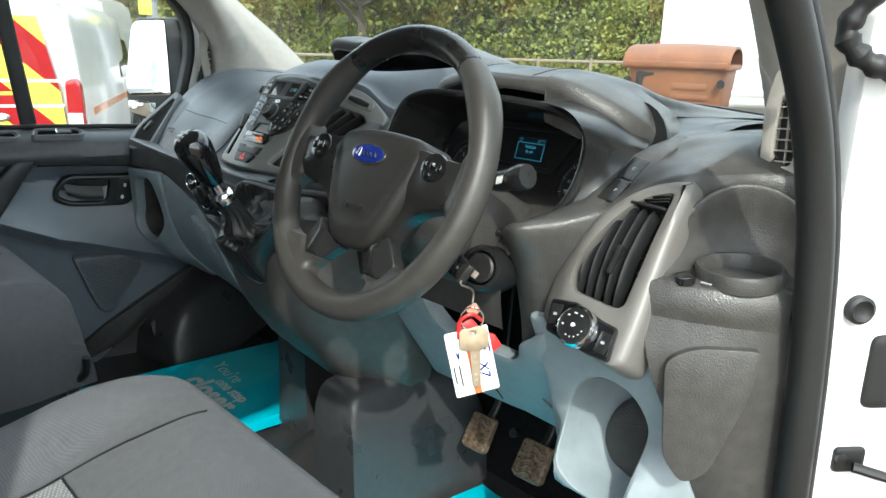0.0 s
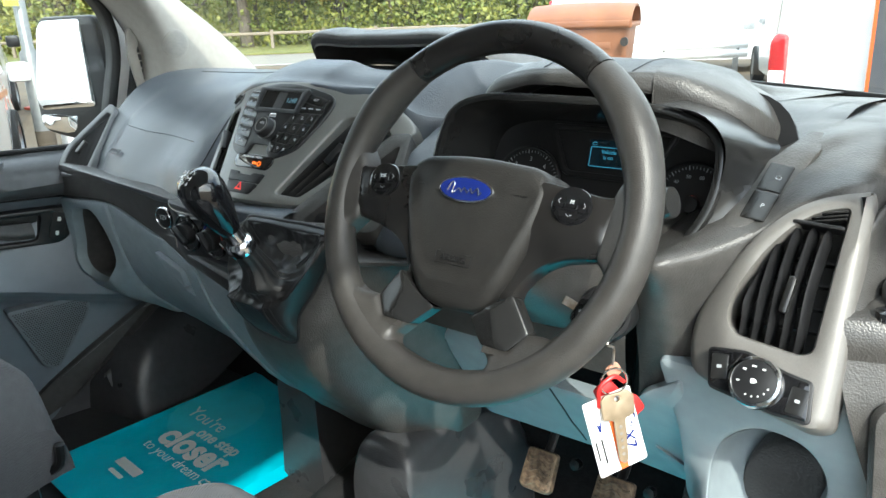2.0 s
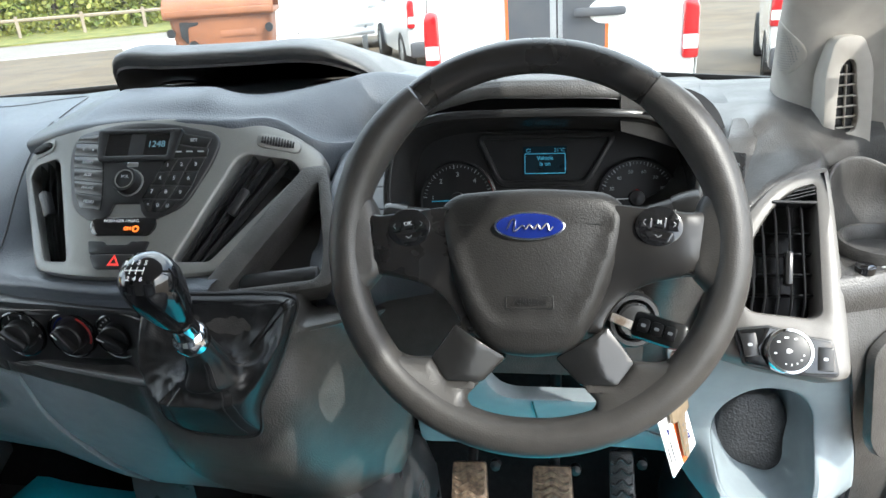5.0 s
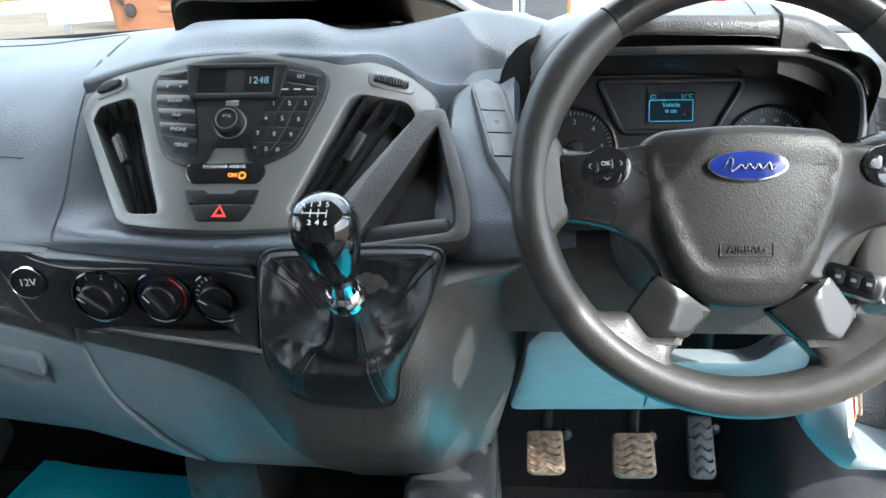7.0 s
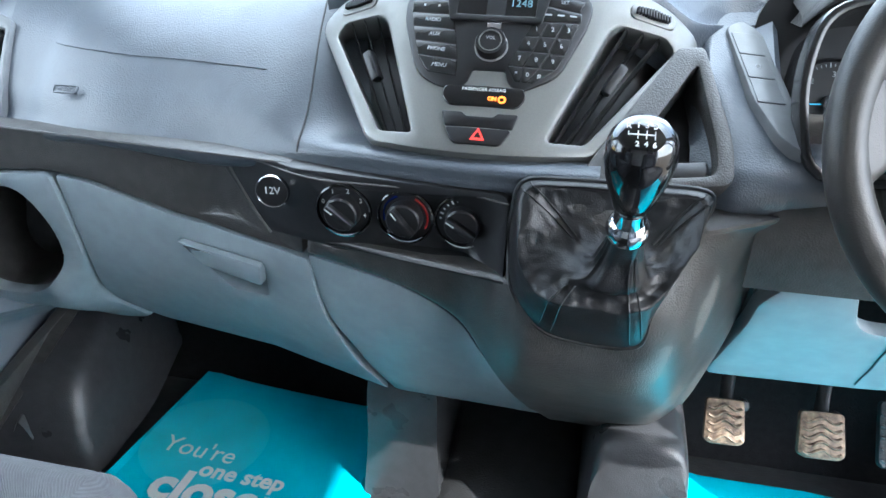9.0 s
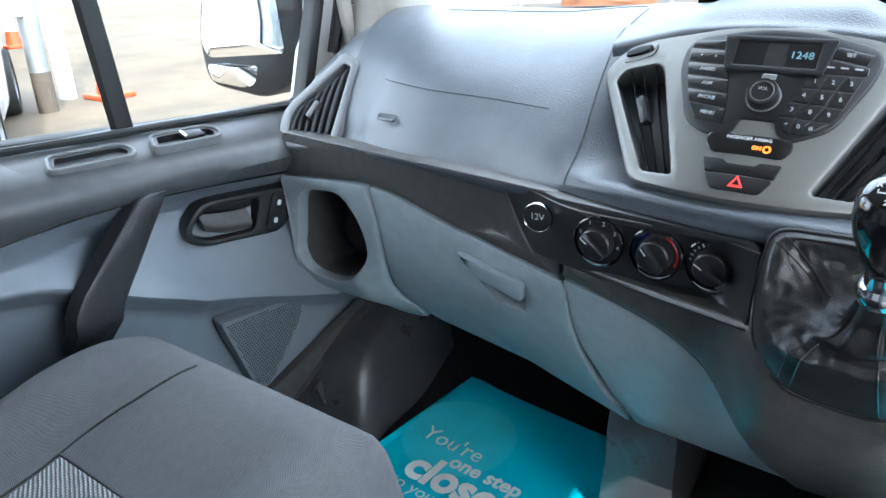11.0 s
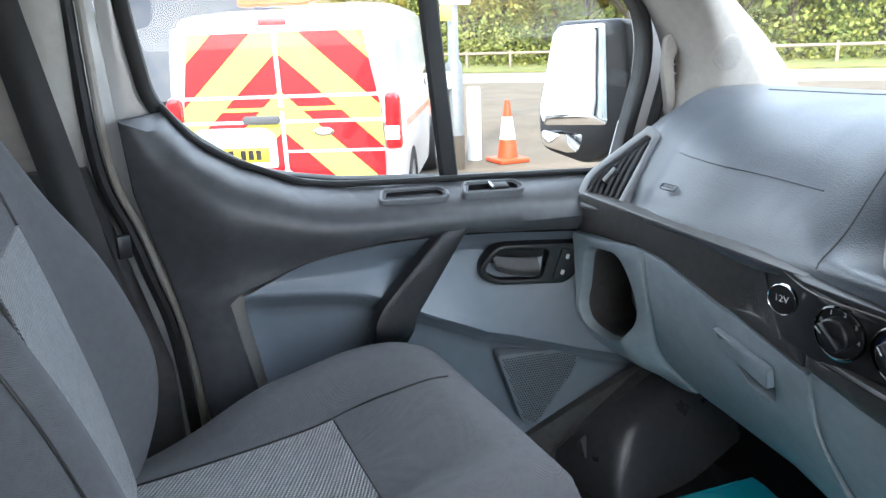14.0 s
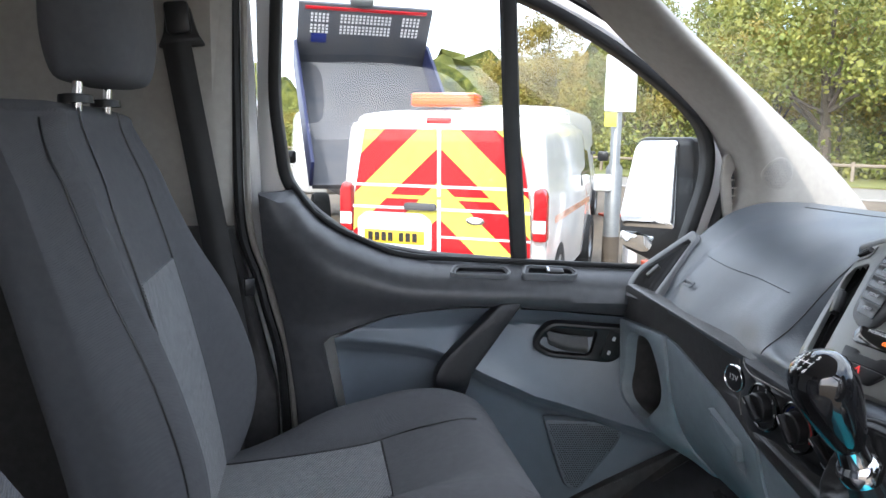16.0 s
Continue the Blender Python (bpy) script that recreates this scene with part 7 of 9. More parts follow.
def door():
    root = thing("door_1", (-0.9, 0.45, 0.55), "closed passenger door with dark and slate plastic trim", "door", kind="structure")
    win = round_poly([(-0.010, 1.56, 0.05), (0.012, 1.395, 0.03), (0.06, 1.335, 0.06), (0.16, 1.262, 0.08), (0.30, 1.236, 0.05), (0.74, 1.206, 0.03), (0.862, 1.204, 0.02), (0.892, 1.31, 0.08), (0.918, 1.40, 0.06), (0.920, 1.465, 0.04), (0.904, 1.518, 0.05), (0.848, 1.576, 0.08), (0.711, 1.672, 0.2), (0.582, 1.741, 0.2), (0.46, 1.792, 0.1), (0.0, 1.81, 0.05)], 0.03)
    full = round_poly([(-0.055, 0.45, 0.05), (1.10, 0.45, 0.05), (1.10, 1.30, 0.05), (1.03, 1.50, 0.05), (0.80, 1.71, 0.05), (0.54, 1.87, 0.05), (-0.055, 1.88, 0.05)], 0.05)
    part("door_skin", plate(DOORF @ pose(0, 0, -0.022), full, 0.03, 0.005, [offset(win, 0.012)]), PAINT, root, "white painted door frame")
    part("window_seal", plate(DOORF @ pose(0, 0, 0.010), offset(win, 0.020), 0.034, 0.007, [offset(win, -0.004)]), SEAL, root, "black rubber window surround")
    g = part("pane", plate(DOORF @ pose(0, 0, -0.012), win, 0.004, 0, step=0.2), SIDEG, root, "clear door glass")
    g.visible_shadow = False
    part("glass_divider", sweep([(-0.890, 0.508, 1.20), (-0.893, 0.481, 1.50), (-0.892, 0.460, 1.84)], 0.019, 8, flat=0.6, up=(1, 0, 0)), SEAL, root, "black upright window divider")
    x_of = lambda off: (lambda u, v: door_x(u, v) + off)
    w0 = [Vector((y, sill_z(y) + 0.004)) for y in (1.02, 0.85, 0.7, 0.55, 0.4, 0.3, 0.2, 0.13, 0.08, 0.045, 0.026)]
    up = [Vector(p) for p in ((-0.045, 1.372), (-0.042, 1.32), (-0.038, 1.26), (-0.022, 1.19), (-0.004, 1.12), (0.012, 1.03), (0.022, 0.95), (0.030, 0.85), (0.034, 0.58), (0.16, 0.58), (0.135, 0.80), (0.098, 0.98), (0.080, 1.072), (0.095, 1.088), (0.22, 1.132), (0.34, 1.150), (0.46, 1.150), (0.62, 1.138), (0.80, 1.125), (1.02, 1.12))] + w0
    part("upper_trim", plate(SIDE_IN, up, 0.02, 0.003, step=0.016, warp=x_of(0.004)), DOORD, root, "dark grained upper door trim")
    grid = []
    for u in np.linspace(0, 1, 60):
        yc = 0.10 + 0.76 * u
        top = smooth_at(yc, (0.08, 0.10, 0.22, 0.34, 0.46, 0.62, 0.86), (1.070, 1.084, 1.127, 1.145, 1.145, 1.133, 1.12))
        bot = smooth_at(yc, (0.1, 0.50, 0.54, 0.60, 0.82, 0.85, 0.86), (0.58, 0.58, 0.60, 0.655, 0.825, 0.865, 0.88))
        r = min(max(ridge_z(yc), bot + 0.006), top - 0.004)
        zs = [bot + (r - 0.05 - bot) * k / 8 for k in range(8) if r - 0.05 > bot] + [r - d for d in (0.05, 0.035, 0.024, 0.016, 0.010, 0.005) if r - d > bot] + [r + (top - r) * k / 14 for k in range(15)]
        line = spline([Vector((0, z, 0)) for z in zs], 44)
        col = []
        for q in line:
            z = min(max(q.y, bot), top)
            y = yc + (1.084 - z) * 0.165 * (1 - u)
            col.append(Vector((door_x(yc, z), y, z)))
        grid.append(col)
    part("lower_trim", skin(grid), DOORG, root, "slate plastic lower door trim")
    frm = [p for p in offset(win, 0.046)]
    edge = [DOORF @ Vector((p.x, p.y, 0.018)) for p in frm if p.x > 0.25 and p.y > 1.28]
    part("frame_seal", sweep(edge, 0.011, 8), SEAL, root, "second black rubber door seal")
    part("sill_seal", sweep([(door_x(y, sill_z(y)) + 0.006, y, sill_z(y) + 0.006) for y in np.linspace(0.02, 0.86, 40)], 0.006, 8), SEAL, root, "black wiper strip along the window sill")
    part("kick_panel", plate(SIDE_IN, [(0.50, 0.56), (1.02, 0.56), (1.02, 1.14), (0.50, 1.14)], 0.02, 0.003, step=0.06, warp=lambda u, v: -0.832 + 0.11 * (u - 0.45) + 0.02 * smooth01(u, 0.55, 0.8)), MATBLACK, root, "black kick panel below the dash end")
    part("lower_edge_trim", plate(SIDE_IN, [(0.86, 0.905), (0.91, 0.885), (0.64, 0.655), (0.52, 0.60), (0.54, 0.66), (0.60, 0.706), (0.825, 0.866)], 0.02, 0.004, step=0.02, warp=x_of(0.006)), DARK, root, "dark strip under the speaker")
    # grab handle
    bar = round_poly([(0.428, 1.160, 0.01), (0.480, 1.164, 0.01), (0.392, 1.044, 0.06), (0.370, 1.012, 0.03), (0.365, 0.930, 0.01), (0.305, 0.940, 0.01), (0.297, 1.016, 0.03), (0.315, 1.048, 0.06)], 0.02)
    part("grab_handle", plate(SIDE_IN, bar, 0.030, 0.005, step=0.012, warp=lambda u, v: -0.742 - 0.055 * smooth01(v, 1.01, 0.93) ** 1.3 - 0.006 * smooth01(v, 1.13, 1.17)), HANDLEM, root, "black slanting grab handle with a grained face")
    # inner release
    m = frame3((-0.760, 0.608, 1.070), (0.22, 0.97, -0.05), (0.10, 0.05, 1)) @ Matrix.Diagonal((1.12, 1.18, 1.0, 1))
    out = round_poly([(-0.088, 0.0, 0.03), (-0.062, 0.034, 0.02), (0.090, 0.034, 0.02), (0.095, 0.012, 0.02), (0.066, -0.034, 0.02), (-0.060, -0.032, 0.02), (-0.088, -0.018, 0.02)], 0.02)
    inn = round_poly([(-0.076, 0.0, 0.02), (-0.056, 0.024, 0.012), (0.028, 0.024, 0.008), (0.018, -0.024, 0.012), (-0.055, -0.023, 0.012), (-0.076, -0.012, 0.012)], 0.02)
    h = part("release_bezel", plate(m, out, 0.03, 0.004, [inn], hole_depth=0.03), BLACK, root, "black inner door handle bezel")
    part("bezel_well", plate(at2(m, 0, 0, -0.026), offset(inn, 0.003), 0.002, 0), BLACK, h)
    part("release_lever", loft([[m @ Vector(p) for p in r] for r in ([(-0.066, 0.016, -0.006), (-0.062, 0.004, 0.002), (-0.058, -0.008, -0.002)], [(-0.03, 0.010, -0.010), (-0.028, -0.006, 0.002), (-0.026, -0.018, -0.004)], [(0.012, 0.008, -0.014), (0.014, -0.008, 0.0), (0.014, -0.02, -0.006)])], 10, 10, 0.006, (-1, 0, 0)), DARK, h)
    part("lock_button", plate(at2(m, 0.055, 0.0, 0.003, -14), rect(0, 0, 0.026, 0.052, 0.005), 0.004, 0.001), BLACK, h)
    for v in (0.013, -0.013):
        part("lock_mark", plate(at2(m, 0.055 + v * 0.25, v, 0.0035, -14), rect(0, 0, 0.006, 0.008, 0.002), 0.0004, 0), WHITE, h)
    # window switches on the ledge
    for y0, y1, hasb in ((0.330, 0.462, False), (0.476, 0.600, True)):
        yc, ln = (y0 + y1) / 2, (y1 - y0)
        mm = frame3((-0.790 + 0.11 * (yc - 0.45), yc, 1.2135), (0.10, 1, -0.03), (-1, 0.10, 0.32))
        o = round_poly([(-ln / 2, -0.020), (ln / 2 - 0.01, -0.020), (ln / 2, 0.0), (ln / 2 - 0.012, 0.024), (-ln / 2 + 0.014, 0.024)], 0.014)
        b = part("switch_pod", plate(at2(mm, 0, 0, 0.009), o, 0.03, 0.003, [offset(o, -0.006)], hole_depth=0.004), FRAMEG, root, "grey rimmed switch well")
        part("pod_well", plate(at2(mm, 0, 0, 0.0058), offset(o, -0.005), 0.002, 0, [offset(o, -0.011)], hole_depth=0.014), BLACK, b)
        part("pod_floor", plate(at2(mm, 0, 0, -0.006), offset(o, -0.009), 0.002, 0), BLACK, b)
        if hasb:
            part("window_switch", block(at2(mm, 0.014, 0.002, 0.004), 0.034, 0.022, 0.012, 0.004), BLACK, b)
            part("switch_edge", block(at2(mm, -0.002, 0.002, 0.0095), 0.005, 0.020, 0.004, 0.001), CHROME, b)
    # speaker grille
    sm = frame3((-0.752, 0.618, 0.838), (0.13, 1, 0), (0.02, 0, 1))
    gr = round_poly([(-0.085, 0.068, 0.01), (0.085, 0.060, 0.012), (0.080, 0.02, 0.03), (-0.005, -0.092, 0.012), (-0.035, -0.08, 0.012)], 0.012)
    sp = part("speaker_grille", plate(sm, gr, 0.03, 0.003), GRILLE, root, "dark speaker grille full of small holes")
    bm = bmesh.new()
    inn = offset(gr, -0.006)
    for i in range(-18, 19):
        for j in range(-20, 16):
            q = Vector((i * 0.0052 + (j % 2) * 0.0026, j * 0.0048))
            if inside(q, inn):
                vs = [bm.verts.new(sm @ Vector((q.x + 0.0019 * math.cos(k * math.tau / 5), q.y + 0.0019 * math.sin(k * math.tau / 5), 0.0009))) for k in range(5)]
                bm.faces.new(vs)
    part("grille_hole", bm, BLACK, sp, kind="stuff")
    part("door_pocket", block(pose(-0.805, 0.28, 0.62, 0, -4, 0), 0.09, 0.44, 0.16, 0.03), DOORG, root, "slate door pocket")
    return root


def near_side():
    """Pillar and wall trim behind the passenger door, with the door seal."""
    up = round_poly([(-0.62, 1.30), (-0.098, 1.30), (-0.085, 1.9), (-0.62, 1.9)], 0.01)
    bend = lambda u, v: 0.03 * smooth01(u, -0.35, -0.14) - 0.035 * smooth01(u, -0.125, -0.085)
    part("pillar_upper", plate(SIDE_IN @ pose(0, 0, -0.885), up, 0.03, 0.01, step=0.03, warp=bend), PILLAR, label="light grey upper door pillar trim", category="pillar", kind="structure")
    lo = round_poly([(-0.62, 0.55), (-0.005, 0.55), (-0.015, 0.95), (-0.098, 1.305), (-0.62, 1.305)], 0.01)
    part("pillar_lower", plate(SIDE_IN @ pose(0, 0, -0.872), lo, 0.04, 0.012, step=0.04, warp=bend), DARK, label="dark grained lower door pillar trim", category="pillar", kind="structure")
    part("body_side", plate(SIDE_IN @ pose(0, 0, -0.965), round_poly([(-0.70, 0.42), (-0.03, 0.42), (-0.045, 1.35), (-0.07, 1.90), (-0.70, 1.90)], 0.02), 0.02, 0.004), PAINT, label="white painted body side behind the door", category="body side", kind="structure")
    pts = spline([(-0.872, 0.012, 0.60), (-0.872, 0.004, 0.85), (-0.872, -0.008, 1.02), (-0.872, -0.034, 1.13), (-0.874, -0.052, 1.20), (-0.878, -0.080, 1.29), (-0.890, -0.088, 1.45), (-0.90, -0.088, 1.80)], 40)
    part("trim_4", sweep(pts, 0.010, 8), SEAL, label="black rubber door seal beside the pillar", category="seal", kind="structure")
    part("trim_5", sweep([p + Vector((0.0, 0.018, 0)) for p in pts], 0.0065, 8), PILLAR, label="pale door frame edge beside the seal", category="door frame", kind="structure")


def off_side():
    """The open driver's doorway: front pillar seal, painted jamb with its plugs and the check strap."""
    pts = spline([(0.905, 0.86, 0.55), (0.912, 0.775, 0.80), (0.915, 0.745, 1.0), (0.912, 0.735, 1.15), (0.905, 0.715, 1.30), (0.895, 0.655, 1.44), (0.875, 0.53, 1.60), (0.84, 0.36, 1.78), (0.82, 0.1, 1.83), (0.82, -0.3, 1.83)], 60)
    part("trim_6", sweep(pts, 0.017, 12, flat=1.0), SEAL, label="black rubber seal round the open driver's doorway", category="seal", kind="structure")
    part("trim_7", sweep([p + Vector((0.003, 0.022, 0.003)) for p in pts], 0.011, 10), SEAL, label="black inner lip of the door seal", category="seal", kind="structure")
    jm = frame3((0.94, 0.90, 1.0), (0.25, 0.97, 0), (0, 0, 1))
    jf = frame3((0.925, 0.80, 0.0), (0.62, 0.785, 0), (0, 0, 1))
    out = round_poly([(-0.03, 0.42), (0.40, 0.42), (0.40, 1.42), (0.10, 1.50), (-0.03, 1.50)], 0.03)
    bend = lambda u, v: 0.012 * math.sin(v * 16) * smooth01(u, 0.05, 0.12) + 0.02 * smooth01(u, 0.10, 0.2)
    part("door_jamb", plate(jf, out, 0.03, 0.008, step=0.03, warp=bend), PAINT, label="white painted door jamb", category="door jamb", kind="structure")
    fold = spline([(0.912, 0.757, 1.505), (0.893, 0.752, 1.470), (0.905, 0.756, 1.447), (0.926, 0.770, 1.434), (0.945, 0.792, 1.430)], 24)
    part("jamb_boot", sweep(fold, lambda t: 0.0105 + 0.002 * math.sin(t * 40), 10), SEAL, label="black folded cable boot on the white jamb", category="cable boot")
    pm = frame3((0.931, 0.803, 1.194), (0.62, 0.785, 0), (0, 0, 1)) @ Matrix.Diagonal((0.72, 0.72, 0.8, 1))
    part("rubber_plug", lathe(pm, [(0.021, -0.01), (0.021, 0.006), (0.016, 0.009), (0.012, 0.006), (0.009, 0.004), (0.0, 0.004)], 28, caps=False), SEAL, at=pm.translation, label="round black rubber plug in the white jamb", category="plug")
    hm = frame3((0.962, 0.838, 1.122), (0.62, 0.785, 0), (0, 0, 1))
    part("jamb_grommet", plate(hm, rect(0, 0, 0.05, 0.085, 0.012), 0.03, 0.006), SEAL, at=hm.translation, label="black rectangular cable grommet on the white jamb", category="grommet")
    ck = thing("door_check_strap", (0.945, 0.818, 1.0), "black steel door check strap bolted to the jamb", "check strap")
    cm = frame3((0.945, 0.818, 1.018), (0.62, 0.785, 0), (0, 0, 1))
    part("bracket", plate(cm, rect(0, 0, 0.036, 0.030, 0.006), 0.012, 0.003), BLACK, ck)
    part("strap", sweep([cm @ Vector((0.0, -0.004, 0.006)), cm @ Vector((0.05, -0.012, 0.03)), cm @ Vector((0.13, -0.02, 0.10))], 0.006, 8), BLACK, ck)
    part("bolt", lathe(at2(cm, -0.012, 0.004, 0.0), [(0.006, 0), (0.006, 0.004), (0.0, 0.005)], 12, caps=False), BLACK, ck)
    sill = round_poly([(-0.65, 0.40), (0.86, 0.40), (0.80, 0.585), (-0.65, 0.585)], 0.02)
    part("door_sill", plate(SIDE_IN @ pose(0, 0, 0.93), sill, 0.05, 0.008), PAINT, label="white painted driver's door sill", category="door sill", kind="structure")
    rear = round_poly([(-0.65, 0.55), (-0.40, 0.55), (-0.30, 1.0), (-0.30, 1.88), (-0.65, 1.88)], 0.03)
    part("pillar_rear", plate(SIDE_IN @ pose(0, 0, 0.93), rear, 0.10, 0.01), PAINT, label="white pillar behind the driver's doorway", category="pillar", kind="structure")


def wing_mirror():
    root = thing("wing_mirror", (-0.98, 0.93, 1.25), "black van wing mirror with two stacked mirror glasses", "wing mirror")
    m = frame3((-1.035, 0.866, 1.392), (0.94, 0.342, 0), (-0.04, 0.09, 1))
    shell = round_poly([(-0.043, 0.108, 0.02), (0.127, 0.109, 0.02), (0.154, -0.107, 0.03), (0.129, -0.150, 0.03), (0.066, -0.196, 0.04), (-0.071, -0.168, 0.03), (-0.086, -0.080, 0.04), (-0.058, 0.085, 0.05)], 0.03)
    part("housing", plate(m, shell, 0.10, 0.010), BLACK, root, "black mirror housing")
    up = round_poly([(-0.034, 0.097, 0.012), (0.082, 0.100, 0.012), (0.107, -0.106, 0.012), (-0.062, -0.116, 0.014), (-0.075, -0.085, 0.02), (-0.050, 0.080, 0.04)], 0.02)
    dn = round_poly([(-0.064, -0.128, 0.010), (0.098, -0.122, 0.012), (0.092, -0.150, 0.02), (0.063, -0.184, 0.02), (-0.060, -0.160, 0.02)], 0.02)
    part("mirror_glass", plate(at2(m, 0, 0, 0.004), up, 0.003, 0.0005), MIRROR, root, "large upper mirror glass")
    part("wide_mirror", plate(at2(m, 0, 0, 0.012), dn, 0.003, 0.0005, step=0.02, warp=lambda u, v: -3.0 * ((u + 0.02) ** 2 + (v + 0.135) ** 2)), MIRROR, root, "small convex lower mirror glass")
    part("mirror_arm", sweep([(-0.99, 0.93, 1.30), (-0.955, 0.955, 1.275), (-0.93, 0.97, 1.27)], 0.035, 12, flat=0.8), BLACK, root)


steering_wheel()
column()
keys()
gear_lever()
pedals()
footwell()
paper_mat((-0.387, 0.728, 0.612), (0.997, -0.06, 0), (-0.08, 0.99, 0.0), 0.42, 0.54, True)
paper_mat((0.50, 0.66, 0.612), (0.99, -0.1, 0), (0.1, 0.99, 0.0), 0.46, 0.50, False)
seat(-0.47, "charcoal and pale grey fabric passenger seat with headrest")
driver_seat = seat(0.42, "charcoal and pale grey fabric driver's seat with headrest")
driver_seat.location += Vector((0.0, 0.02, -0.006))
seat_belt()
door()
near_side()
off_side()
wing_mirror()


# ---- outside ----
ASPH = mat("pale worn tarmac", (0.135, 0.102, 0.066), 0.85, scale=1.2, col2=(0.092, 0.072, 0.050), bump=0.4, bscale=60)
ROADM = mat("grey road tarmac", (0.21, 0.195, 0.17), 0.8, scale=2.0, bump=0.3, bscale=60)
GRASS = mat("dry verge grass", (0.20, 0.19, 0.05), 0.9, scale=1.5, col2=(0.10, 0.12, 0.03), bump=0.6, bscale=30)
LEAF = mat("autumn green foliage", (0.26, 0.25, 0.055), 0.6, scale=0.8, col2=(0.105, 0.14, 0.03), spec=0.3)
LEAFY = mat("yellowing foliage", (0.34, 0.25, 0.05), 0.6, scale=0.8, col2=(0.17, 0.16, 0.035), spec=0.3)
WOOD = mat("distant woodland", (0.15, 0.16, 0.035), 0.8, scale=0.9, col2=(0.035, 0.05, 0.012), bump=1.0, bscale=2.0, spec=0.2)
BARK = mat("tree bark", (0.10, 0.08, 0.06), 0.9, scale=8, bump=0.6, bscale=40)
FENCEW = mat("weathered fence timber", (0.26, 0.21, 0.16), 0.8, scale=12, bump=0.4, bscale=80)
BINM = mat("brown bin plastic", (0.27, 0.105, 0.045), 0.5, scale=3, col2=(0.21, 0.080, 0.036), bump=0.2, bscale=80)
GALV = mat("galvanised steel", (0.24, 0.25, 0.25), 0.45, metal=0.6, scale=20)
CONER = mat("orange cone plastic", (0.75, 0.08, 0.02), 0.45, scale=10)
REFW = mat("white reflective band", (0.8, 0.8, 0.8), 0.4, scale=10)
CHEVR = mat("red reflective film", (0.40, 0.004, 0.010), 0.35, scale=10)
CHEVY = mat("yellow reflective film", (0.86, 0.78, 0.10), 0.35, scale=10)
LENSR = mat("red lamp lens", (0.45, 0.01, 0.015), 0.1, coat=0.8)
LENSO = mat("amber lamp lens", (0.75, 0.20, 0.02), 0.2, coat=0.6)
CARG = mat("dark car glass", (0.02, 0.03, 0.035), 0.04, coat=0.5)
TYRE = mat("tyre rubber", (0.02, 0.02, 0.02), 0.8, scale=20, bump=0.3, bscale=90)
HUBM = mat("grey wheel rim", (0.35, 0.36, 0.37), 0.35, metal=0.7)
PLATEY = mat("yellow number plate", (0.80, 0.52, 0.03), 0.4, scale=10)
GREYT = mat("dark tipper body paint", (0.055, 0.06, 0.072), 0.5, scale=3, col2=(0.08, 0.08, 0.085))
NAVY = mat("navy tipper side paint", (0.015, 0.02, 0.07), 0.45, scale=3)


def ground():
    part("ground", plate(frame3((0, 0, 0), (1, 0, 0), (0, 1, 0)), [(-900, -900), (900, -900), (900, 900), (-900, 900)], 0.3, 0, step=150.0), ASPH, label="pale sunlit tarmac yard", category="ground", kind="structure")
    rm = frame3((-15.0, 19.0, 0.0), (0.78, 0.62, 0), (-0.62, 0.78, 0))
    part("road", plate(at2(rm, 0, 2.0, 0.012), [(-160, -3.2), (160, -3.2), (160, 3.2), (-160, 3.2)], 0.01, 0), ROADM, label="grey two-lane road beyond the yard", category="road", kind="structure")
    part("road_line", plate(at2(rm, 0, -0.9, 0.02), [(-160, -0.06), (160, -0.06), (160, 0.06), (-160, 0.06)], 0.004, 0), WHITE, label="white edge line on the road", category="road marking", kind="structure")
    part("verge", plate(at2(rm, 0, 25.0, 0.05), [(-200, -19), (200, -19), (200, 40), (-200, 40)], 0.06, 0, step=6.0, warp=lambda u, v: 0.0), GRASS, label="dry grass verge beyond the road", category="verge", kind="structure")
    return rm


RM = ground()


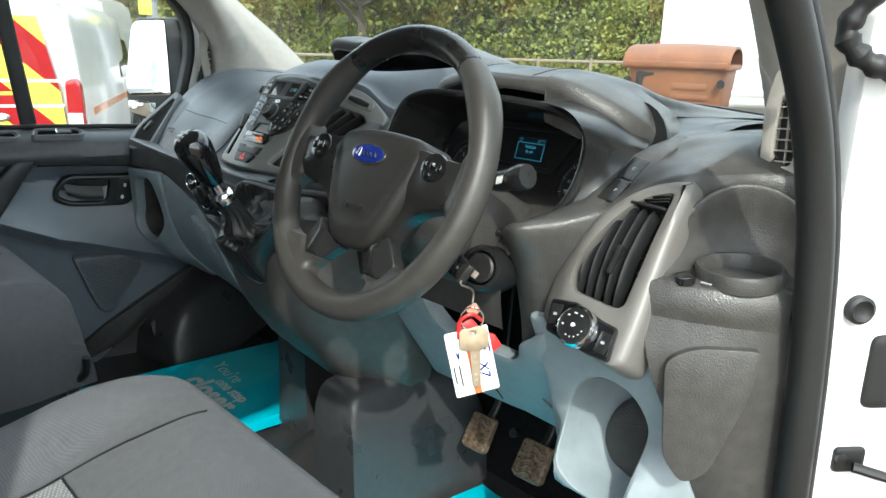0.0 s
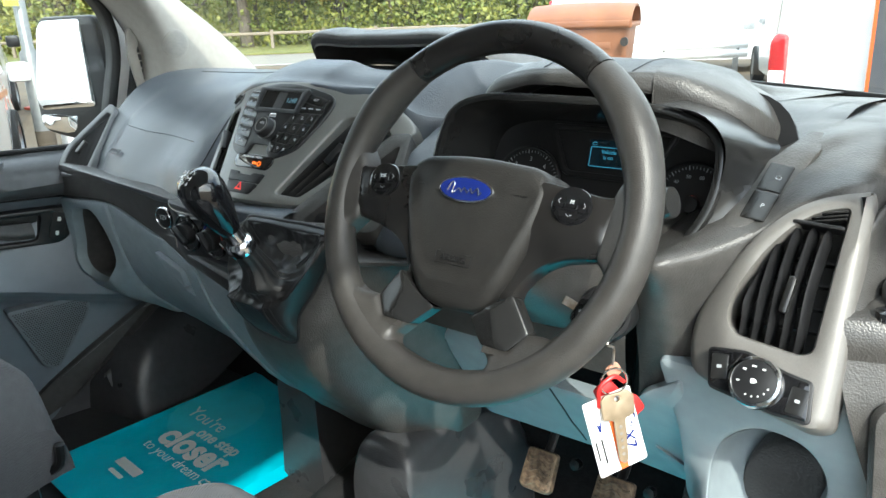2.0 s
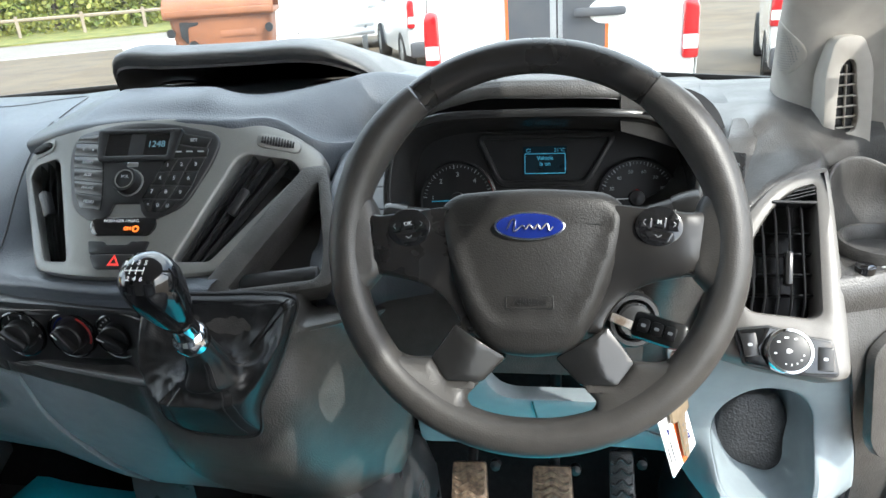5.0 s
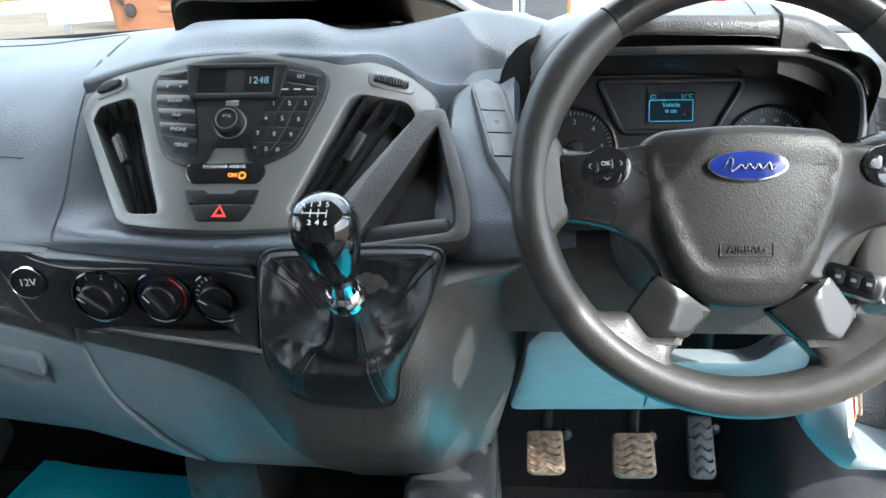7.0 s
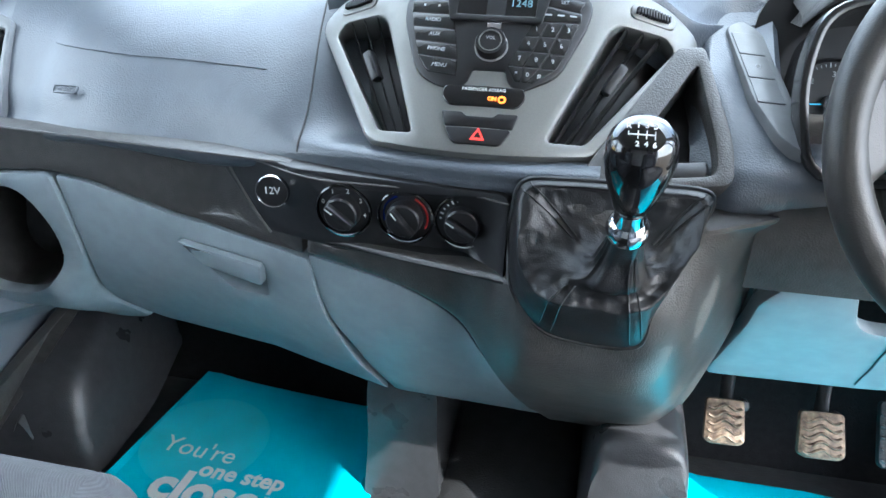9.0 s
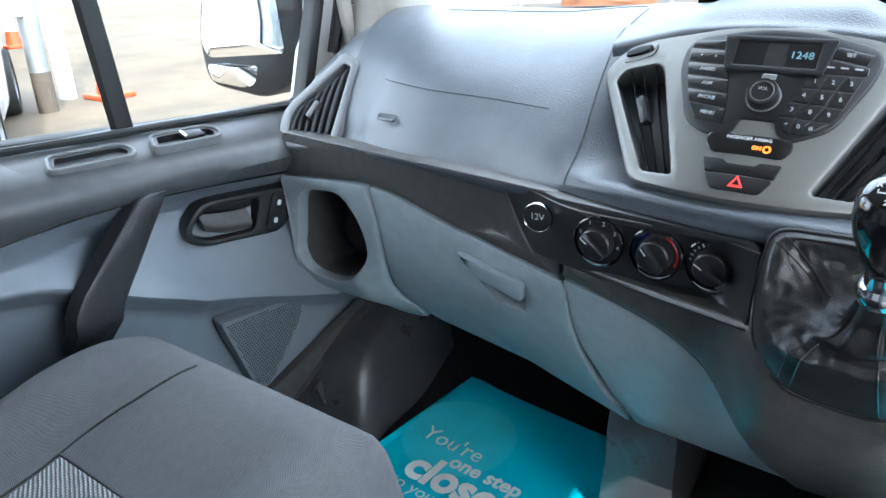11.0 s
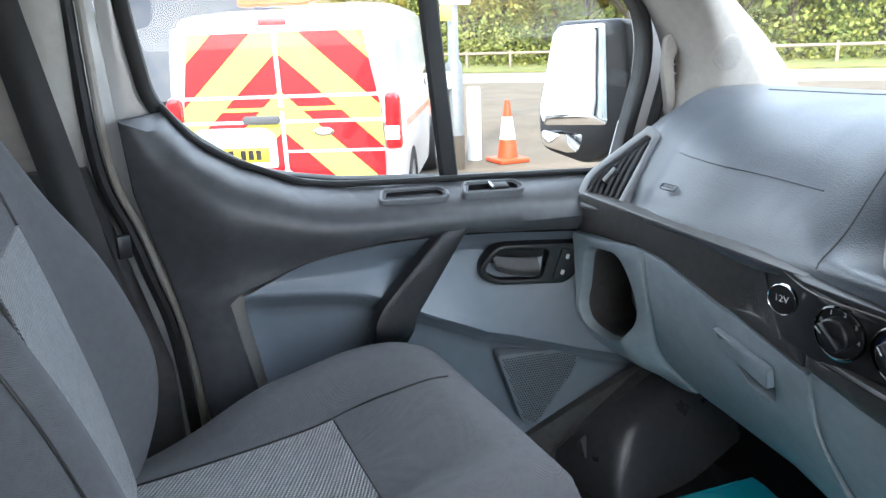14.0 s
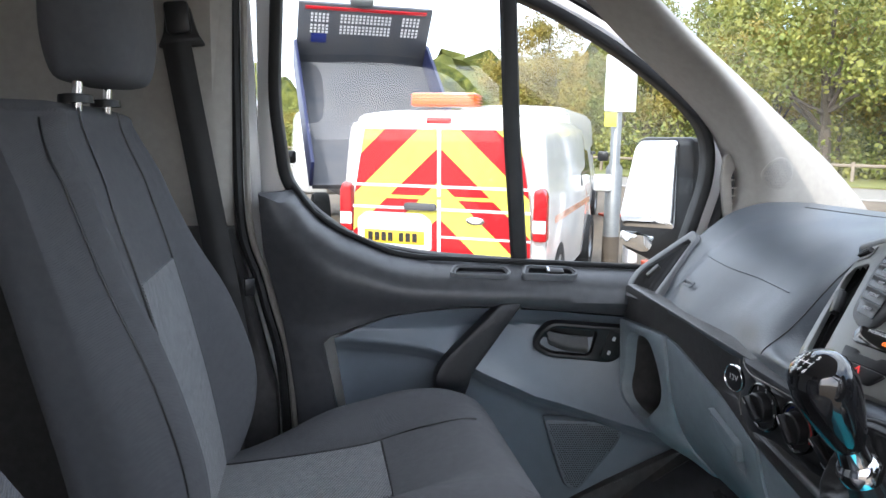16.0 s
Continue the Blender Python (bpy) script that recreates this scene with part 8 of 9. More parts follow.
def tree(x, y, h, r, seed, mate, trunk_r=0.2, clumps=26, leaves=120, label="leafy autumn tree beyond the road"):
    rng = random.Random(seed)
    root = thing("tree", (x, y, 0), label, "tree", "roadside trees")
    bm = sweep(spline([(x, y, -0.2), (x + rng.uniform(-0.3, 0.3), y, h * 0.25), (x + rng.uniform(-0.5, 0.5), y, h * 0.55), (x, y, h * 0.9)], 10), lambda t: trunk_r * (1 - 0.85 * t), 8)
    cents = []
    for i in range(clumps):
        a, e = rng.uniform(0, math.tau), rng.uniform(-0.5, 1.2)
        rr = r * rng.uniform(0.35, 1.0)
        c = Vector((x + rr * math.cos(a) * math.cos(e * 0.8), y + rr * math.sin(a) * math.cos(e * 0.8), h * 0.58 + h * 0.36 * math.sin(e)))
        cents.append(c)
        if i < 9:
            s = Vector((x, y, h * rng.uniform(0.2, 0.5)))
            sweep([s, s.lerp(c, 0.5) + Vector((0, 0, 0.2)), c], lambda t: trunk_r * 0.35 * (1 - 0.8 * t), 6, bm=bm)
    part("trunk", bm, BARK, root)
    vs, fs = [], []
    for c in cents:
        cr_ = r * rng.uniform(0.22, 0.42)
        for k in range(leaves):
            d = Vector((rng.gauss(0, 1), rng.gauss(0, 1), rng.gauss(0, 0.75))).normalized() * cr_ * rng.uniform(0.45, 1.08)
            p = c + d
            s = rng.uniform(0.06, 0.125) * (0.5 + r / 6)
            u = Vector((rng.gauss(0, 1), rng.gauss(0, 1), rng.gauss(0, 1))).normalized()
            w = u.cross(Vector((rng.gauss(0, 1), rng.gauss(0, 1), rng.gauss(0, 1)))).normalized()
            i = len(vs)
            vs += [p + u * s, p + w * s * 0.6, p - u * s, p - w * s * 0.6]
            fs.append((i, i + 1, i + 2, i + 3))
    me = bpy.data.meshes.new("crown")
    me.from_pydata([v - root.location for v in vs], [], fs)
    me.materials.append(mate)
    ob = new("crown", me)
    ob.parent = root
    return root


def far_hedge():
    rng = random.Random(5)
    k = 0
    for u in np.arange(-60, 80, 4.2):
        for row in range(3):
            p = RM @ Vector((u + rng.uniform(-1.5, 1.5), 17.5 + row * 7 + rng.uniform(-1.5, 1.5), 0))
            low = 0.42 if u < -34 else 1.0
            tree(p.x, p.y, (rng.uniform(6, 9) + row * 3.0) * low, rng.uniform(2.8, 3.8) * (0.5 + 0.5 * low), 100 + k, LEAF if rng.random() < 0.62 else LEAFY, 0.2, 26, 420)
            k += 1
    rows = []
    for u in np.arange(-120, 121, 2.0):
        col = []
        for j, z in enumerate((0, 1.5, 3, 4.5, 6, 7.5, 9, 10.5, 11.5, 12.0)):
            p = RM @ Vector((u + rng.uniform(-0.7, 0.7), 38 + 0.35 * z + rng.uniform(-1.2, 1.2), 0))
            col.append(Vector((p.x, p.y, z * (0.86 + 0.12 * math.sin(u * 0.31) + 0.08 * math.sin(u * 0.83)) + rng.uniform(-0.3, 0.3))))
        rows.append(col)
    part("backdrop", skin(rows), WOOD, label="dense green woodland far behind the road", category="woodland", kind="structure")
    vs, fs = [], []
    for i in range(60000):
        p = RM @ Vector((rng.uniform(-75, 75), 14.5 + rng.gauss(0, 1.3), 0))
        z = abs(rng.gauss(0, 1.5))
        u = Vector((rng.gauss(0, 1), rng.gauss(0, 1), rng.gauss(0, 1))).normalized() * rng.uniform(0.06, 0.17)
        w = u.cross(Vector((rng.gauss(0, 1), rng.gauss(0, 1), 1))).normalized() * u.length * 0.6
        c = Vector((p.x, p.y, z))
        n = len(vs)
        vs += [c + u, c + w, c - u, c - w]
        fs.append((n, n + 1, n + 2, n + 3))
    me = bpy.data.meshes.new("hedge")
    me.from_pydata(vs, [], fs)
    me.materials.append(LEAF)
    tagged(new("hedge", me), "low tangled green hedge behind the fence", "hedge", kind="stuff")


def fence():
    root = thing("fence", RM @ Vector((0, 10.5, 0)), "weathered low timber post and rail fence along the verge", "fence")
    post = None
    for i in range(-30, 31):
        p = RM @ Vector((i * 2.4, 10.5, 0.0))
        part("post", block(pose(p.x, p.y, 0.40, 0, 0, 38), 0.13, 0.13, 0.95, 0.01, seg=1), FENCEW, root)
    for i in range(-30, 30):
        a, b = RM @ Vector((i * 2.4, 10.5, 0.72)), RM @ Vector((i * 2.4 + 2.4, 10.5, 0.72))
        part("rail", sweep([a, b], 0.07, 6), FENCEW, root)


def wheel_of(root, c, axis, r=0.32, w=0.2):
    m = frame3(c, axis.cross(Vector((0, 0, 1))), Vector((0, 0, 1)))
    wh = part("wheel", lathe(m, [(r * 0.62, -w / 2), (r * 0.95, -w / 2), (r, -w * 0.3), (r, w * 0.3), (r * 0.95, w / 2), (r * 0.62, w / 2)], 28, caps=False), TYRE, root, "black tyre")
    part("rim", lathe(m, [(0.0, w * 0.36), (r * 0.2, w * 0.4), (r * 0.55, w * 0.30), (r * 0.64, w * 0.46), (r * 0.64, -w * 0.46), (r * 0.3, -w * 0.36), (0, -w * 0.36)], 24, caps=False), HUBM, wh, "grey wheel rim")


def van(o, heading, L, W, H, paint, label, chevron=False, stripes=False, tail=True):
    """A panel van; o is the ground below the middle of its rear doors, heading the way it faces, in degrees from +x."""
    root = thing("van", o, label, "van", "parked vans")
    m = Matrix.Translation(vec(o)) @ pose(0, 0, 0, 0, 0, heading)
    P = lambda x, y, z: m @ Vector((x, y, z))
    hw = W / 2
    rows = []
    for x, k, z0, z1 in ((0.0, 0.955, 0.36, H * 0.955), (0.04, 0.985, 0.33, H * 0.985), (0.25, 1.0, 0.30, H), (L * 0.55, 1.0, 0.28, H), (L * 0.66, 0.985, 0.28, H * 0.985), (L * 0.73, 0.96, 0.28, H * 0.90),
                         (L * 0.84, 0.94, 0.28, H * 0.62), (L * 0.95, 0.92, 0.30, H * 0.52), (L, 0.80, 0.34, H * 0.40)):
        w = hw * k
        zm = z0 + (z1 - z0) * 0.48
        rows.append([P(x, -w * 0.97, z0), P(x, -w * 0.995, (z0 + zm) / 2), P(x, -w, zm), P(x, -w * 0.935, z1 * 0.80 + zm * 0.2), P(x, -w * 0.865, z1 - 0.10), P(x, -w * 0.76, z1 - 0.015), P(x, 0, z1 + 0.02),
                     P(x, w * 0.76, z1 - 0.015), P(x, w * 0.865, z1 - 0.10), P(x, w * 0.935, z1 * 0.80 + zm * 0.2), P(x, w, zm), P(x, w * 0.995, (z0 + zm) / 2), P(x, w * 0.97, z0)])
    g = [spline(r, 40) for r in rows]
    cols = [spline([r[j] for r in g], 40) for j in range(40)]
    bm = skin([[cols[j][i] for j in range(40)] for i in range(40)], caps=True)
    part("body", bm, paint, root, "painted van body")
    up = (m.to_3x3() @ Vector((-0.045, 0, 1)))
    rear = frame3(P(-0.012, 0, 0), m.to_3x3() @ Vector((0, -1, 0)), up)
    for s in (-1, 1):
        for x in (L * 0.19, L * 0.82):
            wheel_of(root, P(x, s * (hw - 0.10), 0.32), m.to_3x3() @ Vector((0, 1, 0)))
        sm = frame3(P(L * 0.63, s * (hw * 0.965), H * 0.70), m.to_3x3() @ Vector((s * -1.0 if s > 0 else 1.0, 0, 0)), m.to_3x3() @ Vector((0, -s * 0.16, 1)))
        k = -1 if s > 0 else 1
        part("side_window", plate(at2(sm, 0, 0, 0.012), round_poly([(-0.42, -0.16), (k * 0.0 + 0.45, -0.16), (0.40 if k > 0 else 0.42, 0.20 if k > 0 else 0.20), (-0.42 if k > 0 else -0.25, 0.22)], 0.05), 0.02, 0.004), CARG, root, "dark side window")
        mm = P(L * 0.78, s * (hw + 0.12), H * 0.60)
        part("door_mirror", block(Matrix.Translation(mm) @ pose(0, 0, 0, 0, 0, heading), 0.10, 0.22, 0.20, 0.04), BLACK if H > 1.85 else paint, root)
        if tail:
            lm = round_poly([(-0.055, 0.0), (0.06, 0.0), (0.055, 0.36), (0.02, 0.42), (-0.05, 0.40)], 0.03)
            if s < 0:
                lm = [Vector((-q.x, q.y)) for q in reversed(lm)]
            tl = part("tail_lamp", plate(at2(rear, s * (hw * 0.935), H * 0.42, 0.012), lm, 0.10, 0.02), LENSR, root, "red tail lamp")
            part("lamp_band", plate(at2(rear, s * (hw * 0.935), H * 0.42 + 0.12, 0.015), rect(0, 0, 0.10, 0.10, 0.01), 0.02, 0.004), REFW, tl, "clear lamp band")
    part("bumper", block(m @ pose(0.0, 0, 0.40), 0.14, W * 0.97, 0.24, 0.05), GREYT if not chevron else paint, root, "rear bumper")
    part("door_gap", plate(at2(rear, 0, 0.50 + (H - 0.62) / 2, 0.003), rect(0, 0, 0.030 if chevron else 0.012, H - 0.62, 0), 0.004, 0), paint if chevron else BLACK, root)
    if stripes:
        part("handle_boss", plate(at2(rear, 0.335, 1.185, 0.020), ellipse(0, 0, 0.115, 0.085), 0.02, 0.006), paint, root, "white round handle boss")
    part("door_pull", plate(at2(rear, (-0.15 if chevron else 0.30 if stripes else 0.10), H * 0.56 if chevron else 1.185 if stripes else 1.08, 0.045), rect(0, 0, 0.36 if stripes else 0.27, 0.06, 0.028), 0.03, 0.008), GREYT, root, "black rear door handle")
    if chevron:
        dw, z0, z1 = hw * 0.86, 0.52, H - 0.14
        for s in (-1, 1):
            def clip(poly, f):
                out = []
                for a, b in zip(poly, poly[1:] + poly[:1]):
                    fa, fb = f(a), f(b)
                    if fa >= 0:
                        out.append(a)
                    if (fa >= 0) != (fb >= 0):
                        out.append(a + (b - a) * (fa / (fa - fb)))
                return out
            for i in range(10):
                wide = (0.27, 0.29)[i % 2]
                base, col = -0.65 + (i // 2) * 0.56 + (i % 2) * 0.27, (CHEVR, CHEVY)[i % 2]
                drop = 0.68
                poly = [Vector((s * 0.016, base + drop)), Vector((s * 0.016, base + drop + wide)), Vector((s * dw, base + wide)), Vector((s * dw, base))]
                poly = clip(poly, lambda q: q.y - z0)
                poly = clip(poly, lambda q: z1 - q.y) if len(poly) > 2 else []
                poly = clip(poly, lambda q: dw * (1.0 - 0.15 * max(0.0, q.y - 0.95) / (z1 - 0.95)) - s * q.x) if len(poly) > 2 else []
                if len(poly) > 2 and abs(area2(poly)) > 0.01:
                    part("chevron_stripe", plate(at2(rear, 0, 0, 0.006), [q * 0.998 for q in poly], 0.004, 0), col, root, "reflective chevron stripe")
            part("door_rib", plate(at2(rear, s * dw * 0.5, z0 + 0.42, 0.0075), rect(0, 0, dw, 0.022, 0), 0.004, 0), paint, root)
            part("door_rib", plate(at2(rear, s * dw * 0.5, z0 + 0.60, 0.0075), rect(0, 0, dw, 0.022, 0), 0.004, 0), paint, root)
        np_ = part("number_plate", plate(at2(rear, -0.38, 0.755 - 0.055, 0.012), rect(0, 0, 0.52, 0.111, 0.01), 0.01, 0.002), PLATEY, root, "yellow number plate with plain bars")
        for k in range(7):
            part("plate_bar", plate(at2(rear, -0.38 - 0.205 + k * 0.058 + (0.035 if k > 3 else 0), 0.70, 0.0135), rect(0, 0, 0.040, 0.072, 0), 0.002, 0), BLACK, np_)
        part("plate_surround", plate(at2(rear, -0.38, 0.74, 0.008), round_poly([(-0.32, -0.14), (0.32, -0.14), (0.32, 0.10), (0.24, 0.16), (-0.24, 0.16), (-0.32, 0.10)], 0.03), 0.01, 0.003), paint, root)
        bd = part("badge", plate(at2(rear, 0.30, 0.86, 0.014), ellipse(0, 0, 0.075, 0.032), 0.006, 0.002), CHROME, root, "oval badge")
        part("badge_field", plate(at2(rear, 0.30, 0.86, 0.016), ellipse(0, 0, 0.052, 0.018), 0.004, 0.001), REFW, bd)
        for s in (-1, 1):
            part("side_stripe", plate(frame3(P(L * 0.40, s * (hw + 0.006), 0.86), m.to_3x3() @ Vector((-s, 0, 0)), (0, 0, 1)), rect(0, 0, L * 0.62, 0.06, 0), 0.02, 0), LENSO, root, "amber side stripe")
        lb = part("light_bar", block(m @ pose(0.10, 0, H + 0.085), 0.24, 0.52, 0.11, 0.02), LENSO, root, "amber roof light bar")
        for k in range(4):
            part("bar_rib", block(m @ pose(0.10, 0, H + 0.048 + k * 0.024), 0.25, 0.53, 0.006, 0.002, seg=1), REDP, lb)
        part("yellow_line", plate(at2(rear, 0, z0 + 0.51, 0.0085), rect(0, 0, dw * 1.9, 0.026, 0), 0.004, 0), CHEVY, root, "yellow line across the doors")
        part("door_rib", plate(at2(rear, dw * 0.5, z0 + 0.20, 0.0075), rect(0, 0, dw, 0.018, 0), 0.004, 0), paint, root)
        part("high_stop_lamp", plate(at2(rear, 0, H - 0.075, 0.02), rect(0, 0, 0.20, 0.05, 0.015), 0.02, 0.004), LENSR, root, "red high stop lamp")
    if stripes:
        for u, w in ((-0.20, 0.30), (0.19, 0.30)):
            part("door_panel", plate(at2(rear, u, 1.02, 0.006), rect(0, 0, w, 1.15, 0), 0.004, 0), GREYT, root, "dark grey door panel")
        for u in (-0.36, 0.35):
            part("door_stripe", plate(at2(rear, u, 1.02, 0.007), rect(0, 0, 0.022, 1.15, 0), 0.004, 0), ORANGEP, root, "orange pinstripe")
    return root


def big_bin():
    o = Vector((-3.62, 8.5, 0))
    m = Matrix.Translation(o) @ pose(0, 0, 0, 0, 0, 18) @ Matrix.Diagonal((0.90, 0.95, 1.03, 1))
    root = thing("waste_bin", o, "large brown plastic four-wheeled waste bin", "bin")
    rows = []
    for z, w, d in ((0.20, 0.52, 0.40), (0.30, 0.56, 0.44), (0.75, 0.60, 0.47), (1.14, 0.64, 0.50), (1.20, 0.64, 0.50)):
        rows.append([m @ Vector((w * math.copysign(abs(math.cos(a)) ** 0.25, math.cos(a)), d * math.copysign(abs(math.sin(a)) ** 0.25, math.sin(a)), z)) for a in np.linspace(0, math.tau, 49)[:-1]])
    part("bin_body", skin(rows, closed_v=True, caps=True), BINM, root)
    part("bin_rim", block(m @ pose(0, 0, 1.19), 1.36, 1.08, 0.06, 0.02), BINM, root)
    lid = [[m @ Vector((x, y, z + 0.03 * math.cos(x * 2.0))) for y, z in ((-0.54, 1.20), (-0.50, 1.30), (-0.25, 1.40), (0.1, 1.42), (0.40, 1.36), (0.54, 1.22))] for x in (-0.68, -0.4, 0, 0.4, 0.68)]
    part("bin_lid", loft(lid, 14, 18, 0.03), BINM, root, "domed brown lid")
    part("lid_lip", block(m @ pose(0, -0.545, 1.215), 1.30, 0.05, 0.07, 0.015), BINM, root)
    part("scuff_mark", plate(m @ frame3((-0.40, -0.503, 1.03), (1, 0, 0), (0, 0.06, 1)), round_poly([(-0.10, 0.10), (0.14, 0.10), (0.13, 0.06), (0.0, 0.04), (-0.02, -0.14), (-0.10, -0.06)], 0.03), 0.012, 0.002), SEAL, root, "black torn sticker")
    part("drain_knob", lathe(m @ pose(-0.36, -0.50, 0.86, 90, 0, 0), [(0.07, 0), (0.06, 0.05), (0.0, 0.055)], 16, caps=False), SEAL, root, "black plastic knob")
    for k, (zz, ww) in enumerate(((0.98, 0.44), (0.86, 0.48), (0.78, 0.26))):
        part("moulded_bar", plate(m @ frame3((0.20, -0.498 + 0.03 * (1.0 - zz), zz), (1, 0, 0), (0, 0.06, 1)), rect(0, 0, ww, 0.07 - 0.015 * k, 0.01), 0.016, 0.003), BINM, root)
    for s in (-1, 1):
        part("side_handle", sweep([m @ Vector((-0.645, s * 0.2, 1.0)), m @ Vector((-0.70, s * 0.1, 0.98)), m @ Vector((-0.70, -s * 0.1, 0.98))], 0.02, 8), BLACK, root)
        part("lift_pin", lathe(m @ pose(s * 0.60, -0.52, 1.02, 90, 0, 0), [(0.05, 0), (0.05, 0.06), (0.0, 0.06)], 16, caps=False), BLACK, root)
        for t in (-1, 1):
            part("castor", lathe(m @ pose(s * 0.42, t * 0.32, 0.10, 0, 90, 0), [(0.10, -0.03), (0.10, 0.03)], 16), TYRE, root)


def cone(x, y, h=0.75):
    root = thing("traffic_cone", (x, y, 0), "orange and white traffic cone on the tarmac", "traffic cone", "traffic cones")
    part("cone_base", block(pose(x, y, 0.03), 0.40, 0.40, 0.05, 0.012), CONER, root)
    f = lambda z: 0.135 - 0.105 * z / h
    part("cone_body", lathe(pose(x, y, 0), [(f(z), z) for z in (0.05, 0.2, 0.4, 0.6, h)], 24), CONER, root)
    part("white_sleeve", lathe(pose(x, y, 0), [(f(z) + 0.004, z) for z in (0.28, 0.40, 0.55)], 24, caps=False), REFW, root, "white reflective sleeve")


def lamp_post():
    x, y = -7.45, 3.53
    root = thing("lamp_post", (x, y, 0), "grey steel lamp post carrying two white sign boards", "lamp post")
    part("post", lathe(pose(x, y, 0), [(0.095, 0), (0.095, 1.2), (0.06, 1.25), (0.055, 6.0)], 20), GALV, root)
    part("moss_band", lathe(pose(x, y, 0), [(0.098, 0.0), (0.098, 0.40)], 20, caps=False), BARK, root, "stained lower band")
    m = frame3((x + 0.08, y, 2.15), (-0.2, 0.98, 0), (0, 0, 1))
    part("sign_board", plate(m, rect(0.0, 0, 0.42, 0.62, 0.02), 0.006, 0.001), WHITE, root, "blank white sign board")
    part("sign_plate", plate(at2(m, -0.12, -0.40, 0.0), rect(0, 0, 0.16, 0.16, 0.01), 0.006, 0.001), CHEVY, root, "small yellow notice")
    c = Vector((-7.97, 4.02, 0))
    part("bollard", lathe(pose(c.x, c.y, 0), [(0.09, 0), (0.09, 0.85), (0.07, 0.9), (0.0, 0.9)], 16), REFW, at=c, label="short white plastic bollard", category="bollard")
    part("concrete_block", block(pose(-8.6, 3.1, 0.28, 0, 0, 12), 0.9, 0.7, 0.56, 0.12), mat("pale concrete", (0.5, 0.48, 0.45), 0.9, scale=6, bump=0.4, bscale=60), at=(-8.6, 3.1, 0), label="pale rounded concrete block by the post", category="block")


def tipper():
    o = Vector((-9.5, 1.12, -0.02))
    root = thing("tipper_truck", o, "dark grey tipper truck with its bed raised and navy sides", "truck")
    m = Matrix.Translation(o) @ pose(0, 0, 0, 0, 0, 186)
    tilt = m @ pose(0.0, 0, 0.85, 0, -38, 0)
    part("bed_floor", block(tilt @ pose(1.5, 0, 0.0), 3.0, 2.1, 0.08, 0.01), GREYT, root, "dusty grey bed floor")
    for s in (-1, 1):
        part("bed_side", block(tilt @ pose(1.5, s * 1.07, 0.22), 3.0, 0.05, 0.42, 0.01), NAVY, root, "navy drop side")
    hb = tilt @ pose(3.0, 0, 0.55)
    part("headboard", block(hb, 0.06, 2.10, 1.05, 0.01), GREYT, root, "dark steel headboard")
    part("beacon", block(hb @ pose(0.0, 0.1, 0.60), 0.16, 0.36, 0.12, 0.03), GALV, root, "grey roof beacon")
    part("red_bar", block(hb @ pose(-0.04, 0, 0.46), 0.03, 1.9, 0.05, 0.005), LENSR, root)
    fr = hb @ pose(-0.035, 0, 0)
    for yy, w in ((-0.72, 0.30), (0, 0.82), (0.72, 0.30)):
        for zz in (0.05, 0.24):
            bm = bmesh.new()
            nx = int(w / 0.055)
            for i in range(nx):
                for j in range(3):
                    block(fr @ pose(0, yy - w / 2 + (i + 0.5) * w / nx, zz + j * 0.055), 0.006, 0.036, 0.036, 0, bm=bm)
            part("mesh_window", bm, REFW, root, "pale perforated mesh window", kind="stuff")
    part("company_mark", plate(frame3(fr @ Vector((-0.02, 0.72, -0.05)), fr.to_3x3() @ Vector((0, -1, 0)), fr.to_3x3() @ Vector((0, 0, 1))), rect(0, 0, 0.24, 0.16, 0.01), 0.004, 0.001), BLUEP, root, "small blue and white mark")
    part("chassis", block(m @ pose(2.2, 0, 0.75), 5.0, 0.9, 0.3, 0.03), BLACK, root)
    part("truck_cab", block(m @ pose(4.6, 0, 1.25), 1.7, 1.9, 1.6, 0.2, taper=0.9), PAINT, root, "white truck cab")
    for s in (-1, 1):
        for x in (0.8, 4.4):
            wheel_of(root, m @ Vector((x, s * 0.85, 0.36)), m.to_3x3() @ Vector((0, 1, 0)), 0.36, 0.22)
    for k in range(3):
        part("rear_chevron", block(m @ pose(-0.1, -0.9 + k * 0.6, 0.95), 0.02, 0.3, 0.22, 0.0), CHEVR if k % 2 else CHEVY, root)


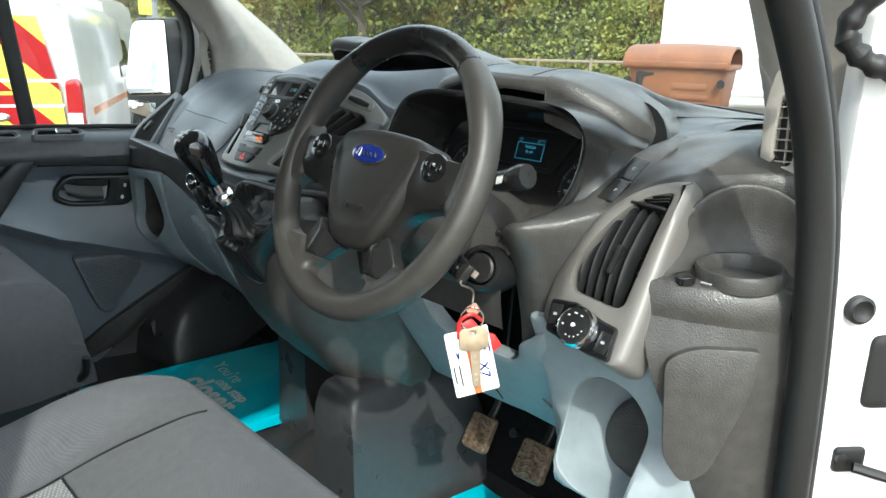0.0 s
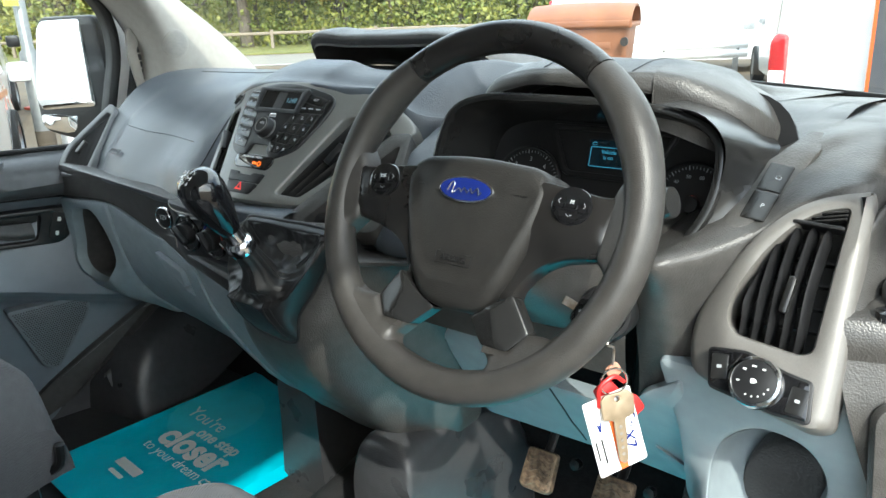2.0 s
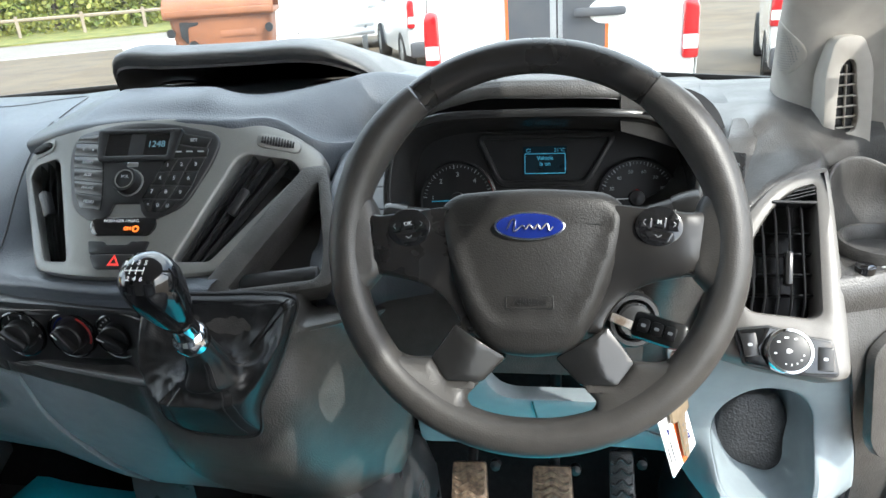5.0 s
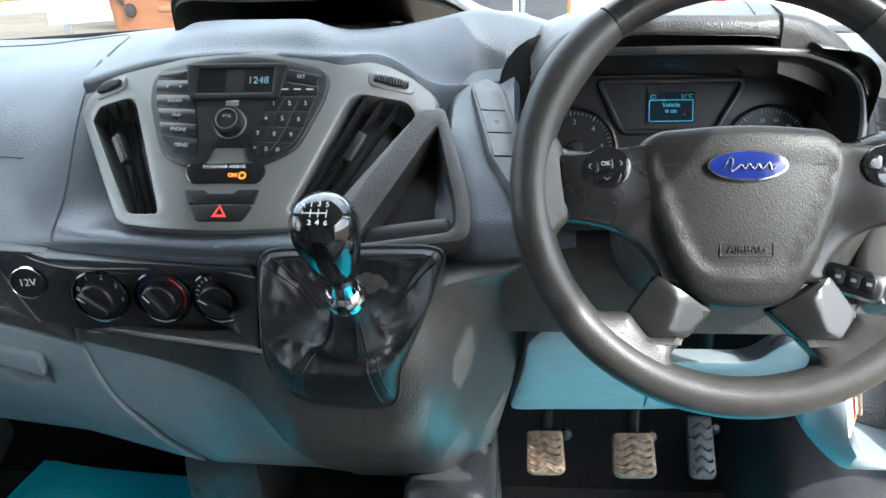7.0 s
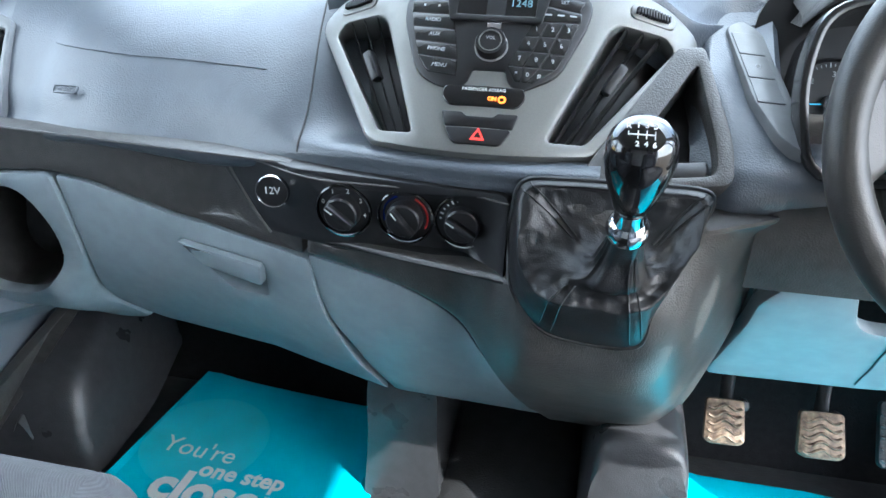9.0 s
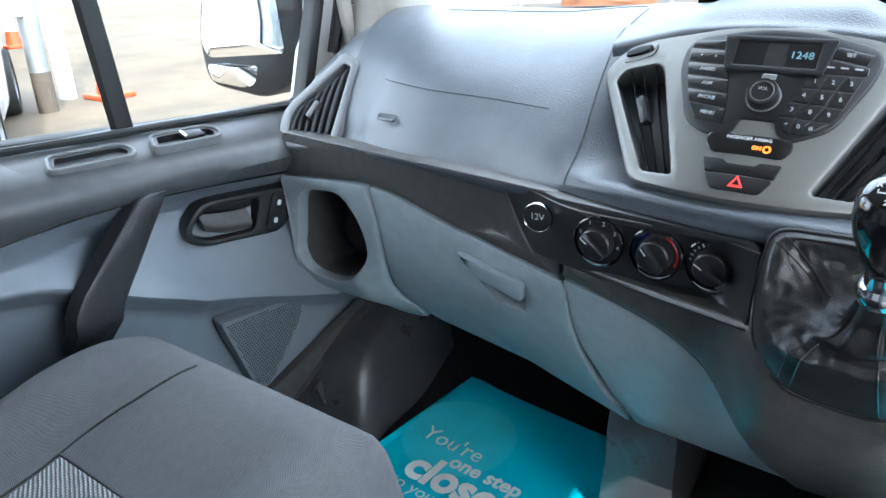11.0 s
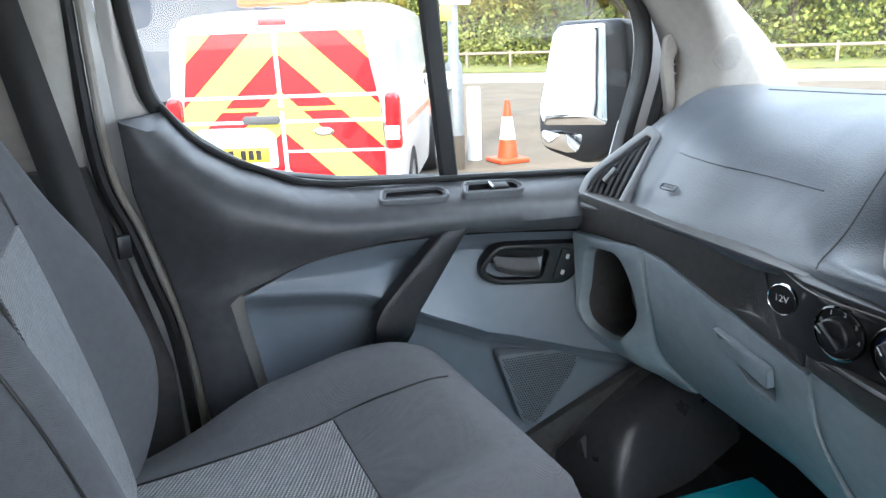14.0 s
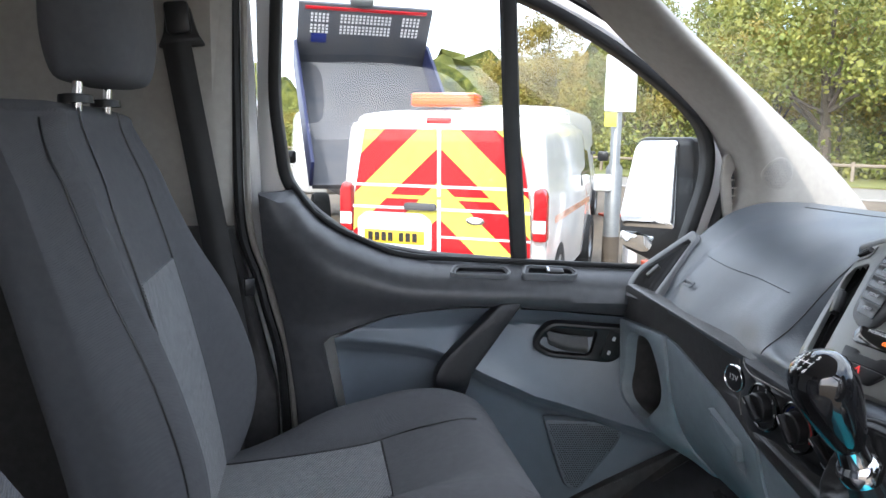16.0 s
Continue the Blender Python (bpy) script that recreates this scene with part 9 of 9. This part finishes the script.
def guard_rail():
    root = thing("guard_rail", (-4.5, 12, 0), "pale steel crash barrier on short posts", "crash barrier")
    a, b = Vector((-6.6, 10.9, 0.62)), Vector((-3.3, 14.0, 0.62))
    d = (b - a).normalized()
    side = d.cross(Vector((0, 0, 1)))
    rows = [[p + Vector((0, 0, z)) + side * w for z, w in ((-0.15, 0.0), (-0.10, 0.04), (-0.05, 0.04), (0.0, 0.0), (0.05, 0.04), (0.10, 0.04), (0.15, 0.0))] for p in (a, a.lerp(b, 0.5), b)]
    part("rail", loft(rows, 6, 20, 0.006, -side), REFW, root, "pale corrugated rail")
    for t in (0.05, 0.35, 0.65, 0.95):
        p = a.lerp(b, t)
        part("post", block(pose(p.x, p.y + 0.06, 0.36, 0, 0, 20), 0.10, 0.10, 0.72, 0.01, seg=1), GALV, root)


van((-5.12, 1.08, 0), 152.5, 4.0, 1.72, 1.71, PAINT, "small white van with red and yellow rear chevrons and light bar", chevron=True)
van((-10.65, 3.15, 0), 152.5, 4.9, 1.95, 2.03, PAINT, "plain white panel van parked beyond the chevron van")
van((-7.2, -1.5, 0), 178, 4.9, 1.95, 1.98, PAINT, "pale white panel van parked beside the chevron van")
van((0.36, 5.55, 0), 90, 4.9, 1.98, 1.97, PAINT, "white panel van with dark grey door panels and orange pinstripes", stripes=True)
van((-8.0, 15.6, 0), 20, 5.6, 2.0, 2.75, PAINT, "tall white van parked beyond the barrier")
van((3.4, 8.4, 0), 80, 4.3, 1.8, 1.75, PAINT, "white van parked further along the row")
van((-1.2, 11.6, 0), 112, 4.2, 1.8, 1.72, PAINT, "small white van parked beyond the striped van")
for i in range(4):
    van((-4.2 - 2.6 * i, -9.0 - 1.5 * i, 0), 100, 4.9, 1.98, 2.0, PAINT, "white panel van parked in the row behind")
tipper()
lamp_post()
cone(-7.58, 4.28)
cone(-13.5, 6.1)
big_bin()
guard_rail()
fence()
far_hedge()
oak = RM @ Vector((-9, 13.0, 0))
tree(oak.x, oak.y, 9.5, 5.2, 7, LEAF, 0.35, 46, 220, "broad oak tree with autumn leaves by the road")
